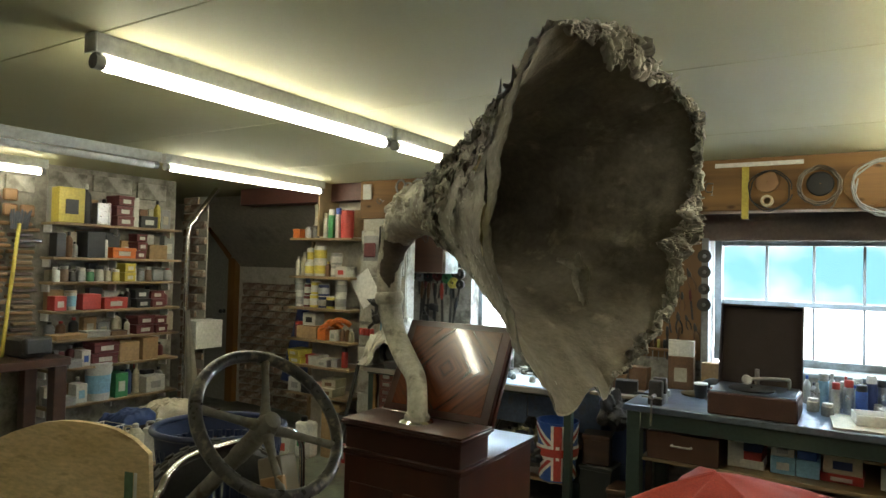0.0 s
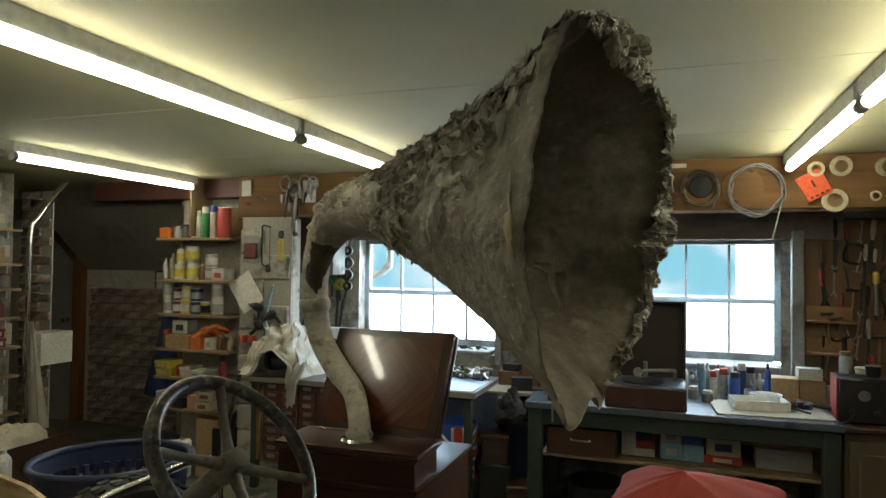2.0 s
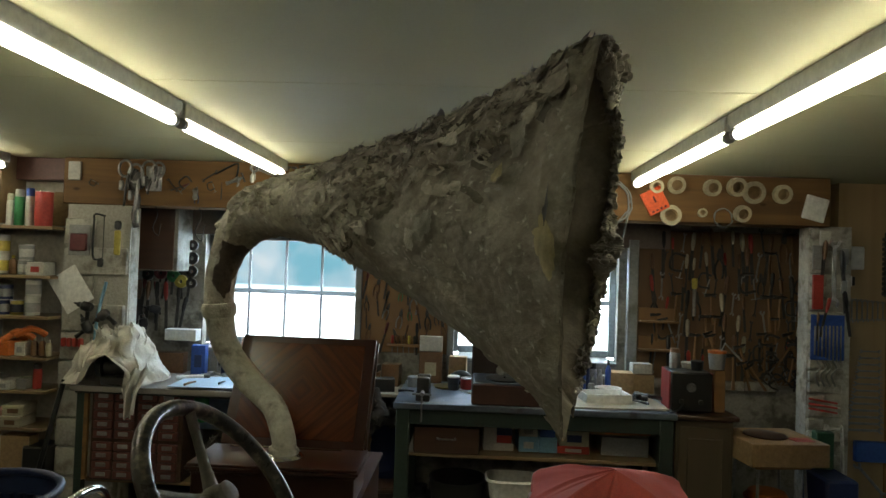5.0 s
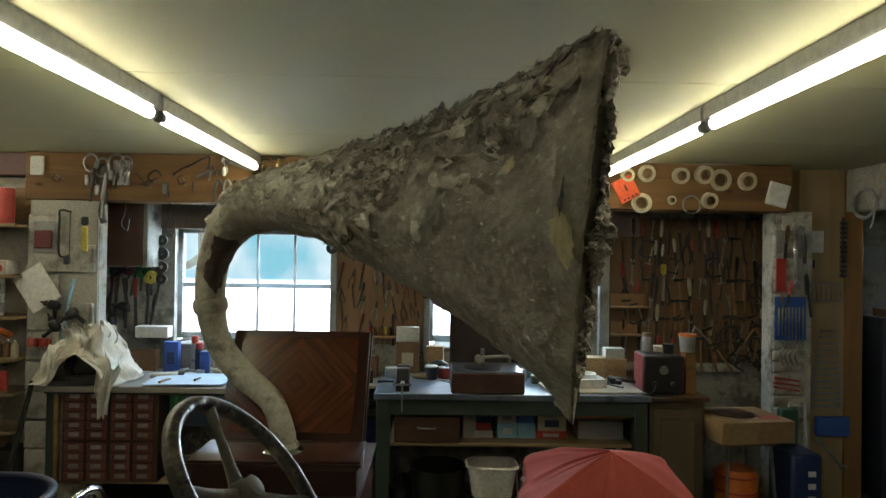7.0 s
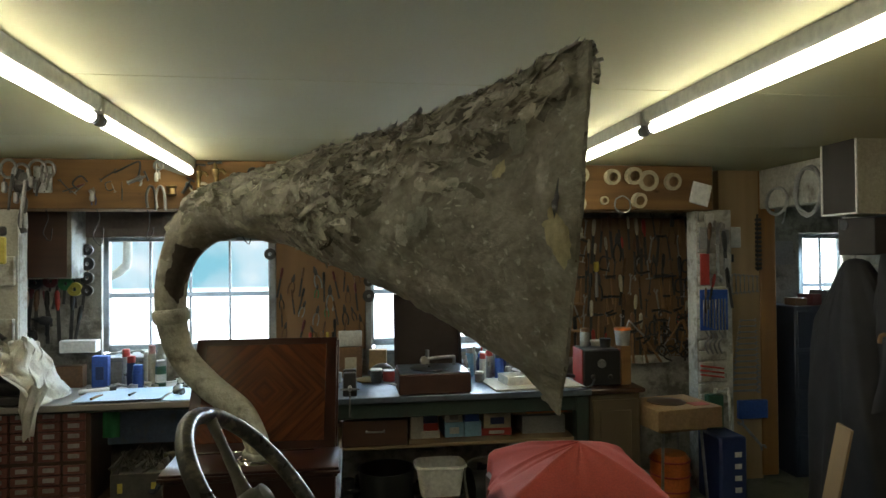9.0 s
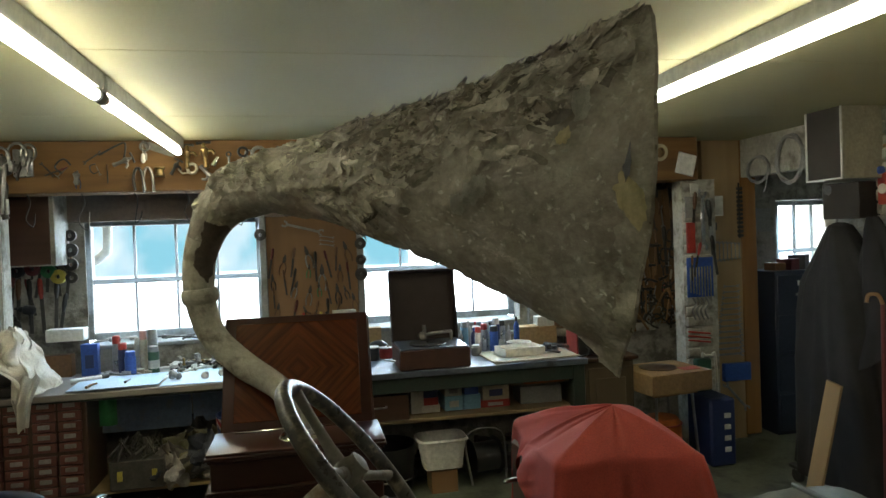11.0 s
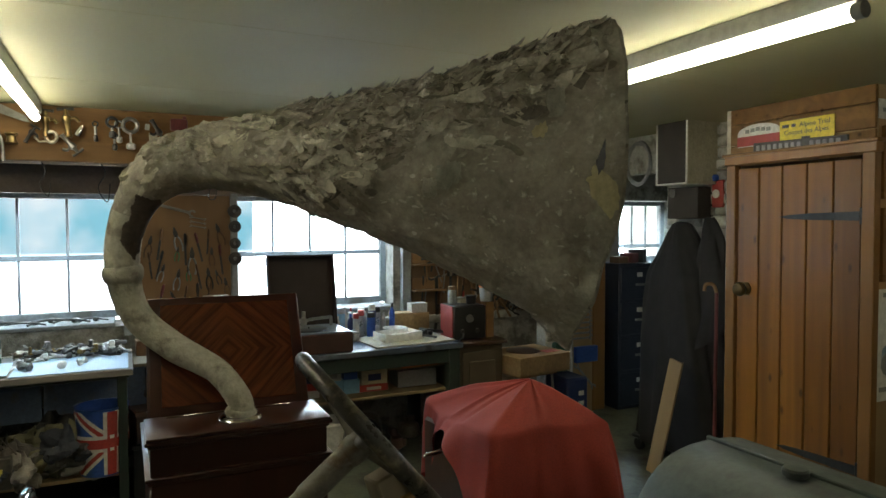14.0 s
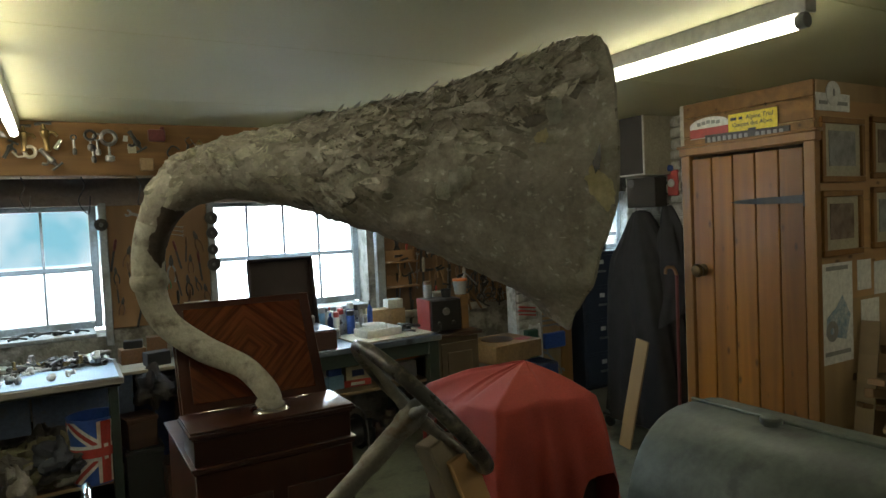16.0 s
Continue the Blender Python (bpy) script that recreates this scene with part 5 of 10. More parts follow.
def hammer(at, face, s, group, tilt=0):
    t = on_wall("hammer", "old wooden-handled hammer hung on the tool board", "hammer", at, face, group)
    r = pose(0, 0, 0, 0, tilt, 0)
    bm = bm_new()
    add_tube(bm, [(-0.055 * s, -0.025, 0), (-0.02 * s, -0.025, 0), (0.02 * s, -0.025, 0), (0.05 * s, -0.025, 0.004)], [0.017 * s, 0.014 * s, 0.014 * s, 0.006 * s], 10)
    bmesh.ops.transform(bm, matrix=r, verts=bm.verts)
    part("head", bm, M["dark_steel"], t)
    bm = bm_new()
    add_tube(bm, [(0, -0.025, 0.015), (0, -0.025, -0.1 * s), (0, -0.025, -0.26 * s)], [0.009 * s, 0.010 * s, 0.013 * s], 10)
    bmesh.ops.transform(bm, matrix=r, verts=bm.verts)
    part("handle", bm, M["board"], t)
    return t


def file_tool(at, face, s, group, col="brown", tilt=0):
    t = on_wall("file", f"long dark steel file with {col} handle hung up", "file", at, face, group)
    r = pose(0, 0, 0, 0, tilt, 0)
    bm = bm_new()
    add_box(bm, (0, -0.008, -0.13 * s), (0.02 * s, 0.005, 0.2 * s), None, 0.001)
    bmesh.ops.transform(bm, matrix=r, verts=bm.verts)
    part("blade", bm, M["dark_steel"], t)
    bm = bm_new()
    add_lathe(bm, [(0.007 * s, -0.04 * s), (0.014 * s, 0.0), (0.013 * s, 0.06 * s), (0.006 * s, 0.075 * s)], 10, Matrix.Translation((0, -0.014, 0)))
    bmesh.ops.transform(bm, matrix=r, verts=bm.verts)
    part("handle", bm, pm(col), t)
    return t


def clamp(at, face, s, group, tilt=0):
    t = on_wall("clamp", "dark iron screw clamp hung on the wall", "clamp", at, face, group)
    r = pose(0, 0, 0, 0, tilt, 0)
    bm = bm_new()
    add_tube(bm, smooth_path([(0.04 * s, -0.015, 0.05 * s), (-0.02 * s, -0.015, 0.055 * s), (-0.045 * s, -0.015, 0.03 * s), (-0.045 * s, -0.015, -0.03 * s), (-0.02 * s, -0.015, -0.055 * s), (0.04 * s, -0.015, -0.05 * s)], 3), 0.008 * s, 8)
    bmesh.ops.transform(bm, matrix=r, verts=bm.verts)
    part("frame", bm, M["dark_steel"], t)
    bm = bm_new()
    add_tube(bm, [(0.035 * s, -0.015, -0.1 * s), (0.035 * s, -0.015, 0.02 * s)], 0.005 * s, 8)
    add_tube(bm, [(0.01 * s, -0.015, -0.095 * s), (0.06 * s, -0.015, -0.095 * s)], 0.003 * s, 6)
    bmesh.ops.transform(bm, matrix=r, verts=bm.verts)
    part("screw", bm, M["steel"], t)
    return t


def coil(at, face, r, wire, turns, mat, label, tail=0.0, squash=1.0):
    bm = bm_new()
    pts = []
    for k in range(turns * 28):
        a = 2 * math.pi * k / 28
        rr = r * (1 + 0.07 * math.sin(k * 0.37) + 0.03 * math.sin(k * 1.3))
        pts.append((rr * math.cos(a), -0.012 - 0.012 * (k / (turns * 28)) - 0.004 * math.sin(k), rr * math.sin(a) * squash))
    if tail:
        pts += [(r * 0.9, -0.02, -r * 0.6), (r * 0.7, -0.02, -r - tail * 0.5), (r * 0.55, -0.02, -r - tail)]
    add_tube(bm, pts, wire, 6)
    return single("cable_coil", bm, mat, label, "cable", at, face, "coils")


def ring_roll(at, face, r, w, group, lean=0):
    t = thing("tape_roll", "cream masking tape roll hung on the beam", "tape roll", at, face, group)
    m = pose(0, 0, 0, 0, 0, 0) @ pose(0, -0.004, 0, 90, 0, 0) @ pose(0, 0, 0, lean, lean * 0.6, 0)
    plathe("tape", [(r * 0.62, 0), (r, 0), (r, w), (r * 0.62, w), (r * 0.62, 0)], M["tape"], t, m=m, seg=28)
    plathe("core", [(r * 0.56, 0.002), (r * 0.615, 0.002), (r * 0.615, w - 0.002), (r * 0.56, w - 0.002), (r * 0.56, 0.002)], M["card"], t, m=m, seg=28)
    return t


def write(text, at, face, size, mat, depth=0.001, align="CENTER"):
    """Built-in font lettering as a mesh, upright, reading along its own x."""
    cu = bpy.data.curves.new("lettering", "FONT")
    cu.body, cu.size, cu.align_x, cu.extrude = text, size, align, depth
    tmp = bpy.data.objects.new("tmp_lettering", cu)
    me = bpy.data.meshes.new_from_object(tmp)
    bpy.data.objects.remove(tmp)
    me.materials.append(mat)
    return me

# ---------------------------------------------------------------- things in the middle of the room
# cloth-covered gramophone
RC = Vector((0.08, 2.33, 0))
cov = thing("covered_gramophone", "cabinet gramophone under a faded red cotton cloth", "covered cabinet", RC, 0)
PEAK = Vector((0.062, 2.16, 1.124)) - RC
# shoulders of the cloth (x, y, z) and height of the hem below each
SHOULDER = ((-0.205, 1.985, 1.012, 0.62), (-0.10, 1.965, 1.012, 0.45), (0.0, 1.985, 1.008, 0.40), (0.13, 1.985, 1.0, 0.70), (0.27, 2.01, 0.985, 0.69), (0.325, 2.06, 0.965, 0.50), (0.352, 2.28, 0.97, 0.45), (0.365, 2.48, 0.978, 0.4),
            (0.36, 2.60, 0.978, 0.4), (0.12, 2.69, 0.96, 0.4), (-0.107, 2.672, 0.959, 0.62), (-0.135, 2.56, 0.945, 0.70), (-0.150, 2.45, 0.94, 0.88), (-0.155, 2.34, 0.955, 0.92), (-0.178, 2.20, 0.985, 0.84))


def cloth_point(u, v):
    """u round the cloth, v from the peak of the top to the hem."""
    n = len(SHOULDER)
    k = u * n
    i, f = int(k) % n, k - int(k)
    q = [SHOULDER[(i + e) % n] for e in (-1, 0, 1, 2)]
    w = (-0.5 * f + f * f - 0.5 * f ** 3, 1 - 2.5 * f * f + 1.5 * f ** 3, 0.5 * f + 2 * f * f - 1.5 * f ** 3, -0.5 * f * f + 0.5 * f ** 3)
    w = [0.75 * a + 0.25 * b for a, b in zip(w, (0, 1 - f, f, 0))]
    sx, sy, sz, hem = (sum(a * b[c] for a, b in zip(w, q)) for c in range(4))
    s = Vector((sx, sy, sz)) - RC
    ridge = sum(h * math.exp(-(((u - c + 0.5) % 1.0 - 0.5) / 0.012) ** 2) for c, h in ((0.0, 0.6), (2 / 15, 0.7), (10 / 15, 0.8), (12.6 / 15, 0.9), (13.6 / 15, -0.6)))
    corner = ridge
    if v < 0.45:
        e = v / 0.45
        p = PEAK.lerp(s, e)
        p.z += 0.009 * math.sin(math.pi * e) + 0.015 * ridge * math.sin(math.pi * (0.12 + 0.8 * e)) + 0.006 * math.sin(u * 44 + 3 * e) * e * (1.3 - e)
    else:
        e = (v - 0.45) / 0.55
        d = Vector((s.x, s.y, 0)).normalized()
        fold = (0.016 * corner + 0.017 * math.sin(u * 57 + 0.6) + 0.010 * math.sin(u * 113)) * e ** 0.6
        flare = 1.0 if sy < 2.2 else max(0.2, 1 - (sy - 2.2) / 0.3)
        p = s + d * ((0.022 * (1 - (1 - e) ** 4) + 0.06 * e) * flare + fold * (0.4 + 0.6 * flare))
        p.z = s.z - (s.z - hem) * e
    return p + Vector((noise.noise(p * 6), noise.noise(p * 6 + Vector((9, 0, 0))), noise.noise(p * 6 + Vector((0, 9, 0))))) * 0.007


bm = bm_new()
add_sheet(bm, lambda u, v: cloth_point(u, 0.004 + v * 0.996), 168, 60)
bmesh.ops.remove_doubles(bm, verts=bm.verts, dist=0.0006)
ob = part("cloth", bm, M["red_cloth"], cov, "faded red cloth with soft folds")
ob.data.set_sharp_from_angle(angle=radians(180))
bm = bm_new()
add_box(bm, (0.02, 0.02, 0.45), (0.44, 0.58, 0.90), pose(0, 0, 0, 0, 0, 6), 0.01)
part("cabinet_body", bm, M["walnut"], cov, "dark wooden cabinet body under the cloth")
bm = bm_new()
add_tube(bm, smooth_path([(-0.15, 0.09, 0.81), (-0.30, 0.09, 0.81), (-0.31, 0.09, 0.815), (-0.235, 0.085, 0.83), (-0.23, 0.083, 0.85), (-0.228, 0.082, 0.91), (-0.20, 0.082, 0.915)], 4), 0.006, 10)
part("crank", bm, M["chrome"], cov, "bright crank handle")

# draped dark cover on castors
dc = thing("covered_stand", "wheeled stand under a charcoal cloth cover", "covered stand", (2.30, 3.60, 0), 0)
PROF = ((0.10, 0.17, 0.43), (0.45, 0.17, 0.41), (0.9, 0.165, 0.375), (1.18, 0.16, 0.35), (1.32, 0.15, 0.325), (1.37, 0.14, 0.29), (1.45, 0.125, 0.225), (1.53, 0.11, 0.17), (1.62, 0.09, 0.11), (1.675, 0.065, 0.07), (1.692, 0.03, 0.035), (1.695, 0.004, 0.005))


def cover_point(u, v):
    k = v * (len(PROF) - 1)
    i = min(int(k), len(PROF) - 2)
    f = k - i
    z, rx, ry = (PROF[i][j] * (1 - f) + PROF[i + 1][j] * f for j in range(3))
    a = 2 * math.pi * u
    low = max(0.12, 1 - z / 1.75)
    crease = 0.5 - abs(noise.noise(Vector((math.cos(a) * 2.2 + 0.3 * z, math.sin(a) * 2.2, z * 0.55))))
    fold = 1 + 0.20 * low ** 0.5 * math.sin(a * 5 + 1.8 * z + 0.7) * (0.6 + 0.4 * math.sin(a * 2 + 1)) + 0.24 * crease * low ** 0.3 + 0.05 * math.sin(a * 15 + 5 * z) * low
    fold *= 0.93
    cy = 0.06 * (1 - v) + 0.02
    return Vector((rx * math.cos(a) * fold, cy * 0 + ry * math.sin(a) * fold + 0.05 * v, z))


bm = bm_new()
add_sheet(bm, cover_point, 130, 66)
bmesh.ops.remove_doubles(bm, verts=bm.verts, dist=0.0006)
part("cover", bm, M["dark_cloth"], dc)
bm = bm_new()


def jacket_point(u, v):
    """A jacket hung by its collar: slack sleeve in front, wide at the elbow, pinched at the hook."""
    a = 2 * math.pi * u
    w = 0.025 + 0.15 * math.sin(math.pi * min(1.0, (1 - v) * 0.62)) ** 0.8
    q = 1 + 0.22 * math.sin(3 * a + 6 * v) + 0.14 * math.sin(7 * a - 9 * v) * (1 - v)
    z = 0.98 + 0.74 * v - 0.22 * (1 - v) * (0.5 + 0.5 * math.sin(a))
    return Vector((-0.05 + (0.03 + 0.05 * (1 - v)) * math.cos(a) * q, -0.27 + 0.02 * v + w * math.sin(a) * q, z))


add_sheet(bm, jacket_point, 64, 36)
part("jacket", bm, M["dark_cloth"], dc, "dark jacket hung beside the cover")
for y in (-0.3, 0.34):
    for x in (-0.1, 0.1):
        bm = bm_new()
        add_tube(bm, [(x - 0.012, y, 0.045), (x + 0.012, y, 0.045)], 0.045, 18)
        part("castor", bm, M["rubber"], dc, "black castor wheel")
bm = bm_new()
add_box(bm, (0, 0.02, 0.10), (0.26, 0.74, 0.03), None, 0.005)
part("base", bm, M["black"], dc)

# plank leaning on the cover
bm = bm_new()
add_box(bm, (0, 0, 0.40), (0.018, 0.105, 0.80), None, 0.003)
ob = single("plank", bm, M["ply"], "pale sawn plank leaning on the covered stand", "plank")
_a, _b = Vector((1.93, 3.52, 0.004)), Vector((1.99, 3.37, 0.80))
ob.matrix_world = Matrix.Translation(_a) @ ((_b - _a).to_track_quat("Z", "X").to_matrix().to_4x4()) @ pose(0, 0, 0, 0, 0, 72)

# wooden prop under the steering column
prop = thing("wooden_prop", "rough timber prop wedged under the steering column", "timber prop", (-0.40, 1.235, 0), 0)
PT = Vector((-0.792, 1.366, 1.205)) - Vector((-0.40, 1.235, 0))
PM = Matrix.LocRotScale(None, PT.to_track_quat("Z", "Y"), None)
bm = bm_new()
add_box(bm, (0, 0.0, PT.length / 2), (0.062, 0.070, PT.length), PM @ pose(0, 0, 0, 0, 0, 25), 0.004)
part("board", bm, M["grey_timber"], prop)
bm = bm_new()
add_box(bm, (0.045, 0.02, PT.length / 2 - 0.02), (0.016, 0.066, PT.length - 0.05), PM @ pose(0, 0, 0, 0, 0, 25), 0.003)
part("batten_strip", bm, M["boarding"], prop, "orange pine strip nailed on")

# ---------------------------------------------------------------- car parts by the wheel
crate = thing("wooden_crate", "low brown wooden crate holding a basket and tyre", "crate", (-1.80, 2.02, 0), 32)
for k in range(4):
    pbox("board", (0, -0.50, 0.05 + 0.095 * k), (1.0, 0.016, 0.085), M["board"], crate, 0.003)
    pbox("board", (0, 0.50, 0.05 + 0.095 * k), (1.0, 0.016, 0.085), M["board"], crate, 0.003)
pbox("crate_top", (0, 0, 0.388), (1.02, 1.03, 0.02), M["board"], crate, 0.003)
for e in (-1, 1):
    pbox("crate_end", (e * 0.49, 0, 0.189), (0.018, 0.98, 0.376), M["board"], crate, 0.003)
tyre = thing("tyre", "black motor tyre with a blocky tread standing upright", "tyre", (-1.52, 1.80, 0.716), 62)
bm = bm_new()
prof = [(0.20, -0.07), (0.26, -0.085), (0.295, -0.075), (0.306, -0.05), (0.306, 0.05), (0.295, 0.075), (0.26, 0.085), (0.20, 0.07), (0.20, -0.07)]
add_lathe(bm, prof, 56, pose(0, 0, 0, 90, 0, 0), False)
part("carcass", bm, M["rubber"], tyre)
bm = bm_new()
for k in range(36):
    for s in (-0.045, -0.015, 0.015, 0.045):
        a = 2 * math.pi * (k + (0.5 if abs(s) < 0.02 else 0)) / 36
        add_box(bm, (0, s, 0.307), (0.034, 0.022, 0.012), pose(0, 0, 0, 0, math.degrees(a), 0), 0.002)
part("tread", bm, M["rubber"], tyre)
bm = bm_new()
add_tube(bm, smooth_path([(-1.40, 1.47, 0.02), (-1.40, 1.47, 0.85), (-1.41, 1.50, 0.97), (-1.43, 1.56, 1.015), (-1.455, 1.66, 1.03), (-1.46, 1.86, 1.03), (-1.46, 2.05, 1.03), (-1.46, 2.14, 0.98), (-1.46, 2.16, 0.85), (-1.46, 2.16, 0.412)], 6), 0.012, 12)
single("chrome_hoop", bm, M["chrome"], "bright chrome tube hoop standing over the tyre", "chrome tube")
basket = thing("plastic_basket", "dark blue slatted plastic laundry basket", "basket", (-1.90, 2.12, 0.40), 40)
for k in range(40):
    a = 2 * math.pi * k / 40
    bm = bm_new()
    add_tube(bm, [(0.17 * math.cos(a), 0.15 * math.sin(a), 0.01), (0.235 * math.cos(a), 0.205 * math.sin(a), 0.42), (0.245 * math.cos(a), 0.212 * math.sin(a), 0.50)], [0.010, 0.012, 0.013], 6)
    part("slat", bm, M["blue_plastic"], basket)
bm = bm_new()
add_tube(bm, [(0.268 * math.cos(a), 0.235 * math.sin(a), 0.565) for a in [2 * math.pi * k / 48 for k in range(48)]], 0.013, 10, False, True)
add_sheet(bm, lambda u, v: Vector(((0.25 + 0.014 * v) * math.cos(2 * math.pi * u), (0.218 + 0.012 * v) * math.sin(2 * math.pi * u), 0.47 + 0.09 * v)), 60, 2)
part("rim", bm, M["blue_plastic"], basket)
for z, r in ((0.15, 0.197), (0.30, 0.219)):
    bm = bm_new()
    add_tube(bm, [(r * math.cos(a), r * 0.875 * math.sin(a), z) for a in [2 * math.pi * k / 48 for k in range(48)]], 0.010, 8, False, True)
    part("hoop", bm, M["blue_plastic"], basket)
bm = bm_new()
add_lathe(bm, [(0.165, 0.004), (0.165, 0.012)], 32, Matrix.Diagonal((1, 0.88, 1, 1)))
part("bottom", bm, M["blue_plastic"], basket)

# round-topped plywood panel
bm = bm_new()
pts = [(-0.62, 0.0), (0.436, 0.0), (0.434, 0.925), (0.424, 1.05), (0.366, 1.088), (0.294, 1.113), (0.235, 1.121), (0.177, 1.124), (0.115, 1.124), (0.056, 1.119),
       (-0.02, 1.106), (-0.092, 1.083), (-0.155, 1.061), (-0.219, 1.032), (-0.30, 0.988), (-0.38, 0.935), (-0.46, 0.87), (-0.54, 0.785), (-0.62, 0.68)]
add_prism(bm, pts, -0.009, 0.009, pose(0, 0, 0.0, 90, 0, 0))
panel = thing("plywood_panel", "curved plywood panel with a green strip, standing against a crate", "plywood panel", (-1.93, 1.43, 0), 14)
part("sheet", bm, surface("scrap_plywood", (0.80, 0.61, 0.34), (0.62, 0.45, 0.22), 0.6, big=2.6, fine=34, bump=0.06, stretch=(1, 1, 3.2), dirt=(0.30, 0.19, 0.085), dirt_amount=0.2, dirt_scale=3.5), panel)
bm = bm_new()
add_box(bm, (0.352, -0.0108, 0.86), (0.034, 0.003, 0.25), None, 0.001)
part("green_strip", bm, paint("green_strip", (0.10, 0.17, 0.09), 0.6), panel, "green painted strip")
bm = bm_new()
add_box(bm, (0.378, -0.0108, 0.86), (0.012, 0.003, 0.25), None, 0.001)
part("white_strip", bm, M["white"], panel, "white edge strip")

# ---------------------------------------------------------------- on and under the right-hand bench
BT = 0.841
pg = thing("portable_gramophone", "open portable gramophone in dark brown cloth-covered case", "portable gramophone", (-0.115, 4.56, BT))
bm = bm_new()
add_box(bm, (0, 0, 0.065), (0.47, 0.40, 0.13), None, 0.008)
part("case", bm, M["case_cloth"], pg)
bm = bm_new()
add_box(bm, (0, 0, 0.134), (0.45, 0.38, 0.008), None, 0.003)
part("motor_board", bm, M["bench_top"], pg, "shiny grey motor board")
plathe("turntable", [(0.125, 0.139), (0.127, 0.146), (0.12, 0.149), (0.006, 0.149), (0.005, 0.158)], M["black"], pg, (-0.02, -0.03, 0), 36, "black felted turntable")
bm = bm_new()
lidm = Matrix.Translation((0, 0.19, 0.13)) @ pose(0, 0, 0, -10, 0, 0)
add_box(bm, (0, 0.03, 0.25), (0.47, 0.012, 0.50), lidm, 0.006)
part("lid", bm, M["lid_cloth"], pg)
for c, sz in (((-0.229, -0.008, 0.25), (0.012, 0.062, 0.5)), ((0.229, -0.008, 0.25), (0.012, 0.062, 0.5)), ((0, -0.008, 0.494), (0.446, 0.062, 0.012))):
    bm = bm_new()
    add_box(bm, c, sz, lidm, 0.003)
    part("lid_edge", bm, M["lid_cloth"], pg)
bm = bm_new()
add_tube(bm, smooth_path([(0.17, 0.1, 0.14), (0.17, 0.1, 0.19), (0.15, 0.08, 0.2), (0.02, 0.03, 0.2), (-0.03, 0.01, 0.195)], 4), 0.011, 10)
add_tube(bm, [(-0.01, 0.15, 0.14), (-0.01, 0.15, 0.24)], 0.014, 12)
part("tone_arm", bm, M["steel"], pg, "nickel tone arm")
bm = bm_new()
add_lathe(bm, [(0.028, -0.008), (0.03, 0), (0.028, 0.008)], 20, Matrix.Translation((-0.05, 0.0, 0.19)) @ pose(0, 0, 0, 80, 0, 20))
part("sound_box", bm, M["steel"], pg, "round sound box")

vice = thing("bench_vice", "small dark steel bench vice clamped to the bench edge", "vice", (-0.66, 4.47, BT), 0)
bm = bm_new()
add_box(bm, (0, 0, 0.03), (0.09, 0.16, 0.06), None, 0.008, 2)
add_box(bm, (0, -0.05, 0.10), (0.08, 0.06, 0.10), None, 0.01, 2)
add_box(bm, (0, 0.05, 0.10), (0.085, 0.05, 0.11), None, 0.01, 2)
part("body", bm, M["dark_steel"], vice)
bm = bm_new()
add_tube(bm, [(0, -0.16, 0.06), (0, -0.05, 0.06)], 0.013, 12)
add_tube(bm, [(-0.06, -0.15, 0.06), (0.06, -0.15, 0.06)], 0.006, 8)
part("screw", bm, M["steel"], vice)
bm = bm_new()
add_tube(bm, [(0.0, -0.155, 0.04), (0.0, -0.165, -0.11)], 0.006, 8)
part("tommy_bar", bm, M["steel"], vice)
tub((-0.475, 4.84, BT), 0.043, 0.095, "black", "white", None, "on the workbench")
can((-0.375, 4.90, BT), 0.05, 0.075, "red", "red", "silver", "bench clutter", "on the workbench")
carton((-0.655, 5.10, BT + 0.232), 0.17, 0.06, 0.11, "white", None, 3, "bench clutter", "on the wall ledge")
carton((-0.655, 5.10, BT), 0.17, 0.08, 0.23, "brown", "cream", 3, "bench clutter", "at the bench back")
carton((-0.45, 5.11, BT), 0.13, 0.07, 0.20, "card", None, -6, "bench clutter", "at the bench back")
bm = bm_new()
add_tube(bm, smooth_path([(-0.08, 0, 0.03), (-0.03, 0.02, 0.07), (0.03, -0.01, 0.08), (0.08, 0.01, 0.03)], 4), 0.032, 12)
add_box(bm, (0, 0, 0.02), (0.14, 0.07, 0.04), None, 0.012, 2)
single("hand_grinder", bm, M["black"], "black hand power tool lying at the bench back", "power tool", (-0.43, 5.0, BT))
bm = bm_new()
add_lathe(bm, [(0.09, 0), (0.1, 0.012), (0.09, 0.016), (0.02, 0.02)], 28)
single("record_disc", bm, M["brass"], "flat round brown disc lying on the bench", "disc", (-0.52, 4.92, BT))
bm = bm_new()
add_box(bm, (0, 0, 0.006), (0.62, 0.42, 0.012), pose(0, 0, 0, 0, 0, 4), 0.003)
single("drawing_board", bm, pm("cream"), "cream board lying on the bench front", "board", (0.58, 4.60, BT))
tray = thing("shallow_tray", "white shallow cardboard tray on the bench", "tray", (0.53, 4.60, BT + 0.013), 8)
bm = bm_new()
add_box(bm, (0, 0, 0.004), (0.30, 0.19, 0.006))
for c, s in (((-0.148, 0, 0.03), (0.005, 0.19, 0.055)), ((0.148, 0, 0.03), (0.005, 0.19, 0.055)), ((0, -0.093, 0.03), (0.29, 0.005, 0.055)), ((0, 0.093, 0.03), (0.29, 0.005, 0.055))):
    add_box(bm, c, s, None, 0.001)
part("tray_body", bm, M["paper"], tray)
bm = bm_new()
add_box(bm, (0.05, 0.0, 0.02), (0.16, 0.15, 0.02), None, 0.003)
part("folded_paper", bm, M["paper"], tray)
dish = thing("plastic_dish", "white round plastic dish of small parts", "dish", (0.60, 4.83, BT))
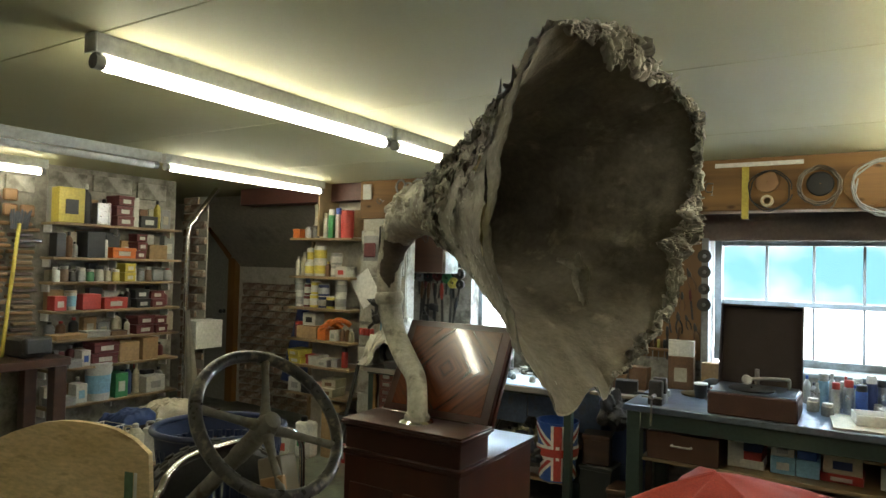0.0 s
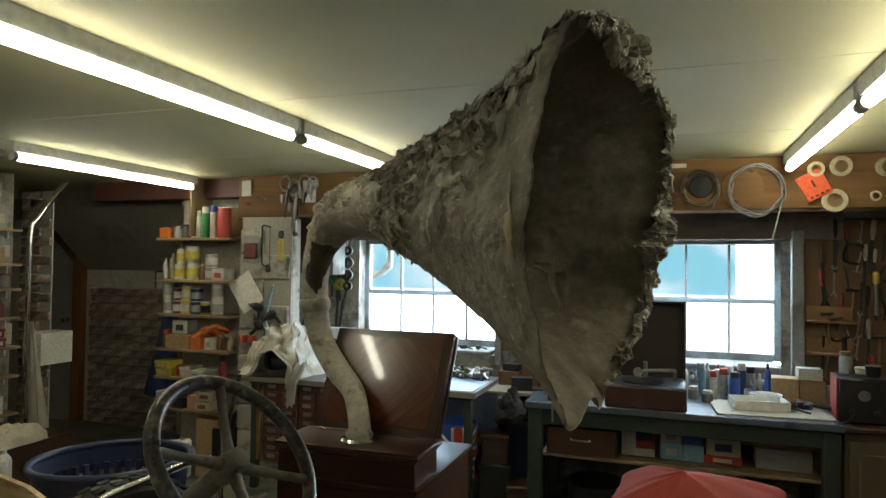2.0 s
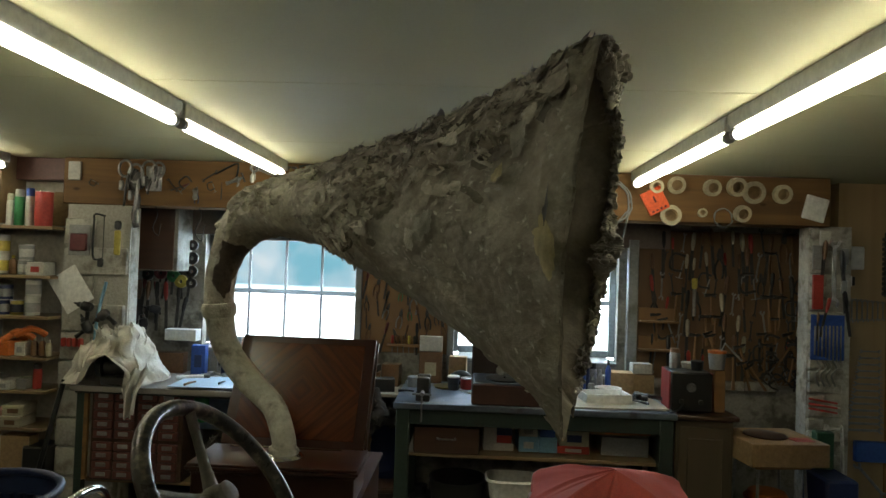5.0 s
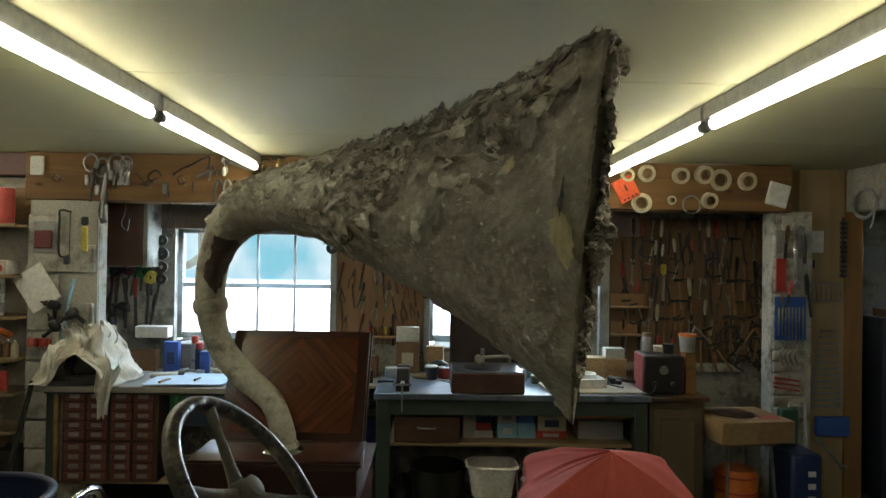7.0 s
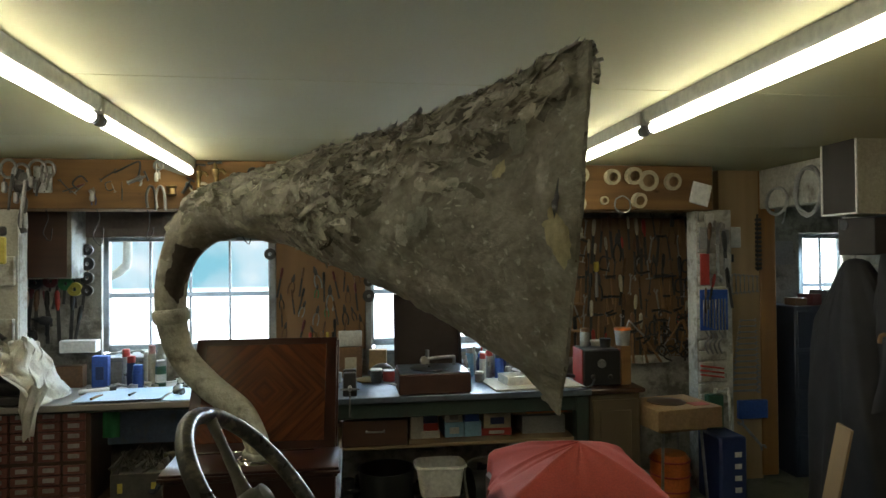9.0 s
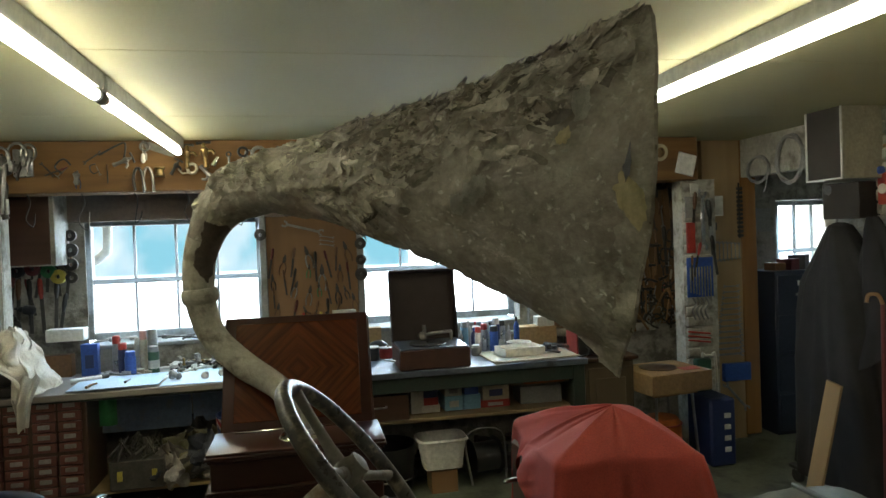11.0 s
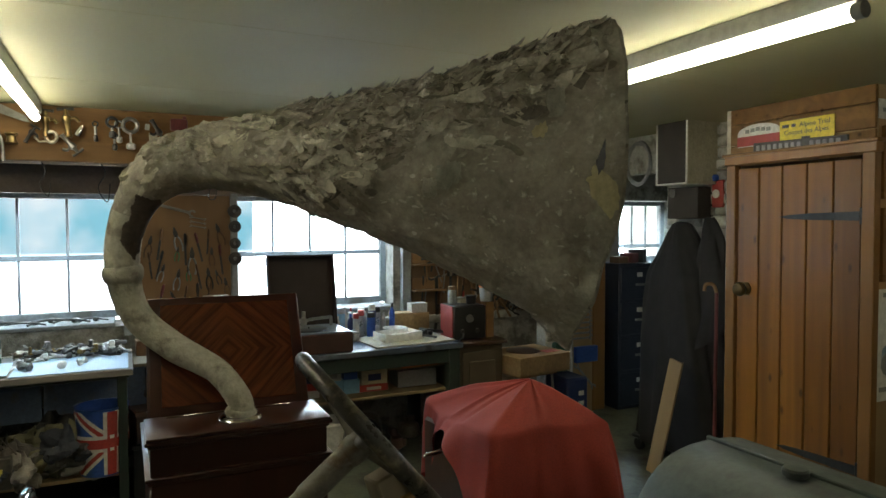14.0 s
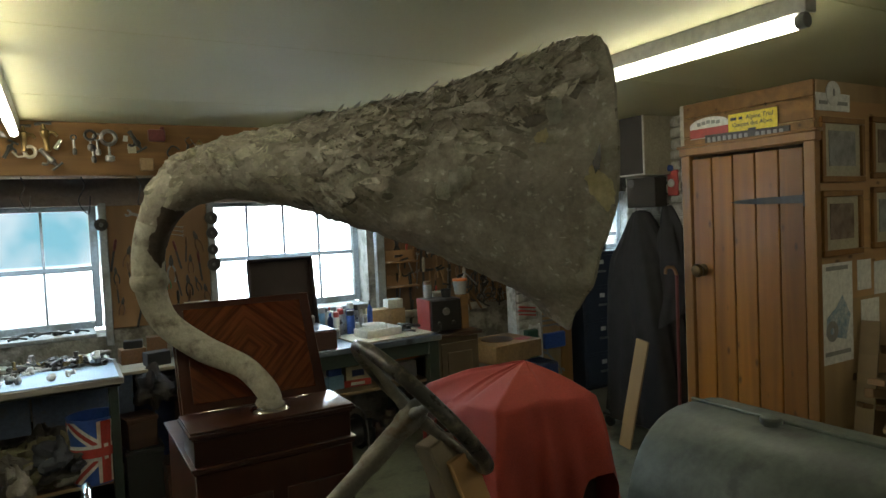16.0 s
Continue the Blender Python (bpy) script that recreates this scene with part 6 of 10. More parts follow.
plathe("dish_body", [(0.07, 0), (0.09, 0.06), (0.094, 0.062), (0.086, 0.06), (0.066, 0.01), (0.01, 0.008)], M["white"], dish)
for x, y, r, h, c1, c2 in ((0.22, 4.96, 0.03, 0.22, "pale blue", "silver"), (0.29, 4.82, 0.024, 0.19, "white", "red"), (0.355, 4.90, 0.028, 0.20, "silver", "red"), (0.42, 4.86, 0.032, 0.185, "blue", "black"),
                           (0.47, 4.98, 0.03, 0.23, "dark blue", "white"), (0.40, 5.03, 0.03, 0.2, "blue", "white"), (0.53, 5.04, 0.03, 0.2, "silver", "black"), (0.33, 5.05, 0.028, 0.17, "white", "white")):
    spray((x, y, BT), r, h, c1, c2, None, "bench bottles")
for x, y, r, h, c1, c2 in ((0.17, 4.84, 0.034, 0.08, "cream", "white"), (0.25, 4.74, 0.034, 0.075, "grey", "white"), (0.19, 5.03, 0.036, 0.1, "silver", "white"), (0.62, 5.06, 0.04, 0.11, "cream", "white")):
    jar((x, y, BT), r, h, c1, c2, "bench bottles", "on the bench")
carton((0.72, 5.0, BT), 0.17, 0.14, 0.15, "card", None, -5, "bench clutter", "at the bench back")
carton((0.885, 5.04, BT), 0.15, 0.1, 0.135, "card", None, 4, "bench clutter", "at the bench back")
carton((0.875, 5.04, BT + 0.138), 0.14, 0.09, 0.075, "white", None, 2, "bench clutter", "on the brown box")
bm = bm_new()
for k in range(7):
    a = k * 0.9
    add_box(bm, (0.08 * math.cos(a) * (k % 3) * 0.5, 0.05 * math.sin(a), 0.02 + 0.008 * (k % 3)), (0.05 + 0.02 * (k % 2), 0.035, 0.03), pose(0, 0, 0, 0, 0, k * 50), 0.006)
add_tube(bm, smooth_path([(-0.09, -0.02, 0.015), (-0.03, 0.03, 0.03), (0.05, -0.02, 0.03), (0.13, 0.03, 0.012)], 4), 0.012, 8)
single("glue_gun", bm, M["black"], "tangled black hand tool lying on the board", "hand tool", (0.80, 4.66, BT + 0.013))

# shelf under the bench
SZ = 0.512
case = thing("tool_chest", "dark wooden tool chest with a metal cup handle", "tool chest", (-0.50, 4.58, SZ))
pbox("drawer_body", (0, 0, 0.085), (0.42, 0.34, 0.17), M["walnut"], case, 0.006)
bm = bm_new()
add_tube(bm, smooth_path([(-0.055, -0.172, 0.10), (-0.05, -0.2, 0.10), (0.05, -0.2, 0.10), (0.055, -0.172, 0.10)], 4), 0.006, 8)
part("handle", bm, M["steel"], case, "bright metal pull")
for x, w, h, c, tag, st in ((-0.22, 0.09, 0.19, "white", None, 0), (-0.13, 0.13, 0.05, "white", None, 0), (-0.13, 0.12, 0.05, "red", None, 0.05), (-0.13, 0.1, 0.07, "dark blue", None, 0.1), (0.03, 0.13, 0.1, "pale blue", "white", 0),
                            (0.03, 0.12, 0.08, "white", "grey", 0.1), (0.16, 0.12, 0.1, "pale blue", None, 0), (0.16, 0.1, 0.05, "blue", None, 0.1), (0.33, 0.21, 0.05, "red", "white", 0), (0.33, 0.19, 0.11, "cream", "dark blue", 0.05),
                            (0.16, 0.1, 0.04, "red", "white", 0.15), (0.66, 0.30, 0.12, "grey", None, 0)):
    carton((x, 4.64, SZ + st), w, 0.2, h, c, tag, rnd.uniform(-3, 3), "boxes under the bench", "under the workbench")
bm = bm_new()
add_box(bm, (0, 0, 0), (0.44, 0.40, 0.016), None, 0.003)
single("side_shelf", bm, M["shelf"], "short upper shelf board under the bench", "shelf", (0.65, 4.72, SZ + 0.145))
carton((0.66, 4.58, SZ + 0.153), 0.29, 0.2, 0.065, "orange", None, 2, "boxes under the bench", "under the workbench", True)
wt = thing("washing_up_bowl", "white rectangular plastic bowl on the floor", "plastic bowl", (-0.07, 4.52, 0.16))
bm = bm_new()
add_sheet(bm, lambda u, v: Vector(((0.13 + 0.03 * v) * math.copysign(abs(math.cos(2 * math.pi * u)) ** 0.4, math.cos(2 * math.pi * u)), (0.10 + 0.02 * v) * math.copysign(abs(math.sin(2 * math.pi * u)) ** 0.4, math.sin(2 * math.pi * u)), 0.20 * v)), 48, 6)
part("bowl_side", bm, M["white"], wt)
bm = bm_new()
add_sheet(bm, lambda u, v: Vector(((0.16 + 0.014 * v) * math.copysign(abs(math.cos(2 * math.pi * u)) ** 0.4, math.cos(2 * math.pi * u)), (0.12 + 0.014 * v) * math.copysign(abs(math.sin(2 * math.pi * u)) ** 0.4, math.sin(2 * math.pi * u)), 0.2 - 0.012 * v)), 48, 1)
part("bowl_rim", bm, M["white"], wt)
bm = bm_new()
add_box(bm, (0, 0, 0.0), (0.24, 0.18, 0.006))
part("bowl_bottom", bm, M["white"], wt)
pbox_t = thing("wooden_block", "low wooden block under the plastic bowl", "block", (-0.07, 4.52, 0))
pbox("block_body", (0, 0, 0.075), (0.18, 0.18, 0.15), M["board"], pbox_t)
bk = thing("steel_bucket", "dark round bin under the workbench", "bin", (-0.42, 4.62, 0))
plathe("bin_body", [(0.16, 0), (0.19, 0.3), (0.195, 0.31), (0.185, 0.31), (0.155, 0.02), (0.01, 0.02)], M["black"], bk)
bm = bm_new()
add_tube(bm, [(0.19 * math.cos(a), 0.19 * math.sin(a), 0.1) for a in [2 * math.pi * k / 32 for k in range(32)]], 0.006, 6, False, True)
part("hoop", bm, M["steel"], bk)
reel = thing("cable_reel", "black cable drum on a tubular stand", "cable reel", (0.24, 4.60, 0), 10)
plathe("drum", [(0.13, -0.1), (0.13, -0.095), (0.1, -0.09), (0.1, 0.09), (0.13, 0.095), (0.13, 0.1)], M["black"], reel, m=Matrix.Translation((0, 0, 0.16)) @ pose(0, 0, 0, 0, 90, 0))
bm = bm_new()
add_tube(bm, smooth_path([(-0.13, -0.1, 0.01), (-0.13, -0.02, 0.32), (0.13, -0.02, 0.32), (0.13, -0.1, 0.01)], 5), 0.008, 8)
part("stand", bm, M["steel"], reel)

# cupboard, power unit and stool by the bench end
cup = thing("cupboard", "old brown painted wooden cupboard beside the bench", "cupboard", (1.12, 4.72, 0))
pbox("cupboard_body", (0, 0, 0.395), (0.36, 0.60, 0.79), M["old_brown"], cup, 0.005)
pbox("cupboard_top", (0, 0, 0.81), (0.42, 0.66, 0.03), M["walnut"], cup, 0.006)
pbox("door", (0, -0.306, 0.40), (0.32, 0.012, 0.70), M["old_brown"], cup, 0.003)
pbox("door_panel", (0, -0.316, 0.41), (0.22, 0.01, 0.54), M["old_brown"], cup, 0.006)
pw = thing("power_supply", "black battery charger with red side panels", "battery charger", (1.06, 4.60, 0.826), -4)
pbox("case", (0, 0, 0.13), (0.252, 0.24, 0.25), M["black"], pw, 0.008)
for x in (-0.131, 0.131):
    pbox("side_panel", (x, 0, 0.13), (0.009, 0.235, 0.245), paint("charger_red", (0.22, 0.026, 0.02), 0.45), pw, 0.003, "red painted side panel")
pbox("front_panel", (0.005, -0.123, 0.13), (0.25, 0.008, 0.235), M["black"], pw, 0.003)
for x, z, r in ((-0.06, 0.07, 0.016), (0.06, 0.07, 0.016), (0.0, 0.16, 0.03)):
    bm = bm_new()
    add_lathe(bm, [(r, 0), (r * 0.9, 0.018), (r * 0.3, 0.02)], 18, Matrix.Translation((x, -0.127, z)) @ pose(0, 0, 0, 90, 0, 0))
    part("dial", bm, M["dark_steel"] if r < 0.02 else M["steel"], pw)
bm = bm_new()
add_tube(bm, smooth_path([(-0.05, -0.13, 0.06), (-0.09, -0.2, 0.03), (-0.15, -0.22, 0.016), (-0.16, -0.1, 0.012)], 5), 0.006, 8)
part("lead", bm, M["black"], pw)
pb = thing("wooden_block", "upright orange pine block beside the charger", "block", (1.245, 4.55, 0.826))
pbox("block_body", (0, 0, 0.135), (0.07, 0.08, 0.27), M["beam"], pb)
jar((1.0, 4.66, 1.082), 0.035, 0.13, "grey", "brown", "", "on the charger")
tub((1.1, 4.68, 1.082), 0.05, 0.035, "cream", "cream", None, "on the charger")
tub((1.12, 4.58, 1.082), 0.04, 0.06, "black", "black", None, "on the charger")
pot = thing("plastic_beaker", "clear plastic pot with orange lid holding pliers", "pot", (1.24, 4.56, 1.097))
plathe("beaker", [(0.045, 0), (0.055, 0.11), (0.05, 0.11), (0.04, 0.005)], pm("grey"), pot)
plathe("rim_band", [(0.058, 0.105), (0.058, 0.122), (0.05, 0.122)], pm("orange"), pot)
bm = bm_new()
add_tube(bm, [(0.0, 0, 0.06), (0.05, 0.0, 0.17), (0.16, 0.0, 0.06)], 0.007, 8)
part("pliers_in_pot", bm, M["steel"], pot, "bright pliers sticking out")
st = thing("stool", "low stool frame with thin metal legs", "stool", (1.56, 4.50, 0), 8)
pbox("stool_seat", (0, 0, 0.545), (0.36, 0.32, 0.03), M["board"], st)
for x in (-0.15, 0.15):
    for y in (-0.13, 0.13):
        pcyl("stool_leg", (x, y, 0.53), (x * 1.2, y * 1.2, 0), 0.010, M["steel"], st, 8)
cb = thing("record_box", "shallow brown cardboard box holding a disc", "cardboard box", (1.56, 4.48, 0.561), 8)
pbox("box_body", (0, 0, 0.07), (0.50, 0.42, 0.14), M["card"], cb, 0.004)
plathe("dark_disc", [(0.13, 0.141), (0.13, 0.146), (0.01, 0.147)], M["walnut"], cb, (-0.03, 0.02, 0), 32)
pbox("red_print", (0.14, -0.1, 0.1415), (0.13, 0.09, 0.002), pm("red"), cb, 0)
ob2 = thing("orange_container", "orange plastic drum under the stool", "drum", (1.56, 4.52, 0))
plathe("drum_body", [(0.10, 0.0), (0.13, 0.02), (0.135, 0.3), (0.11, 0.34), (0.05, 0.345)], pm("orange"), ob2)
bm = bm_new()
for z in (0.1, 0.2, 0.3):
    add_tube(bm, [(0.136 * math.cos(a), 0.136 * math.sin(a), z) for a in [2 * math.pi * k / 28 for k in range(28)]], 0.006, 6, False, True)
part("drum_ribs", bm, pm("red"), ob2)
tc = thing("tool_case", "dark blue upright tool case on the floor", "tool case", (1.93, 4.48, 0))
pbox("case_body", (0, 0, 0.24), (0.20, 0.30, 0.48), pm("dark blue"), tc, 0.015)
for z in (0.12, 0.2, 0.28, 0.36):
    pbox("white_mark", (0.03, -0.152, z), (0.05, 0.004, 0.035), M["white"], tc, 0.001)

# ---------------------------------------------------------------- on and under the left-hand bench
M["drawer_paint"] = surface("dull_maroon_paint", (0.15, 0.052, 0.04), (0.11, 0.038, 0.03), 0.5, big=6, fine=60, bump=0.08, vary=0.1)
dr = thing("drawer_cabinet", "maroon cabinet of small drawers with label holders", "drawer cabinet", (-2.56, 4.66, 0.212))
pbox("carcass", (0, 0.02, 0.292), (0.62, 0.36, 0.584), M["walnut"], dr, 0.004)
for i in range(4):
    for j in range(9):
        x = -0.222 + i * 0.143 + (0.012 if i > 1 else 0)
        z = 0.555 - j * 0.062 - (0.018 if j > 4 else 0)
        d = pbox("drawer", (x, -0.168, z), (0.128, 0.02, 0.055), M["drawer_paint"], dr, 0.003)
        bm = bm_new()
        add_box(bm, (x, -0.182, z + 0.004), (0.066, 0.008, 0.026), None, 0.002)
        part("label_holder", bm, M["steel"] if (i * 7 + j * 5) % 4 else pm("grey"), d)
pbox("upright_post", (-0.345, -0.16, 0.31), (0.03, 0.03, 0.62), M["beam"], dr)

rag = thing("white_rag", "crumpled off-white rag draped over a grinder", "rag", (-2.72, 4.62, BT))


def rag_pt(u, v):
    """Cloth thrown over the grinder: u along the bench, v from back to front, gathered into sharp folds."""
    x, y = -0.31 + 0.56 * u, 0.20 - 0.42 * v
    w = max(0.0, 1 - max(0.0, abs(x + 0.055) - 0.13) / (0.17 if x < -0.055 else 0.19))
    d = max(0.0, 1 - max(0.0, abs(y - 0.02) - 0.10) / 0.16)
    hump = (w * w * (3 - 2 * w)) ** 0.8 * (d * d * (3 - 2 * d))
    p = Vector((x, y, 0.30 * hump))
    k1 = 0.5 - abs(noise.noise(Vector((x * 7 + 5 * y, y * 4 - 2 * x, 2.3))))
    k2 = 0.5 - abs(noise.noise(Vector((x * 15 - 6 * y, y * 9 + 6 * x, 7.1))))
    k3 = 0.5 - abs(noise.noise(Vector((x * 33, y * 25 + 8 * x, 3.7))))
    grow = 0.35 + 0.65 * hump
    p.z += (0.15 * k1 + 0.12 * k2 + 0.05 * k3) * grow - 0.045
    p += Vector((noise.noise(p * 8), -abs(noise.noise(p * 8 + Vector((5, 0, 0)))), 0)) * 0.06
    p.y -= 0.05 * (k1 + k2) * hump
    arch = max(0.0, 1 - (abs(x + 0.03) / 0.16) ** 2) ** 0.5
    front = max(0.0, v - 0.55) / 0.45
    p.z = max(p.z * (1 - 0.55 * front * (1 - arch)), 0.215 * arch * min(1, 2 * front), 0.006 + 0.012 * (k2 + 0.5))
    return p


bm = bm_new()
add_sheet(bm, rag_pt, 150, 100)
part("draped_rag", bm, M["white_cloth"], rag)
bm = bm_new()


def tail_pt(u, v):
    x = 0.09 + 0.16 * u * (1 - 0.62 * v) + 0.05 * v
    y = -0.17 - 0.09 * min(1, 2.2 * v) + 0.02 * math.sin(11 * u + 2 * v) * (0.35 + v)
    return Vector((x, y, 0.12 - 0.27 * v - 0.03 * math.sin(math.pi * u) * v + 0.012 * math.sin(17 * u)))


add_sheet(bm, tail_pt, 28, 22, 0.003)
part("rag_tail", bm, M["white_cloth"], rag, "hanging corner of the rag")
gr = thing("bench_grinder", "dark bench grinder half hidden under the rag", "bench grinder", (-2.72, 4.50, BT))
pbox("grinder_base", (0, 0.03, 0.03), (0.18, 0.12, 0.06), M["dark_steel"], gr, 0.01)
pcyl("motor", (-0.07, 0.03, 0.12), (0.07, 0.03, 0.12), 0.06, M["dark_steel"], gr, 24)
for s in (-1, 1):
    pcyl("wheel_guard", (s * 0.08, 0.02, 0.12), (s * 0.115, 0.02, 0.12), 0.075, M["black"], gr, 24)
bm = bm_new()
add_box(bm, (0, 0, 0.004), (0.42, 0.30, 0.008), pose(0, 0, 0, 0, 0, -8), 0.002)
single("sheet_of_glass", bm, M["paper"], "pale sheet lying on the bench", "sheet", (-2.05, 4.68, BT))
tcb = thing("torch", "silver and white torch tube lying on the bench", "torch", (-2.32, 4.78, BT), 22)
pcyl("torch_tube", (-0.1, 0, 0.02), (0.08, 0, 0.02), 0.018, M["white"], tcb, 14)
pcyl("torch_head", (0.08, 0, 0.022), (0.12, 0, 0.022), 0.022, M["dark_steel"], tcb, 14)
for x, y, r, h, c1, c2 in ((-2.215, 5.05, 0.028, 0.26, "silver", "red"), (-2.165, 5.0, 0.03, 0.215, "dark blue", "red"), (-2.10, 4.93, 0.036, 0.165, "blue", "blue"), (-2.045, 5.06, 0.026, 0.28, "cream", "pink"),
                           (-1.955, 4.94, 0.036, 0.19, "dark green", "grey"), (-1.985, 5.07, 0.034, 0.29, "grey", "grey"), (-2.09, 5.09, 0.024, 0.23, "white", "white")):
    spray((x, y, BT), r, h, c1, c2, "white" if c1 == "dark green" else None, "bench bottles")
carton((-2.385, 5.06, BT), 0.105, 0.07, 0.215, "blue", "dark blue", 4, "bench clutter", "on the workbench")
carton((-2.62, 5.08, BT), 0.24, 0.08, 0.15, "brown", None, 0, "bench clutter", "at the bench back")
carton((-2.86, 5.06, BT), 0.18, 0.08, 0.19, "black", None, 4, "bench clutter", "at the bench back")
for k in range(9):
    x, y = -1.45 + 0.06 * (k % 5) * (1 if k % 2 else -0.6), 5.0 + 0.03 * (k % 3)
    bm = bm_new()
    L = 0.08 + 0.03 * (k % 4)
    add_tube(bm, smooth_path([(-L, 0, 0.012), (-L * 0.3, 0.02, 0.03), (L * 0.3, -0.02, 0.03), (L, 0.01, 0.012)], 3), [0.01 + 0.003 * (k % 3)] * 10, 8)
    add_box(bm, (L * 0.5, 0, 0.022), (0.05, 0.04, 0.036), pose(0, 0, 0, 0, 0, k * 40), 0.008)
    single("metal_offcut", bm, M["steel" if k % 2 else "dark_steel"], "odd metal offcut lying in the bench clutter", "metal part", (x, y, BT + 0.016 * (k // 3)), k * 37, "metal offcuts")
for x, y in ((-1.58, 4.62), (-1.50, 4.66), (-1.78, 4.66), (-1.73, 4.63)):
    bm = bm_new()
    add_lathe(bm, [(0.016, 0), (0.026, 0.012), (0.014, 0.03), (0.02, 0.05), (0.008, 0.058)], 12, pose(0, 0, 0.02, 70, 0, x * 900))
    single("door_knob_part", bm, M["paper"] if x > -1.7 else M["steel"], "small white turned fitting on the bench", "fitting", (x, y, BT), 0, "small fittings")
bm = bm_new()
add_box(bm, (0, 0, 0), (0.56, 0.018, 0.30), None, 0.003)
ob = single("blue_board", bm, M["blue_paint"], "blue painted board closing the bench below its top", "board", (-1.98, 4.80, 0.65), 0, "blue boards")
copy_thing(ob, pose(-1.41, 4.80, 0.65))
gb = thing("green_cloth", "green cloth hanging under the bench edge", "cloth", (-2.13, 4.50, 0.68))
bm = bm_new()
add_sheet(bm, lambda u, v: Vector((0.1 * (u - 0.5), 0.008 * math.sin(9 * u), 0.10 - 0.16 * v)), 12, 6, 0.003)
part("hanging_cloth", bm, pm("green"), gb)
crate = thing("grey_crate", "grey metal box heaped with sticks and offcuts", "metal box", (-1.98, 4.62, 0.212))
pbox("crate_body", (0, 0, 0.09), (0.32, 0.24, 0.18), M["grimy_offcut"], crate, 0.006)
for x in (-0.1, 0.1):
    pbox("yellow_mark", (x, -0.122, 0.09), (0.03, 0.003, 0.06), pm("yellow"), crate, 0)
bm = bm_new()
for k in range(60):
    a, b = rnd.uniform(-0.14, 0.14), rnd.uniform(-0.1, 0.1)
    add_tube(bm, [(a - rnd.uniform(-0.09, 0.09), b - rnd.uniform(-0.07, 0.07), 0.17 + rnd.uniform(0, 0.05)), (a, b, 0.2 + rnd.uniform(0, 0.11))], rnd.uniform(0.004, 0.009), 5)
tagged(part("offcut", bm, M["grimy_offcut"], crate, "heap of thin offcuts"), kind="stuff")


def rag_heap(at, n, spread, cols, seed, label):
    r = random.Random(seed)
    for k in range(n):
        c = r.choice(cols)
        ph = [r.uniform(0, 6.28) for _ in range(4)]
        sx, sy, sz = r.uniform(0.08, 0.15), r.uniform(0.07, 0.11), r.uniform(0.05, 0.1)

        def fn(u, v):
            a, b = 2 * math.pi * u, math.pi * v
            p = Vector((sx * math.sin(b) * math.cos(a), sy * math.sin(b) * math.sin(a), sz * math.cos(b)))
            q = 1 + 0.28 * math.sin(3 * a + ph[0] + 2 * b) + 0.2 * math.sin(5 * b + ph[1] + a) + 0.30 * noise.noise(p * 22 + Vector((ph[2], ph[3], 0))) + 0.35 * (0.4 - abs(noise.noise(p * 38 + Vector((ph[3], 0, ph[2])))))
            return p * q

        bm = bm_new()
        add_sheet(bm, fn, 44, 24)
        x, y = r.uniform(-spread[0], spread[0]), r.uniform(-spread[1], spread[1])
        single("rag", bm, surface(f"rag_{seed}_{k}", c, tuple(0.6 * q for q in c), 0.95, big=9, fine=120, bump=0.3), label, "rag",
               (at[0] + x, at[1] + y, at[2] + sz * 0.8 + spread[2] * r.random() * (1 - abs(x) / spread[0])), r.uniform(0, 360), "rag heap")


rag_heap((-1.62, 4.72, 0.212), 26, (0.30, 0.16, 0.26), [(0.07, 0.065, 0.06), (0.15, 0.135, 0.12), (0.26, 0.235, 0.20), (0.22, 0.035, 0.035), (0.36, 0.33, 0.29), (0.06, 0.065, 0.08), (0.22, 0.20, 0.12)], 5, "crumpled dirty rag in a heap under the bench")


def flag_bin(at, r0, r1, h, turn):
    b = thing("waste_bin", "round tin bin printed with a red, white and blue flag", "bin", at, turn)
    plathe("bin_body", [(r0, 0), (r1, h - 0.01), (r1 + 0.004, h), (r1 - 0.004, h), (r0 - 0.004, 0.01), (0.01, 0.008)], pm("blue"), b, seg=40)

    def strip(p0, p1, w, mat, off, name):
        bm = bm_new()
        d = Vector((p1[0] - p0[0], p1[1] - p0[1]))
        L = d.length
        nrm = Vector((-d.y, d.x)) / L
        n = 44
        rows = []
        for k in range(n + 1):
            row = []
            for s in (-0.5, 0.5):
                q = Vector(p0) + d * (k / n) + nrm * s * w
                z = min(max(q.y, 0.012), h - 0.014)
                rr = r0 + (r1 - r0) * z / h + off
                a = q.x / r1
                row.append(bm.verts.new((rr * math.sin(a), -rr * math.cos(a), z)))
            rows.append(row)
        for a, c in zip(rows, rows[1:]):
            bm.faces.new((a[0], a[1], c[1], c[0]))
        part(name, bm, mat, b)

    for f in (0.0, math.pi * r1):
        W = math.pi * r1 / 2 * 0.98
        for sx in (-1, 1):
            strip((f - W * sx, 0.01), (f + W * sx, h - 0.012), 0.062, M["white"], 0.002, "white_diagonal")
            strip((f - W * sx, 0.01), (f + W * sx, h - 0.012), 0.024, pm("red"), 0.0045, "red_diagonal")
        strip((f, 0.01), (f, h - 0.012), 0.095, M["white"], 0.007, "white_upright")
        strip((f - W, h / 2), (f + W, h / 2), 0.095, M["white"], 0.0085, "white_bar")
        strip((f, 0.01), (f, h - 0.012), 0.055, pm("red"), 0.0105, "red_upright")
        strip((f - W, h / 2), (f + W, h / 2), 0.055, pm("red"), 0.012, "red_bar")
    return b


flag_bin((-1.372, 4.60, 0.212), 0.122, 0.145, 0.40, 22)

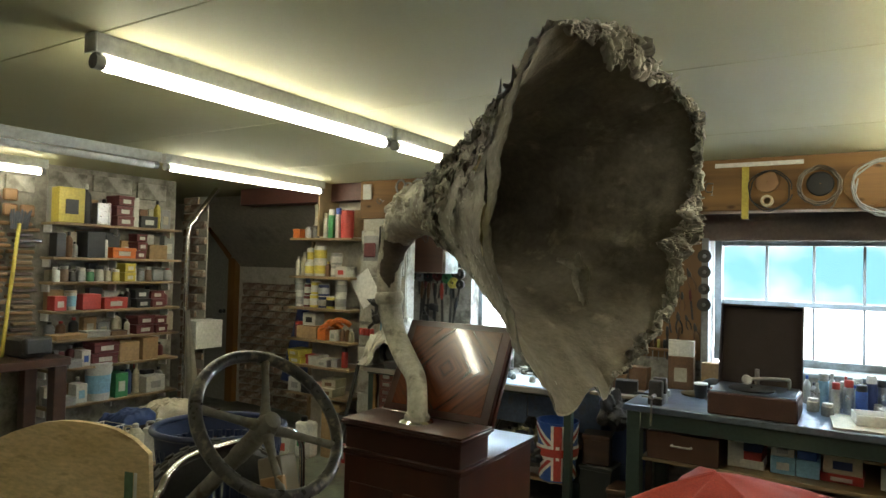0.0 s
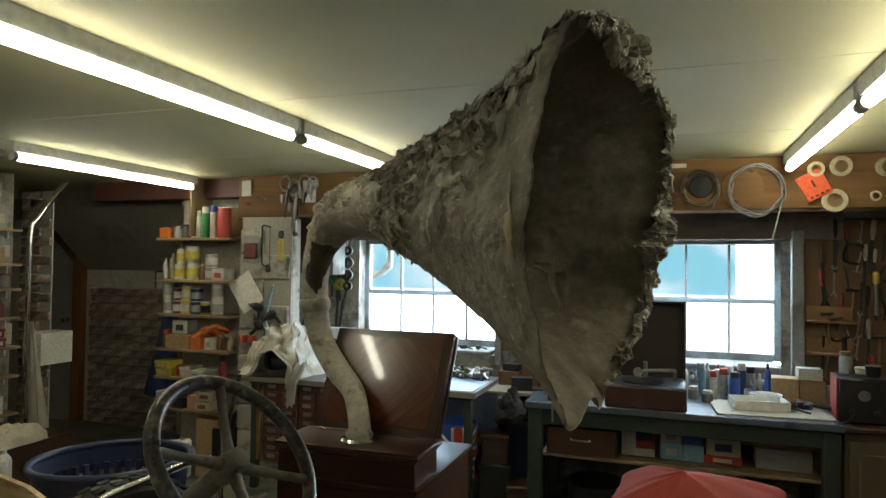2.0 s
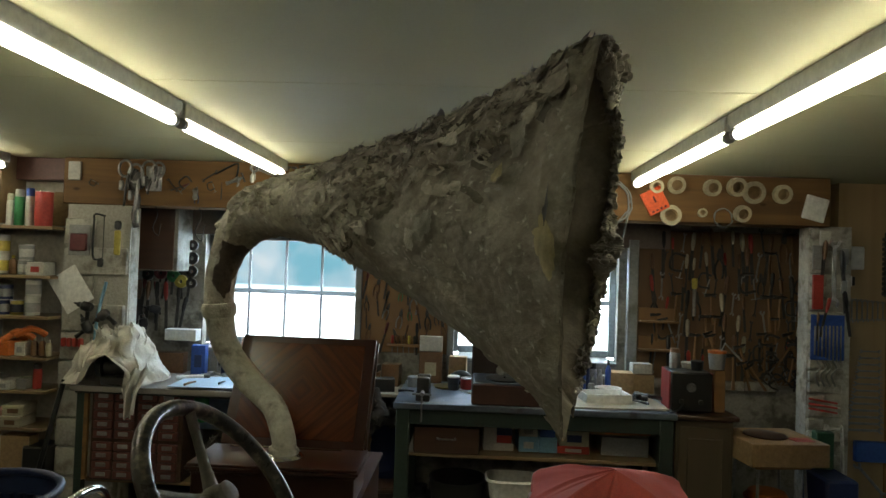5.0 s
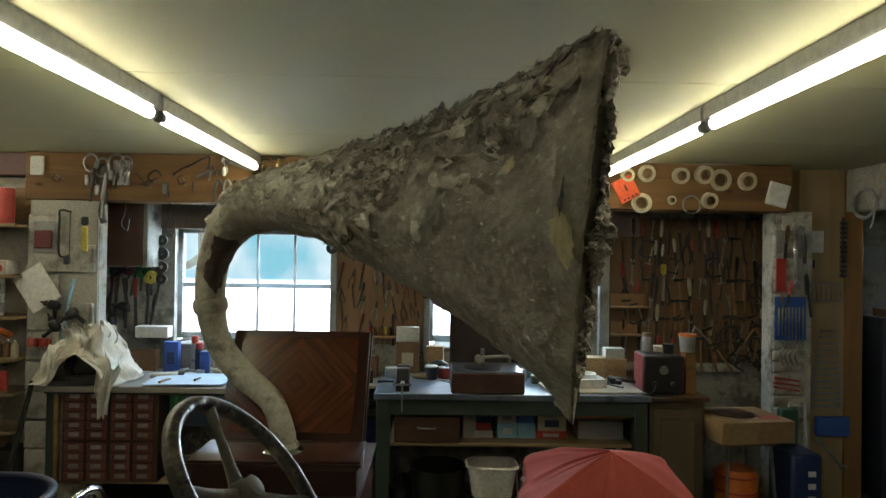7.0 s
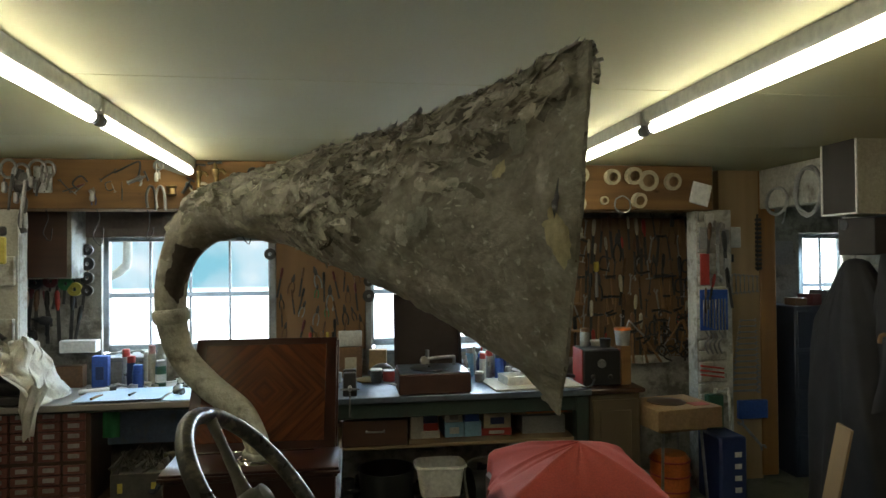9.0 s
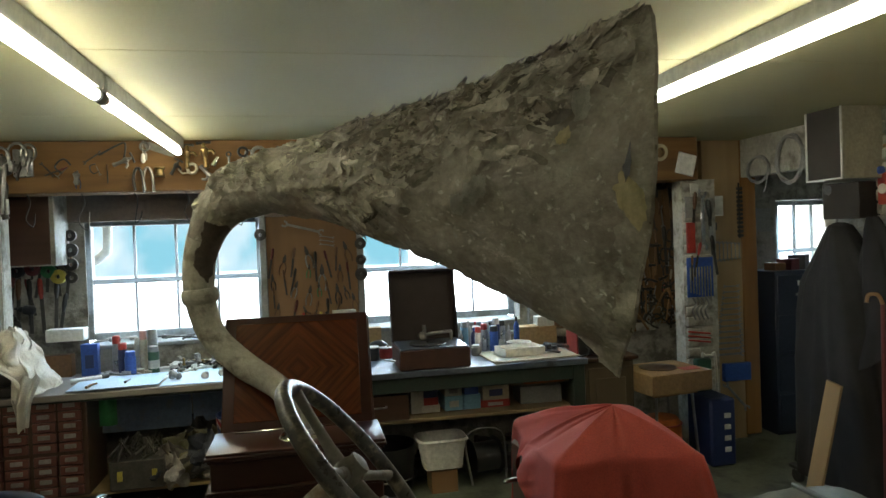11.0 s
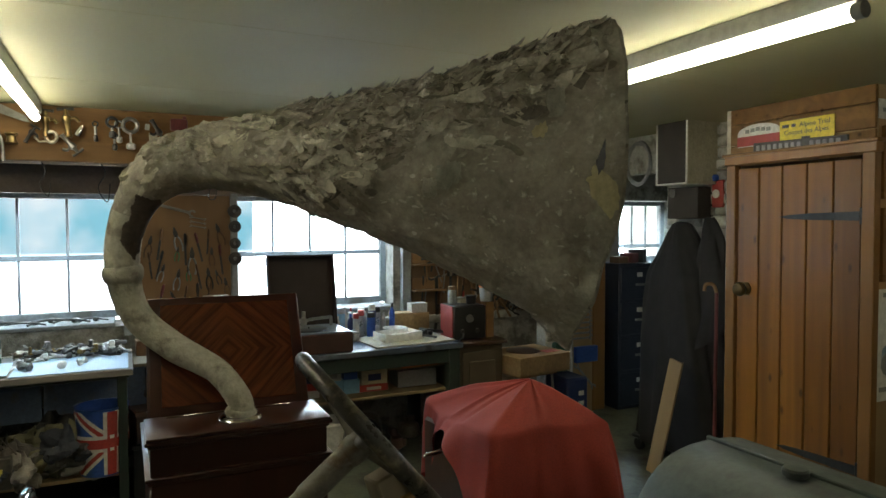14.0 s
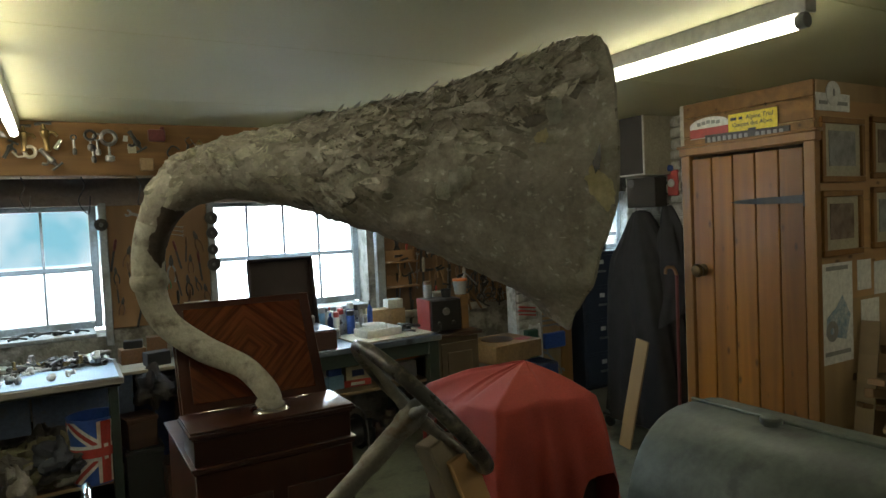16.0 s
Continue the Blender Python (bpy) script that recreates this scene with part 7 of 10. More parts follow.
rsill = random.Random(41)
for k in range(16):                  # oddments along the sill and back of the left bench
    bm = bm_new()
    L = rsill.uniform(0.05, 0.15)
    q = [Vector((-L, 0, 0.008)), Vector((-L * 0.3, rsill.uniform(-0.02, 0.02), rsill.uniform(0.012, 0.03))), Vector((L * 0.4, rsill.uniform(-0.02, 0.02), rsill.uniform(0.012, 0.03))), Vector((L, 0, 0.008))]
    add_tube(bm, smooth_path(q, 3), rsill.uniform(0.005, 0.009), 8)
    add_box(bm, (L * 0.4, 0.0, 0.016), (rsill.uniform(0.03, 0.07), 0.03, 0.03), pose(0, 0, 0, 0, 0, rsill.uniform(0, 90)), 0.006)
    on_sill = k % 2 == 0
    single("metal_offcut", bm, M[rsill.choice(("steel", "dark_steel", "white", "iron"))], "odd metal offcut lying by the window", "metal part",
           (-2.35 + 1.05 * k / 16, rsill.uniform(5.24, 5.36) if on_sill else rsill.uniform(4.92, 5.08), SILL + 0.002 if on_sill else BT), rsill.uniform(-40, 40), "metal offcuts")
for k in range(46):                  # bright scraps, fittings and papers heaped at the back of the left bench
    bm = bm_new()
    kind = k % 5
    q = rsill.uniform(0.6, 1.3)
    if kind == 0:                    # bent strip
        add_sheet(bm, lambda u, v: Vector((0.07 * q * (u - 0.5), 0.022 * (v - 0.5), 0.012 + 0.02 * q * math.sin(3.1 * u + q) ** 2)), 10, 2, 0.002)
    elif kind == 1:                  # pipe elbow
        add_tube(bm, smooth_path([(-0.04 * q, 0, 0.012), (0.0, 0.0, 0.014), (0.02, 0.02, 0.02), (0.022, 0.05 * q, 0.014)], 4), 0.010 * q, 10)
    elif kind == 2:                  # threaded fitting
        add_lathe(bm, [(0.012, 0), (0.018, 0.002), (0.018, 0.012), (0.012, 0.014), (0.012, 0.034), (0.016, 0.036), (0.016, 0.044), (0.008, 0.045)], 12, pose(0, 0, 0.016, rsill.choice((0, 90)), 0, 0))
    elif kind == 3:                  # cast bracket
        add_box(bm, (0, 0, 0.008), (0.07 * q, 0.04, 0.014), None, 0.004)
        add_box(bm, (0.02 * q, 0, 0.03), (0.014, 0.036, 0.045), None, 0.004)
        add_tube(bm, [(-0.02, 0, 0.014), (-0.02, 0, 0.034)], 0.009, 10)
    else:                            # crumpled slip of paper
        add_sheet(bm, lambda u, v: Vector((0.10 * q * (u - 0.5), 0.07 * (v - 0.5), 0.012 + 0.016 * noise.noise(Vector((u * 3 + k, v * 3, q))))), 8, 6, 0.001)
    mat = M["paper"] if kind == 4 else M[rsill.choice(("steel", "steel", "white", "brass", "dark_steel", "alloy"))]
    lift = 0.026 * (k % 3) if k > 16 else 0
    single("metal_offcut" if kind != 4 else "paper_scrap", bm, mat, "small metal fitting in the heap by the window" if kind != 4 else "crumpled white paper scrap in the bench clutter",
           "metal part" if kind != 4 else "paper", (rsill.uniform(-1.86, -1.26), rsill.uniform(4.90, 5.12), BT + lift), rsill.uniform(0, 360), "metal offcuts" if kind != 4 else "paper scraps")
for k in range(34):                  # dark lumps for the clutter, added to deepen the shade under the benches
    bm = bm_new()
    r0 = rsill.uniform(0.04, 0.10)
    h0 = rsill.uniform(0.06, 0.20)
    add_lathe(bm, [(r0 * 0.7, 0), (r0, 0.02), (r0 * rsill.uniform(0.7, 1), h0 * 0.6), (r0 * 0.5, h0 * 0.7), (r0 * rsill.uniform(0.3, 0.6), h0)], 14)
    add_box(bm, (r0 * 0.6, 0, h0 * 0.35), (r0 * 1.2, r0 * 0.6, h0 * 0.4), None, 0.008)
    left = k % 3 == 0
    single("machine_part", bm, M[rsill.choice(("dark_steel", "iron", "black", "alloy", "walnut"))], "dark lump added among the shaded clutter under the bench", "machine part",
           (rsill.uniform(-1.9, -1.28) if left else rsill.uniform(-0.75, 0.85), rsill.uniform(4.75, 5.05), 0.212 if left else 0.0), rsill.uniform(0, 360), "machine parts")

bd = thing("plastic_drum", "dark blue plastic drum between the benches", "drum", (-1.03, 4.98, 0))
plathe("drum_body", [(0.15, 0), (0.165, 0.03), (0.165, 0.24), (0.17, 0.25), (0.165, 0.26), (0.165, 0.52), (0.15, 0.58), (0.10, 0.60)], pm("dark blue"), bd, seg=28)
plathe("drum_cap", [(0.05, 0.60), (0.05, 0.63), (0.03, 0.635)], M["black"], bd, (0.05, 0, 0))
for k, (x, y, w, d, h, m) in enumerate(((-1.10, 4.70, 0.22, 0.2, 0.34, "black"), (-0.92, 4.62, 0.16, 0.2, 0.24, "walnut"), (-1.12, 4.70, 0.18, 0.18, 0.20, "walnut"), (-0.90, 5.05, 0.12, 0.14, 0.74, "walnut"))):
    t = thing("storage_box", "dark storage box stacked between the benches", "box", (x, y, 0.342 if k == 2 else 0), 6 * k, "dark boxes")
    pbox("box_body", (0, 0, h / 2), (w, d, h), M[m], t, 0.006)
    pbox("box_lid", (0, 0, h - 0.02), (w + 0.012, d + 0.012, 0.03), M[m], t, 0.004)
rag_heap((-1.0, 4.80, 0.60), 5, (0.10, 0.12, 0.05), [(0.05, 0.045, 0.045), (0.10, 0.09, 0.085)], 15, "dark crumpled cloth piled between the benches")

bm = bm_new()
add_box(bm, (0, 0, 0.003), (0.60, 0.50, 0.006), None, 0.002)
single("metal_sheet", bm, M["pale_sheet"], "pale blue metal sheet lying on the bench", "metal sheet", (-1.525, 4.715, BT))
bm = bm_new()
add_box(bm, (0, 0, 0.003), (0.52, 0.40, 0.006), pose(0, 0, 0, 0, 0, 3), 0.002)
single("metal_sheet", bm, M["pale_sheet"], "pale blue metal sheet lying on the bench", "metal sheet", (-2.10, 4.67, BT + 0.010))
bm = bm_new()
add_box(bm, (0, 0, 0), (0.356, 0.40, 0.022), None, 0.003)
single("shelf_plank", bm, M["grey_timber"], "worn plank bridging the gap between the benches", "plank", (-1.02, 4.94, 0.80))
for x, y, w, d, h, z, a in ((-1.10, 5.06, 0.16, 0.12, 0.10, 0, 4), (-0.94, 5.08, 0.13, 0.10, 0.16, 0, -6), (-1.09, 5.07, 0.12, 0.09, 0.05, 0.10, -8), (-0.97, 4.86, 0.15, 0.10, 0.09, 0, 12)):
    carton((x, y, 0.811 + z), w, d, h, "black" if z or a > 5 else "brown", None, a, "boxes between the benches", "on the plank between the benches")
bm = bm_new()
add_box(bm, (0, 0, 0), (0.125, 0.002, 0.06))
single("paper_notice", bm, M["paper"], "small white paper notice pinned beside the window", "notice", (-1.19, 5.185, 1.095))
rc = random.Random(19)
for k in range(16):                  # crowded bottles and pots at the back of the benches
    x = 0.12 + 0.036 * k + rc.uniform(-0.01, 0.01)
    y = 5.09 - 0.07 * (k % 3) + rc.uniform(-0.01, 0.01)
    if k % 4 == 3:
        jar((x, y, BT), 0.026, rc.uniform(0.06, 0.12), rc.choice(("cream", "brown", "white", "grey")), rc.choice(("white", "black", "red")), "bench bottles", "on the bench")
    else:
        bottle((x, y, BT), rc.uniform(0.018, 0.026), rc.uniform(0.12, 0.24), rc.choice(("white", "blue", "silver", "white", "pale blue", "dark blue")), rc.choice(("white", "red", "blue", "black")), None, "bench bottles", "on the bench")
for k, (x, y, r, h, c) in enumerate(((-2.06, 4.98, 0.035, 0.03, "cream"), (-1.98, 4.93, 0.032, 0.028, "cream"), (-2.12, 4.90, 0.03, 0.035, "silver"), (-0.30, 4.95, 0.04, 0.05, "black"), (-0.68, 4.75, 0.03, 0.04, "silver"), (-0.76, 4.9, 0.045, 0.07, "grey"))):
    t = thing("flat_tin", f"small flat {c} tin lying on the bench", "tin", (x, y, BT), 0, "flat tins")
    plathe("tin_body", [(r * 0.96, 0), (r, 0.003), (r, h * 0.7)], pm(c), t, seg=20)
    plathe("tin_lid", [(r * 1.03, h * 0.62), (r * 1.03, h), (r * 0.95, h + 0.002)], pm(c), t, seg=20)
for k in range(10):
    bm = bm_new()
    L = rc.uniform(0.06, 0.16)
    add_tube(bm, [(-L / 2, 0, 0.010), (0, rc.uniform(-0.01, 0.01), 0.012), (L / 2, 0, 0.010)], [0.009, rc.uniform(0.006, 0.01), 0.005], 8)
    single("hand_tool", bm, M[rc.choice(("dark_steel", "steel", "black", "iron", "board"))], "small hand tool lying loose on the bench", "hand tool", (rc.choice((-2.3, -1.95, -0.7, -0.45, 0.72)) + rc.uniform(-0.1, 0.1), rc.uniform(4.5, 4.85), BT + 0.018), rc.uniform(0, 180), "loose bench tools")
wt2 = thing("white_trunking", "pale block shelf on the wall beside the window", "wall box", (-2.545, 5.12, 1.075))
pbox("box_body", (0, 0, 0.045), (0.24, 0.10, 0.085), M["white"], wt2, 0.004)

# ---------------------------------------------------------------- tool boards on the back wall
bm = bm_new()
add_box(bm, (0, 0, 0), (0.70, 0.02, 0.86), None, 0.003)
single("tool_board", bm, M["board"], "brown plywood tool board between the windows", "tool board", (-0.87, 5.185, 1.47))
for x in (-1.235, -0.515):           # wooden posts with reels
    bm = bm_new()
    add_box(bm, (0, 0, 0), (0.05, 0.05, 0.98), None, 0.004)
    single("post", bm, M["frame_paint"], "worn grey upright post beside the window", "post", (x + (0.012 if x < -1 else 0), 5.175, 1.42))
for k, (x, z) in enumerate(((-0.515, 1.78), (-0.515, 1.67), (-0.515, 1.55), (-0.515, 1.44), (-1.235, 1.76), (-2.50, 1.80), (-2.50, 1.70), (-2.50, 1.60), (-2.50, 1.51))):
    bm = bm_new()
    add_lathe(bm, [(0.014, 0), (0.045 - 0.004 * (k % 3), 0), (0.047 - 0.004 * (k % 3), 0.03), (0.014, 0.032), (0.014, 0)], 24, pose(0, -0.028, 0, 90, 0, 0), False)
    single("cutting_disc", bm, M["dark_steel"], "dark round disc hung on the post", "disc", (x, 5.175, z), 0, "hanging discs")
TB = 5.173
cols = ("dark red", "black", "brown", "black", "dark blue", "dark green", "black")
for j, z in enumerate((1.58, 1.46, 1.34, 1.22)):
    for k in range(8):
        if rnd.random() < 0.3:
            file_tool((-1.16 + k * 0.078, TB, z + rnd.uniform(-0.02, 0.03)), 0, rnd.uniform(0.5, 0.8), "tools between the windows", rnd.choice(("brown", "black", "dark red")), rnd.uniform(-14, 14))
            continue
        if rnd.random() < 0.28:
            continue
        pl = pliers((-1.16 + k * 0.078 + 0.02 * (j % 2) + rnd.uniform(-0.028, 0.028), TB, z + rnd.uniform(-0.05, 0.05)), 0, rnd.uniform(0.5, 1.05), rnd.choice(("dark red", "red", "brown", "black", "green", "brown", "grey")), "tools between the windows")
        pl.matrix_world = pl.matrix_world @ pose(0, 0, 0, 0, rnd.uniform(-22, 22), 0)
spanner((-0.93, TB, 1.80), 0, 0.30, 105, "tools between the windows")
for k in range(3):
    spanner((-0.76, TB, 1.73 - 0.03 * k), 0, 0.11, 100, "tools between the windows")
rack = thing("screwdriver_rack", "wooden rack of small hand tools under the board", "tool rack", (-0.78, 5.14, 1.10))
pbox("rack_board", (0, 0, 0), (0.42, 0.05, 0.018), M["board"], rack)
for k in range(9):
    screwdriver((-0.95 + k * 0.042, 5.155, 1.112), 0, 0.8, ("red", "brown", "brown", "yellow", "black", "brown", "brown", "red", "black")[k], "tools between the windows")

# board right of the windows
bm = bm_new()
add_box(bm, (0.12, 0, 0), (1.30, 0.02, 1.12), None, 0.003)
single("tool_board", bm, M["tool_board_wood"], "dark brown tool board crowded with hand tools", "tool board", (1.40, 5.185, 1.47))
bm = bm_new()
add_box(bm, (0, 0, 0), (0.075, 0.06, 1.0), None, 0.005)
single("post", bm, M["frame_paint"], "flaking grey upright post beside the window", "post", (0.83, 5.165, 1.45))
R = random.Random(23)
for j, (z, n) in enumerate(((1.95, 16), (1.80, 15), (1.64, 15), (1.48, 14), (1.32, 13), (1.18, 12), (1.04, 10))):
    for k in range(n):
        x = 0.95 + (k + 0.5) * 1.15 / n + R.uniform(-0.02, 0.02)
        pick = R.random()
        at = (x, TB, z + R.uniform(-0.03, 0.03))
        if pick < 0.13:
            hammer((x, TB, z + 0.08), 0, R.uniform(0.7, 1.0), "tools right of the windows", R.uniform(-6, 6))
        elif pick < 0.62:
            file_tool(at, 0, R.uniform(0.7, 1.35), "tools right of the windows", R.choice(("brown", "brown", "black", "red", "cream")), R.uniform(-8, 8))
        elif pick < 0.69:
            clamp(at, 0, R.uniform(0.8, 1.3), "tools right of the windows", R.uniform(-20, 20))
        elif pick < 0.93:
            spanner(at, 0, R.uniform(0.14, 0.22), R.uniform(-12, 12), "tools right of the windows", R.choice(("dark_steel", "steel", "steel")))
        else:
            pliers(at, 0, R.uniform(0.8, 1.2), R.choice(("dark red", "black", "brown")), "tools right of the windows")
sd = thing("screwdriver", "large screwdriver with yellow and black handle", "screwdriver", (1.28, TB, 1.60))
plathe("handle", [(0.014, 0), (0.02, 0.01), (0.022, 0.07), (0.016, 0.08)], pm("yellow"), sd, (0, -0.03, 0), 14)
pcyl("blade", (0, -0.03, 0), (0, -0.03, -0.2), 0.012, M["steel"], sd, 10)
for z, w, x in ((1.35, 0.28, 1.02), (1.14, 0.28, 1.02)):
    bm = bm_new()
    add_box(bm, (0, 0, 0), (w, 0.09, 0.016), None, 0.003)
    add_box(bm, (0, 0.03, 0.05), (w, 0.012, 0.1), None, 0.003)
    single("small_shelf", bm, M["board"], "narrow wooden tool shelf on the wall", "shelf", (x, 5.13, z))
sw = thing("red_saw", "red-handled long blade hung across the board", "saw", (1.02, TB, 1.37))
pbox("saw_blade", (0, -0.012, 0), (0.26, 0.006, 0.02), pm("red"), sw, 0.002)

# ---------------------------------------------------------------- pillar and whitewashed wall at the left
PY = 4.608
bm = bm_new()
add_box(bm, (0, 0, 0), (0.215, 0.0025, 0.27), pose(0, 0, 0, 0, -33, 0))
single("paper_sheet", bm, M["paper"], "blank white paper sheet pinned askew on the pillar", "paper", (-3.11, PY - 0.010, 1.46))
pk = thing("blister_pack", "clear packet of dark red parts hung on the pillar", "packet", (-3.07, PY, 1.80))
pbox("backing", (0, -0.006, 0), (0.15, 0.006, 0.21), pm("grey"), pk, 0.002)
pbox("filling", (0, -0.018, -0.015), (0.12, 0.02, 0.12), pm("dark red"), pk, 0.008)
hs = thing("hacksaw", "black hacksaw hung on the pillar", "hacksaw", (-2.93, PY, 1.82))
bm = bm_new()
add_tube(bm, smooth_path([(0.04, -0.02, 0.15), (-0.03, -0.02, 0.16), (-0.035, -0.02, 0.1), (-0.035, -0.02, -0.12), (0.0, -0.02, -0.15), (0.03, -0.02, -0.14)], 4), 0.007, 8)
add_tube(bm, [(0.035, -0.02, 0.15), (0.035, -0.02, -0.14)], 0.003, 6)
part("saw_frame", bm, M["black"], hs)
pbox("grip", (0.02, -0.02, -0.17), (0.04, 0.025, 0.06), M["black"], hs, 0.008)
ys = thing("yellow_saw", "small saw with yellow plastic handle hung on the pillar", "saw", (-2.80, PY, 1.82))
pbox("yellow_grip", (0, -0.016, -0.03), (0.045, 0.02, 0.17), pm("yellow"), ys, 0.008)
pbox("black_end", (0.0, -0.016, 0.09), (0.05, 0.022, 0.06), M["black"], ys, 0.01)
rb = thing("red_hook_rack", "red plastic hook rack on the pillar", "hook rack", (-3.08, PY, 1.10))
for k in range(4):
    pbox("hook", (-0.06 + 0.04 * k, -0.02, 0), (0.03, 0.035, 0.06), pm("red"), rb, 0.008)
spk = thing("wall_cabinet", "dark-fronted white loudspeaker box on the wall", "loudspeaker", (-2.705, 5.04, 1.60))
pbox("cabinet_box", (0, 0, 0.24), (0.37, 0.26, 0.48), M["dull_whitewash"], spk, 0.005)
pbox("grille", (-0.012, -0.134, 0.24), (0.34, 0.01, 0.46), M["walnut"], spk, 0.003)
WL = 5.197
for k, x in enumerate((-2.93, -2.86, -2.79, -2.72, -2.62)):
    file_tool((x, WL, 1.42), 0, 1.25, "tools beside the window", ("brown", "brown", "black", "red", "black")[k], R.uniform(-4, 4))
for k, (x, z, c) in enumerate(((-3.02, 1.58, "black"), (-2.94, 1.57, "grey"), (-2.86, 1.57, "black"), (-2.76, 1.58, "dark red"), (-2.66, 1.56, "green"), (-2.60, 1.52, "yellow"))):
    bm = bm_new()
    add_lathe(bm, [(0.016, 0), (0.05, 0.004), (0.048, 0.035), (0.016, 0.04), (0.016, 0)], 20, pose(0, -0.004, 0, 90, 0, 0), False)
    single("tape_reel", bm, pm(c), f"{c} reel hung on the whitewashed wall", "reel", (x, WL, z), 0, "hanging reels")
for k, (x, y, z, a, c) in enumerate(((-2.99, PY, 1.35, 15, "black"), (-2.87, PY, 1.29, -40, "dark_steel"), (-2.98, PY, 1.22, 60, "black"), (-2.80, WL, 1.30, 10, "iron"), (-2.88, WL, 1.20, 80, "black"))):
    tl = thing("hand_drill", "dark old hand drill hung on the whitewashed wall", "hand drill", (x, y, z), 0, "tools beside the window")
    m = pose(0, -0.03, 0, 0, a, 0)
    bm = bm_new()
    add_lathe(bm, [(0.006, -0.085), (0.010, -0.06), (0.018, -0.055), (0.020, -0.03), (0.032, -0.02), (0.034, 0.03), (0.024, 0.045), (0.008, 0.05)], 14, m @ pose(0, 0, 0, 0, 90, 0))
    part("drill_body", bm, M[c], tl)
    bm = bm_new()
    add_tube(bm, [m @ Vector(q) for q in ((0.02, 0, -0.02), (0.03, 0, -0.06), (0.035, 0, -0.10))], [0.016, 0.013, 0.016], 10)
    part("grip", bm, M["black"], tl)
bm = bm_new()
add_tube(bm, smooth_path([(-0.02, -0.03, -0.20), (0.0, -0.035, 0.0), (0.045, -0.03, 0.22)], 4), 0.011, 8)
single("bent_bar", bm, pm("pale blue"), "pale blue-grey bent bar hung on the pillar", "bar", (-2.90, PY, 1.30))
bm = bm_new()
add_tube(bm, [(-0.13, -0.12, -0.86), (-0.10, -0.09, -0.62), (0.0, 0.0, 0.0)], 0.016, 10)
single("pole", bm, M["black"], "dark metal pole leaning on the end of the workbench", "pole", (-3.03, 4.44, 0.875))
# bright clamps hung in a bunch from the beam
for k, (x, z, r, L) in enumerate(((-2.76, 2.30, 0.045, 0.26), (-2.69, 2.27, 0.05, 0.34), (-2.60, 2.29, 0.055, 0.16), (-2.54, 2.30, 0.04, 0.12))):
    cl = thing("pipe_clamp", "bright steel clamp hung in a bunch on the beam", "clamp", (x, 4.60, z), 0, "clamps on the beam")
    bm = bm_new()
    add_tube(bm, [(r * math.cos(q * 0.45), 0.008 * k - 0.02, r * 1.25 * math.sin(q * 0.45)) for q in range(14)], 0.009, 8, False, True)
    part("clamp_ring", bm, M["steel"], cl)
    bm = bm_new()
    add_tube(bm, smooth_path([(r * 0.6, -0.02, -r * 0.8), (r * 0.3, -0.03, -L * 0.6), (0.0, -0.02, -L)], 4), [0.011] * 5 + [0.008] * 4, 8)
    part("clamp_arm", bm, M["steel" if k % 2 else "dark_steel"], cl)
    pbox("clamp_jaw", (-r * 0.5, -0.022, -L * 0.45), (0.028, 0.03, 0.07), M["steel"], cl, 0.008)

# ---------------------------------------------------------------- on the beam
BF = 4.638
g = "tape rolls on the beam"
for x, z, r, w, le in ((0.97, 2.30, 0.058, 0.03, 5), (1.20, 2.29, 0.055, 0.045, 8), (1.36, 2.30, 0.062, 0.045, 10), (1.48, 2.265, 0.075, 0.02, 4), (1.66, 2.26, 0.062, 0.035, 8),
                       (0.94, 2.095, 0.068, 0.025, -8), (1.145, 2.12, 0.030, 0.025, 0), (1.40, 2.125, 0.055, 0.04, 12), (0.84, 2.285, 0.045, 0.03, 0)):
    ring_roll((x, BF, z), 0, r, w, g, le)
tagc = thing("orange_card", "bright orange card packet hung askew on the beam", "card", (0.83, BF, 2.19))
bm = bm_new()
add_box(bm, (0, -0.02, 0), (0.145, 0.012, 0.16), pose(0, 0, 0, 0, -28, 0), 0.002)
part("card_body", bm, paint("fluorescent_orange", (0.85, 0.13, 0.04), 0.5), tagc)
pbox("printed_bar", (0.0, -0.028, 0.01), (0.012, 0.003, 0.045), pm("dark red"), tagc, 0, "", pose(0, 0, 0, 0, -28, 0))
for k in range(4):
    pbox("printed_bar", (-0.045 + 0.03 * k, -0.028, -0.062), (0.016, 0.003, 0.012), pm("dark red"), tagc, 0, "", pose(0, 0, 0, 0, -28, 0))
wp = thing("white_packet", "white packet pinned on the beam end", "packet", (1.88, BF, 2.17))
bm = bm_new()
add_box(bm, (0, -0.012, 0), (0.15, 0.016, 0.16), pose(0, 0, 0, 0, 14, 0), 0.006)
part("packet_body", bm, M["paper"], wp)
coil((0.52, BF, 2.17), 0, 0.15, 0.006, 3, pm("grey"), "loops of grey cable hung on the beam", 0.16)
coil((0.20, BF, 2.19), 0, 0.105, 0.006, 7, paint("cable_brown", (0.13, 0.10, 0.07), 0.5), "coil of grey-brown cable hung on the beam", 0.03)
coil((-0.06, BF, 2.17), 0, 0.115, 0.004, 2, M["black"], "thin black cable loop hung on the beam", 0.0)
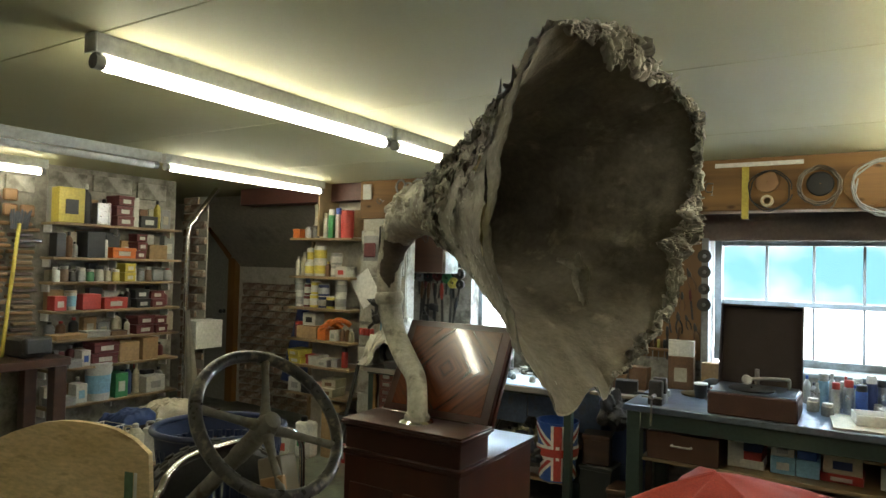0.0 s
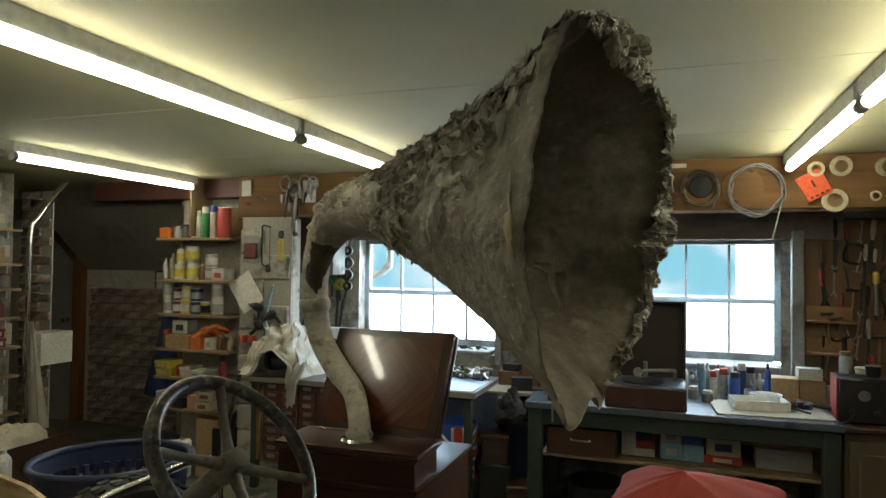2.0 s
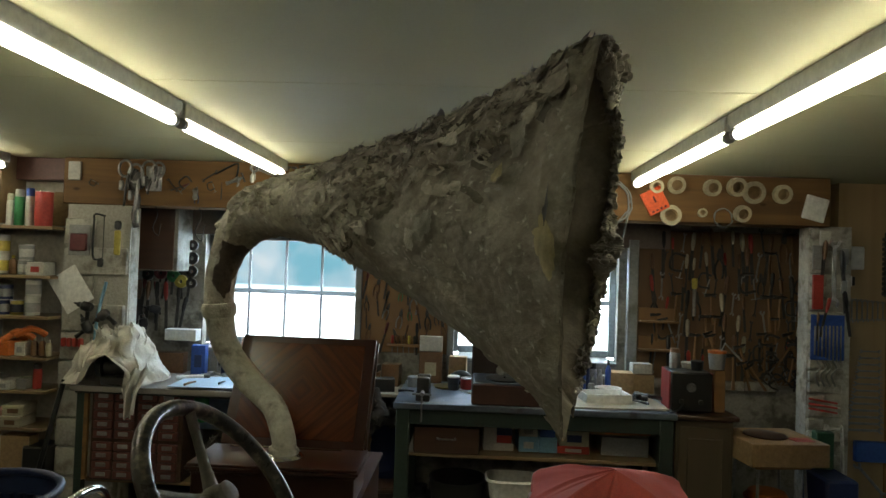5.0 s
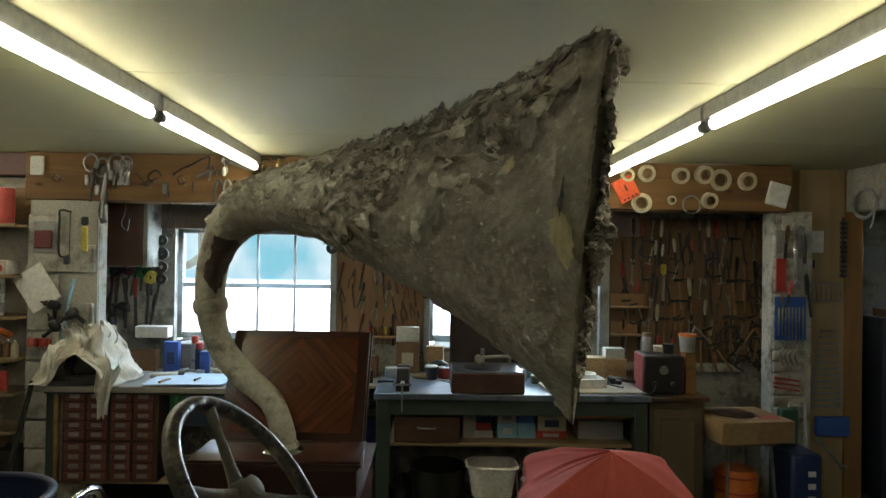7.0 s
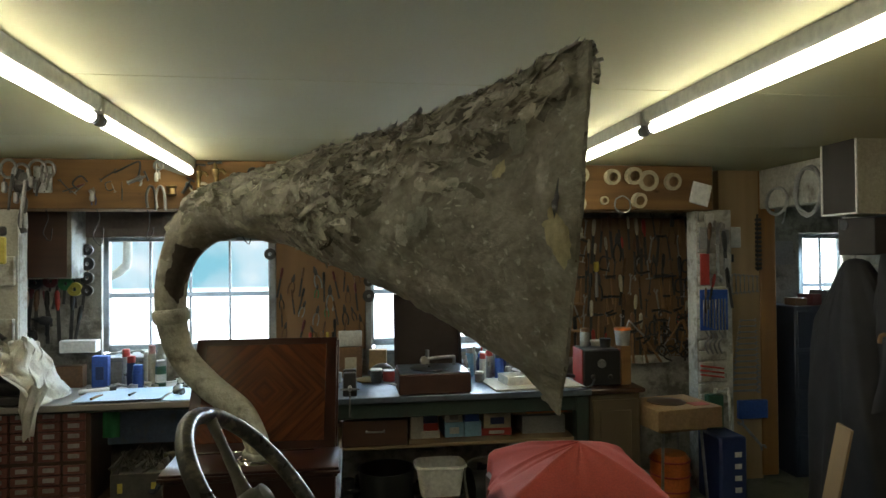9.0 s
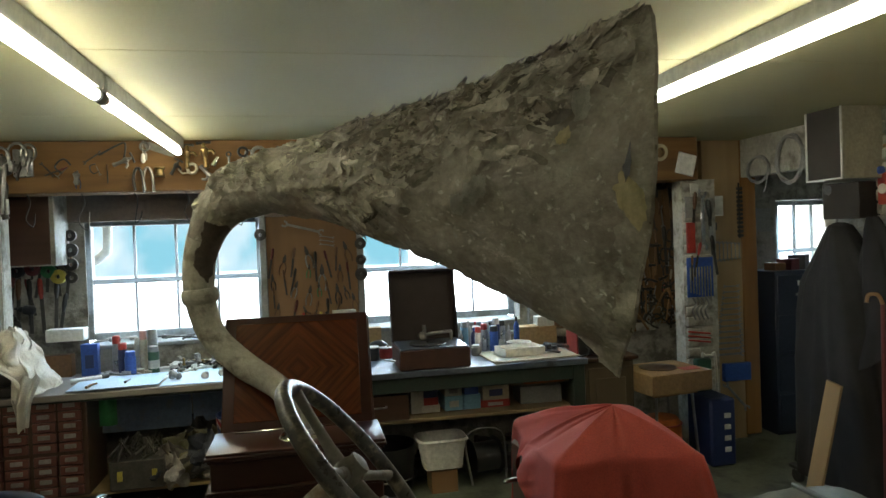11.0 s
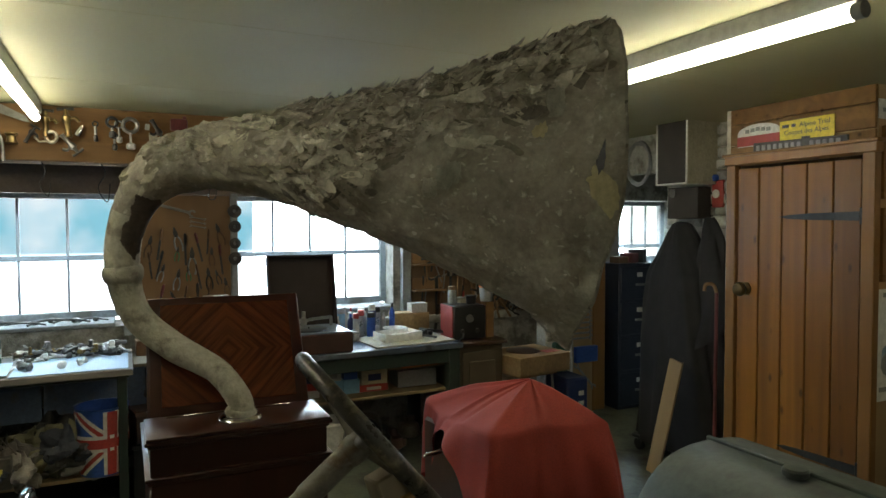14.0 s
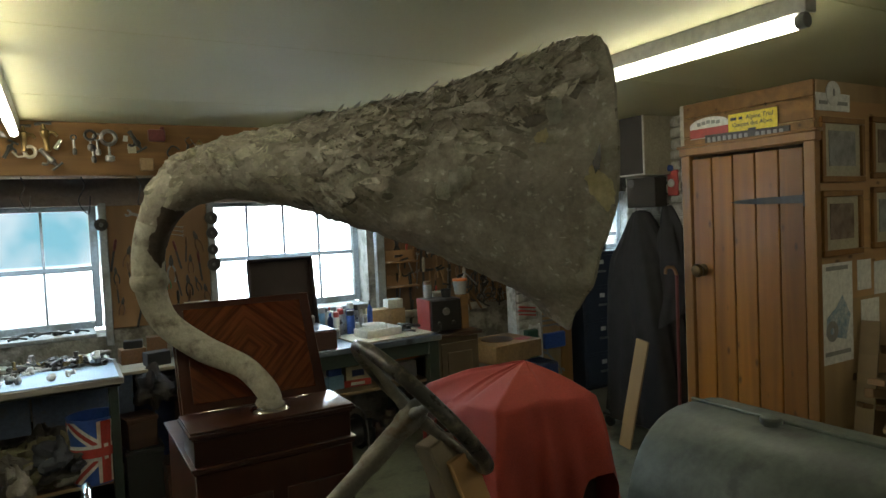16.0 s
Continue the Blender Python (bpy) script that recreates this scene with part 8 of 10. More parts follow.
for x, z, r, mat, lab in ((-0.075, 2.225, 0.068, M["board"], "round brown wooden disc hung on the beam"), (0.205, 2.20, 0.072, M["black"], "round black disc inside the cable coil")):
    bm = bm_new()
    add_lathe(bm, [(0.004, 0.014), (r * 0.92, 0.012), (r, 0.006), (r, 0.0), (0.004, 0.0)], 30, pose(0, 0, 0, 90, 0, 0), False)
    single("round_disc", bm, mat, lab, "disc", (x, BF, z))
coil((1.28, BF, 2.09), 0, 0.06, 0.0035, 2, pm("grey"), "thin wire loop hung below the tape rolls", 0.0)
bm = bm_new()
add_lathe(bm, [(0.12, 0), (0.12, 0.012), (0.11, 0.016), (0.01, 0.016)], 32, pose(0, -0.002, 0, 90, 0, 0))
single("wooden_disc", bm, M["beam"], "round orange wooden disc on the beam", "disc", (0.44, BF, 2.19))
ring_roll((-0.07, BF - 0.02, 2.105), 0, 0.035, 0.03, g, 0)
rl = thing("wooden_ruler", "yellow wooden T-square rule hung on the beam", "ruler", (-0.195, BF, 2.17))
pbox("blade", (0, -0.008, 0), (0.04, 0.006, 0.34), pm("yellow"), rl, 0.001)
pbox("stock_bar", (0.07, -0.012, 0.165), (0.49, 0.008, 0.026), M["white"], rl, 0.002)
for k, (x, z) in enumerate(((-3.01, 2.20), (-2.78, 2.22), (-2.36, 2.22), (-2.18, 2.20), (-0.82, 2.2), (-0.72, 2.27), (-0.62, 2.22), (-0.5, 2.26), (-0.4, 2.2))):
    clamp((x, BF, z), 0, 0.42 + 0.3 * ((k * 7) % 5) / 4, "clamps on the beam", (k * 53) % 120 - 60)


def tap(at, s, mat, tilt):
    """An old tap: turned body, crossed handle on a spindle and a bent spout."""
    t = on_wall("tap", "old brass or steel tap hung on the beam", "tap", at, 0, "taps on the beam")
    m = pose(0, -0.03, 0, 0, tilt, 0)
    bm = bm_new()
    add_lathe(bm, [(0.011 * s, -0.075 * s), (0.016 * s, -0.07 * s), (0.012 * s, -0.06 * s), (0.012 * s, -0.01 * s), (0.019 * s, 0.0), (0.020 * s, 0.022 * s), (0.010 * s, 0.03 * s), (0.007 * s, 0.055 * s)], 14, m)
    part("body", bm, mat, t)
    bm = bm_new()
    add_tube(bm, [m @ Vector((-0.035 * s, 0, 0.056 * s)), m @ Vector((0.0, 0, 0.058 * s)), m @ Vector((0.035 * s, 0, 0.056 * s))], [0.008 * s, 0.006 * s, 0.008 * s], 8)
    part("cross_handle", bm, M["dark_steel"], t)
    bm = bm_new()
    add_tube(bm, [m @ q for q in smooth_path([(0.01 * s, 0, 0.008 * s), (0.035 * s, -0.01, 0.012 * s), (0.05 * s, -0.012, -0.006 * s)], 4)], 0.008 * s, 8)
    part("spout", bm, mat, t)


def ring_clip(at, r, stem, mat, foot):
    """A ring clip with a stem below it and a wider foot."""
    t = on_wall("ring_clip", "round steel pipe clip hung on the beam", "clip", at, 0, "clips on the beam")
    bm = bm_new()
    add_tube(bm, [(r * math.cos(q * math.pi / 12), -0.02, r * math.sin(q * math.pi / 12)) for q in range(24)], 0.30 * r, 8, False, True)
    part("ring", bm, mat, t)
    bm = bm_new()
    add_tube(bm, [(0, -0.02, -r), (0.002, -0.022, -r - stem)], 0.007, 8)
    part("stem", bm, M["steel"], t)
    bm = bm_new()
    add_lathe(bm, [(foot * 0.6, -0.02), (foot, -0.014), (foot, 0.012), (foot * 0.5, 0.02)], 14, Matrix.Translation((0.002, -0.022, -r - stem)))
    part("foot", bm, mat, t)


tap((-1.626, BF, 2.275), 1.15, M["brass"], 0)
tap((-1.519, BF, 2.285), 1.25, M["brass"], -6)
tap((-1.502, BF, 2.15), 1.0, M["steel"], 140)
tap((-2.002, BF, 2.245), 0.95, M["steel"], 68)
tap((-1.035, BF, 2.26), 1.0, M["dark_steel"], 150)
tap((-1.70, BF, 2.205), 0.8, M["dark_steel"], 30)
ring_clip((-1.286, BF, 2.295), 0.028, 0.045, M["dark_steel"], 0.020)
ring_clip((-1.250, BF, 2.285), 0.020, 0.07, M["steel"], 0.016)
ring_clip((-1.188, BF, 2.282), 0.040, 0.085, M["steel"], 0.027)
ring_clip((-1.275, BF, 2.215), 0.016, 0.05, M["dark_steel"], 0.014)
ring_clip((-1.88, BF, 2.335), 0.026, 0.03, M["steel"], 0.008)
ring_clip((-1.375, BF, 2.28), 0.014, 0.07, M["dark_steel"], 0.012)
for x, z, w, h, c, a in ((-1.88, 2.268, 0.030, 0.042, "white", 0), (-1.094, 2.278, 0.026, 0.036, "white", 6), (-1.062, 2.216, 0.048, 0.055, "cream", -3)):
    bm = bm_new()
    add_box(bm, (0, -0.03, 0), (w, 0.003, h), pose(0, 0, 0, 0, a, 0), 0.001)
    single("paper_tag", bm, pm(c), f"small {c} paper tag hanging on the beam", "tag", (x, BF, z), 0, "tags on the beam")
bm = bm_new()
add_prism(bm, [(-0.085, 0.03), (-0.05, 0.042), (0.075, -0.02), (0.095, -0.055), (0.06, -0.05), (-0.08, 0.0)], -0.006, 0.006, pose(0, -0.012, 0, 90, 0, 0))
single("steel_bracket", bm, M["steel"], "flat steel bracket hung aslant on the beam", "bracket", (-1.80, BF, 2.325))
for x in (-1.926, -1.868):
    bm = bm_new()
    add_tube(bm, smooth_path([(-0.020, -0.02, -0.075), (-0.028, -0.02, 0.0), (-0.012, -0.02, 0.058), (0.012, -0.02, 0.058), (0.028, -0.02, 0.0), (0.032, -0.02, -0.09)], 4), 0.009, 8)
    single("shackle", bm, M["dark_steel" if x < -1.9 else "steel"], "long iron shackle hung on the beam", "shackle", (x, BF, 2.135), 0, "shackles on the beam")
bm = bm_new()
add_lathe(bm, [(0.030, -0.03), (0.034, -0.026), (0.024, -0.012), (0.024, 0.014), (0.034, 0.024), (0.030, 0.032), (0.012, 0.034)], 16, Matrix.Translation((0, -0.036, 0)))
single("brass_fitting", bm, M["brass"], "stout brass bobbin fitting hung on the beam", "fitting", (-1.794, BF, 2.172))
bm = bm_new()
add_tube(bm, [(0.027 * math.cos(q * math.pi / 12), -0.03, 0.03 * math.sin(q * math.pi / 12)) for q in range(24)], 0.010, 8, False, True)
add_tube(bm, [(-0.02, -0.03, -0.025), (-0.06, -0.028, -0.03), (-0.085, -0.025, 0.0)], 0.006, 8)
single("pull_ring", bm, pm("cream"), "cream pull ring hung on the beam", "ring", (-1.60, BF, 2.19))
bm = bm_new()
add_lathe(bm, [(0.010, -0.035), (0.019, -0.03), (0.017, 0.0), (0.010, 0.035), (0.003, 0.04)], 16, pose(0, -0.03, 0, 0, 28, 0))
single("chrome_bung", bm, M["chrome"], "bright chrome cone bung hung on the beam", "bung", (-1.458, BF, 2.232))
bm = bm_new()
add_box(bm, (0, -0.03, 0), (0.10, 0.05, 0.075), None, 0.012, 2)
add_tube(bm, [(0.03, -0.03, 0.03), (0.035, -0.03, 0.055)], 0.012, 10)
single("junction_box", bm, pm("dark red"), "dark red switch box fixed on the beam", "switch box", (-0.915, BF, 2.30))
bm = bm_new()
add_tube(bm, smooth_path([(-0.09, -0.015, -0.03), (0.0, -0.015, 0.02), (0.06, -0.015, 0.045), (0.065, -0.015, 0.0), (0.055, -0.015, -0.05)], 4), 0.006, 8)
single("iron_hook", bm, M["iron"], "long bent iron hook on the beam", "hook", (-2.06, BF, 2.315))
for k, x in enumerate((-0.77, -0.66, -0.55, -0.45, -2.28)):
    bm = bm_new()
    q = 0.8 + 0.1 * (k % 3)
    add_lathe(bm, [(0.012 * q, 0), (0.02 * q, 0.02 * q), (0.014 * q, 0.05 * q), (0.024 * q, 0.075 * q), (0.008 * q, 0.09 * q)], 14, Matrix.Translation((0, -0.03, 0)))
    add_tube(bm, [(0, -0.03, 0.08 * q), (0.0, 0.0, 0.1 * q)], 0.004, 6)
    single("brass_fitting", bm, M["brass" if k % 2 else "steel"], "old metal lamp fitting hung on the beam", "fitting", (x, BF, 2.10 + 0.09 * (k % 2)), 0, "fittings on the beam")
for x, c, w, h, z in ((-2.58, "silver", 0.11, 0.17, 2.24), (-3.14, "white", 0.09, 0.13, 2.28), (-0.98, "card", 0.08, 0.08, 2.12)):
    t = thing("hanging_packet", f"{c if c != 'card' else 'brown'} packet hung on the beam", "packet", (x, BF, z))
    pbox("packet_body", (0, -0.012, 0), (w, 0.02, h), pm(c), t, 0.006)
dr2 = thing("silver_ladle", "dark and bright metal hand drill hung on the beam", "hand drill", (-2.70, BF, 2.10))
bm = bm_new()
add_tube(bm, smooth_path([(0, -0.03, 0.2), (-0.03, -0.03, 0.1), (0.02, -0.03, 0.0), (0.0, -0.03, -0.12), (0.02, -0.03, -0.2)], 4), 0.02, 10)
add_lathe(bm, [(0.06, 0), (0.062, 0.012), (0.05, 0.016), (0.01, 0.016)], 22, Matrix.Translation((0.02, -0.03, 0.12)) @ pose(0, 0, 0, 90, 0, 0))
part("drill_body", bm, M["dark_steel"], dr2)
pcyl("bright_shaft", (0.03, -0.045, -0.08), (0.035, -0.045, -0.17), 0.013, M["steel"], dr2)
bulb = thing("light_bulb_pull", "small white pull cord end hanging from the beam", "pull cord", (-1.89, BF - 0.03, 2.26))
plathe("pull", [(0.008, -0.03), (0.014, -0.02), (0.012, 0.02), (0.004, 0.03)], M["paper"], bulb)
pcyl("cord", (0, 0, 0.03), (0, 0.02, 0.13), 0.002, M["paper"], bulb, 6)
for k in range(8):                   # wires drooping below the beam
    x = -2.9 + k * 0.31
    bm = bm_new()
    add_tube(bm, smooth_path([(0, 0, 0.0), (0.02, -0.01, -0.06), (-0.01 * (k % 3), -0.01, -0.13 - 0.02 * (k % 4)), (0.03, -0.01, -0.17 - 0.03 * (k % 3)), (0.045, -0.01, -0.12)], 4), 0.0035, 6)
    single("wire_hook", bm, M["iron" if k % 2 else "dark_steel"], "bent wire hook hanging under the beam", "hook", (x, BF + 0.05, 2.052), 0, "hooks under the beam")

rw = random.Random(77)
for k in range(24):                  # old tools and hooks among the clamps
    x, z = -2.45 + 0.086 * k, rw.choice((2.14, 2.2, 2.27))
    if -2.1 < x < -0.9:
        continue
    if k % 3 == 0:
        spanner((x, BF, z), 0, rw.uniform(0.09, 0.16), rw.uniform(-80, 80), "old tools on the beam", rw.choice(("dark_steel", "iron", "steel")))
    elif k % 3 == 1:
        file_tool((x, BF, z), 0, rw.uniform(0.35, 0.6), "old tools on the beam", rw.choice(("brown", "black", "dark red")), rw.uniform(-70, 70))
    else:
        pliers((x, BF, z), 0, rw.uniform(0.5, 0.8), rw.choice(("black", "brown", "dark blue")), "old tools on the beam")
for k in range(12):                  # dark tools crowding the whitewashed wall
    x, z = -2.98 + 0.045 * k, rw.uniform(1.28, 1.7)
    if x > -2.5:
        continue
    file_tool((x, WL, z), 0, rw.uniform(0.8, 1.2), "tools beside the window", rw.choice(("brown", "black", "black", "dark red")), rw.uniform(-12, 12))

for k in range(26):                  # dark tangle of heavy tools low on the tool wall
    x, z = 1.30 + 0.8 * rw.random(), rw.uniform(0.94, 1.22)
    if k % 2:
        clamp((x, TB - 0.02, z), 0, rw.uniform(0.7, 1.3), "heavy tools on the wall", rw.uniform(-40, 40))
    else:
        hammer((x, TB - 0.015, z + 0.1), 0, rw.uniform(0.6, 0.9), "heavy tools on the wall", rw.uniform(-35, 35))

# ---------------------------------------------------------------- shelves beside the pillar
RS = (1.885, 1.55, 1.275, 1.0, 0.775, 0.53)
sh = thing("shelf_unit", "wall shelves crowded with paint tins and bottles", "shelves", (-3.56, 4.66, 0))
for z in RS:
    pbox("shelf_board", (0, 0, z - 0.012), (0.71, 0.30, 0.02), M["shelf"], sh, 0.002)
pbox("end_post", (-0.35, 0.15, 0.98), (0.03, 0.03, 1.86), M["shelf"], sh, 0.002)
pbox("back_panel", (0, 0.165, 1.2), (0.70, 0.012, 2.4), M["plaster"], sh, 0.001)
pbox("upright_board", (-0.06, 0.02, 2.15), (0.02, 0.26, 0.50), M["shelf"], sh, 0.002)
pbox("upper_back", (0.17, 0.10, 2.02), (0.33, 0.012, 0.24), M["card"], sh, 0.002)
w, gname = "on the shelves", "goods on the shelves by the pillar"
X0, SY = -3.90, 4.60
stock((X0, SY, RS[0]), (1, 0, 0), [("X", 0.09, 0.08, "orange", None), ("J", 0.07, 0.10, "grey", "silver"), ("J", 0.08, 0.11, "black", "black"), ("gap", 0.05, 0, "", ""), ("S", 0.06, 0.22, "white", "cream"),
                                   ("S", 0.065, 0.25, "green", "white"), ("S", 0.06, 0.26, "white", "blue"), ("C", 0.115, 0.24, "red", "red")], w, gname)
stock((X0, SY, RS[1]), (1, 0, 0), [("B", 0.05, 0.17, "white", "white"), ("B", 0.06, 0.21, "cream", "white"), ("C", 0.105, 0.12, "white", "yellow", 2), ("C", 0.115, 0.13, "white", "yellow", 2), ("B", 0.055, 0.13, "brown", "yellow"),
                                   ("C", 0.10, 0.10, "grey", "white", 2), ("X", 0.12, 0.09, "white", "red"), ], w, gname)
stock((X0, SY, RS[2]), (1, 0, 0), [("C", 0.095, 0.12, "white", "grey", 2), ("C", 0.075, 0.10, "dark red", "white", 2), ("C", 0.09, 0.11, "yellow", "white", 2), ("C", 0.10, 0.10, "dark blue", "silver", 2), ("C", 0.09, 0.10, "yellow", "black"), ("C", 0.10, 0.12, "white", "grey", 2), ], w, gname)
stock((X0, SY, RS[3]), (1, 0, 0), [("J", 0.09, 0.14, "dark red", "red"), ("X", 0.22, 0.11, "card", None), ("X", 0.11, 0.10, "orange", None), ("X", 0.08, 0.09, "white", "grey"), ("B", 0.05, 0.12, "brown", "cream"), ("B", 0.05, 0.12, "brown", "white"), ("B", 0.05, 0.11, "cream", "white")], w, gname)
carton((-3.70, 4.61, RS[3] + 0.115), 0.14, 0.12, 0.11, "white", "black", 3, gname, w)
for k, (x, z) in enumerate(((-3.45, 1.10), (-3.38, 1.12), (-3.5, 1.08))):
    bm = bm_new()
    add_tube(bm, smooth_path([(-0.07, 0, 0.0), (0, -0.03, 0.05), (0.06, 0.0, 0.03), (0.1, 0.02, 0.0)], 4), 0.022, 8)
    single("orange_glove", bm, pm("orange"), "crumpled orange rubber glove on the shelf", "glove", (x, 4.58, z + 0.015), 30 * k, "gloves")
stock((X0, SY, RS[4]), (1, 0, 0), [("X", 0.15, 0.06, "yellow", "white", 2), ("X", 0.06, 0.08, "red", None), ("X", 0.11, 0.08, "white", None), ("X", 0.12, 0.06, "white", "grey"), ("X", 0.08, 0.07, "grey", None), ("S", 0.06, 0.17, "red", "black")], w, gname)
stock((X0, SY, RS[5]), (1, 0, 0), [("X", 0.16, 0.12, "white", "grey"), ("X", 0.12, 0.08, "black", None), ("X", 0.10, 0.10, "pink", None), ("X", 0.15, 0.07, "cream", "brown", 2)], w, gname)
jc = thing("jerrycan", "white plastic jerrycan with green label on the floor", "jerrycan", (-3.62, 4.48, 0))
pbox("can_body", (0, 0, 0.15), (0.17, 0.13, 0.30), M["white"], jc, 0.02)
plathe("cap", [(0.03, 0.30), (0.03, 0.335), (0.02, 0.34)], M["black"], jc, (-0.03, 0, 0))
pbox("green_label", (0.0, -0.066, 0.13), (0.09, 0.003, 0.07), pm("green"), jc, 0)
carton((-3.84, 4.45, 0), 0.2, 0.15, 0.16, "white", "red", 10, gname, "on the floor by the shelves")
carton((-3.42, 4.60, 0), 0.2, 0.1, 0.46, "card", None, 0, gname, "standing on the floor by the shelves")
bs = thing("black_case", "black open-fronted case under the shelves", "case", (-3.27, 4.62, 0.16))
pbox("case_body", (0, 0, 0.12), (0.16, 0.2, 0.24), M["black"], bs, 0.01)
carton((-3.27, 4.60, 0), 0.18, 0.18, 0.155, "red", "white", 0, gname, "on the floor by the shelves")

# ---------------------------------------------------------------- shelves on the far left wall
LS = (1.93, 1.665, 1.475, 1.255, 1.035, 0.815, 0.53)
sl = thing("shelf_unit", "long wooden shelves full of jars and boxes", "shelves", (-4.80, 3.42, 0))
for z in LS:
    pbox("shelf_board", (0, 0, z - 0.012), (0.20, 1.10, 0.02), M["shelf"], sl, 0.002)
for y in (-0.53, 0.0, 0.5):
    for z in LS:
        pbox("bracket", (-0.04, y, z - 0.05), (0.10, 0.014, 0.06), M["white"], sl, 0.002)
w, gname = "on the shelves", "goods on the long shelves"
LX, Y0 = -4.79, 2.90
stock((LX, Y0, LS[0]), (0, 1, 0), [("X", 0.20, 0.22, "yellow", "black"), ("B", 0.09, 0.26, "black", "white"), ("X", 0.10, 0.14, "silver", None), ("S", 0.05, 0.15, "silver", "white"), ("X", 0.15, 0.065, "dark red", "white", 3), ("X", 0.06, 0.2, "white", None),
                                   ("X", 0.16, 0.08, "black", "white"), ("B", 0.06, 0.2, "yellow", "black")], w, gname, 90, 1.22)
stock((LX, Y0, LS[1]), (0, 1, 0), [("X", 0.08, 0.15, "black", None), ("B", 0.06, 0.16, "brown", "black"), ("B", 0.05, 0.10, "silver", "black"), ("X", 0.16, 0.17, "black", None), ("J", 0.06, 0.12, "white", "white"), ("X", 0.2, 0.07, "orange", "white"), ("X", 0.10, 0.055, "dark red", "white", 3), ("X", 0.18, 0.10, "card", None)], w, gname, 90, 1.22)
stock((LX, Y0, LS[2]), (0, 1, 0), [("J", 0.06, 0.09, "white", "silver"), ("J", 0.07, 0.10, "brown", "white"), ("J", 0.055, 0.08, "black", "silver"), ("J", 0.065, 0.09, "silver", "white", 1), ("J", 0.06, 0.08, "green", "white"), ("J", 0.07, 0.10, "white", "black"), ("J", 0.06, 0.09, "cream", "silver"),
                                   ("J", 0.065, 0.08, "yellow", "white"), ("X", 0.10, 0.06, "yellow", "white", 2), ("B", 0.05, 0.11, "white", "white"), ("J", 0.065, 0.09, "grey", "silver"), ("J", 0.06, 0.1, "brown", "white")], w, gname, 90, 1.22)
stock((LX, Y0, LS[3]), (0, 1, 0), [("X", 0.10, 0.09, "red", "white"), ("T", 0.09, 0.12, "white", "cream"), ("X", 0.16, 0.10, "red", None), ("X", 0.22, 0.075, "red", "white"), ("B", 0.06, 0.13, "black", "white"), ("X", 0.13, 0.06, "black", "white", 2), ("X", 0.13, 0.055, "dark red", "white", 2)], w, gname, 90, 1.22)
stock((LX, Y0, LS[4]), (0, 1, 0), [("X", 0.25, 0.03, "card", None), ("X", 0.2, 0.04, "grey", None), ("X", 0.14, 0.03, "brown", None), ("B", 0.05, 0.10, "white", "grey"), ("X", 0.17, 0.06, "dark red", "white", 2), ("X", 0.12, 0.055, "dark red", "white", 2)], w, gname, 90, 1.22)
stock((LX, Y0, LS[5]), (0, 1, 0), [("J", 0.09, 0.11, "grey", "silver"), ("X", 0.12, 0.05, "grey", None), ("X", 0.08, 0.1, "white", "blue"), ("X", 0.22, 0.07, "dark red", "white", 2), ("X", 0.18, 0.13, "card", None), ("X", 0.16, 0.15, "card", None)], w, gname, 90, 1.22)
stock((LX, Y0, LS[6]), (0, 1, 0), [("X", 0.18, 0.05, "grey", None), ("X", 0.10, 0.12, "white", "pale blue"), ("T", 0.20, 0.24, "white", "white"), ("X", 0.12, 0.16, "green", "white"), ("B", 0.07, 0.2, "dark blue", "white"), ("B", 0.06, 0.2, "cream", "cream"), ("X", 0.2, 0.11, "white", "grey")], w, gname, 90, 1.22)
rl = random.Random(8)
for z, gap in zip(LS, (0.30, 0.24, 0.165, 0.195, 0.195, 0.195, 0.26)):      # second row behind, to the next board
    y = 2.90
    while y < 3.92:
        wd = rl.uniform(0.07, 0.15)
        h = gap * rl.uniform(0.5, 0.92)
        c = rl.choice(("white", "cream", "grey", "card", "dark red", "black", "brown", "card", "black", "grey", "brown"))
        if rl.random() < 0.6:
            carton((-4.865, y + wd / 2, z), wd - 0.01, 0.07, h, c, rl.choice((None, "white", "cream")), 90, gname, w)
        else:
            bottle((-4.865, y + wd / 2, z), min(0.036, wd / 2 - 0.005), h, c if c != "card" else "brown", rl.choice(("white", "black", "red")), None, gname, w)
        y += wd
bm = bm_new()
add_box(bm, (0, 0, 0), (0.02, 0.95, 1.25), None, 0.003)
single("tool_board", bm, M["beam"], "orange-brown boarding hung with old saws", "tool board", (-4.885, 1.98, 1.62))
for k in range(16):
    yy, zz = 1.62 + 0.20 * (k % 4) + rl.uniform(-0.03, 0.03), 1.12 + 0.27 * (k // 4) + rl.uniform(-0.03, 0.03)
    t = thing("hand_tool", "old wooden-handled hand tool hung on the boarding", "hand tool", (-4.87, yy, zz), 90, "tools on the boarding")
    pbox("blade", (0.0, -0.012, 0.06), (0.05 + 0.03 * (k % 3), 0.006, 0.16), M["dark_steel"], t, 0.002, m=pose(0, 0, 0, 0, rl.uniform(-25, 25), 0))
    pbox("grip", (0, -0.016, -0.05), (0.035, 0.022, 0.10), M["board"], t, 0.009)
for y, wd, z, h in ((3.05, 0.30, 2.26, 0.14), (3.42, 0.34, 2.27, 0.13), (3.78, 0.28, 2.25, 0.14), (2.7, 0.2, 2.2, 0.12)):
    bm = bm_new()
    add_box(bm, (0, 0, 0), (0.02, wd, h), None, 0.003)
    single("white_board", bm, M["dull_whitewash"], "pale board fixed high on the wall", "board", (-4.88, y, z))


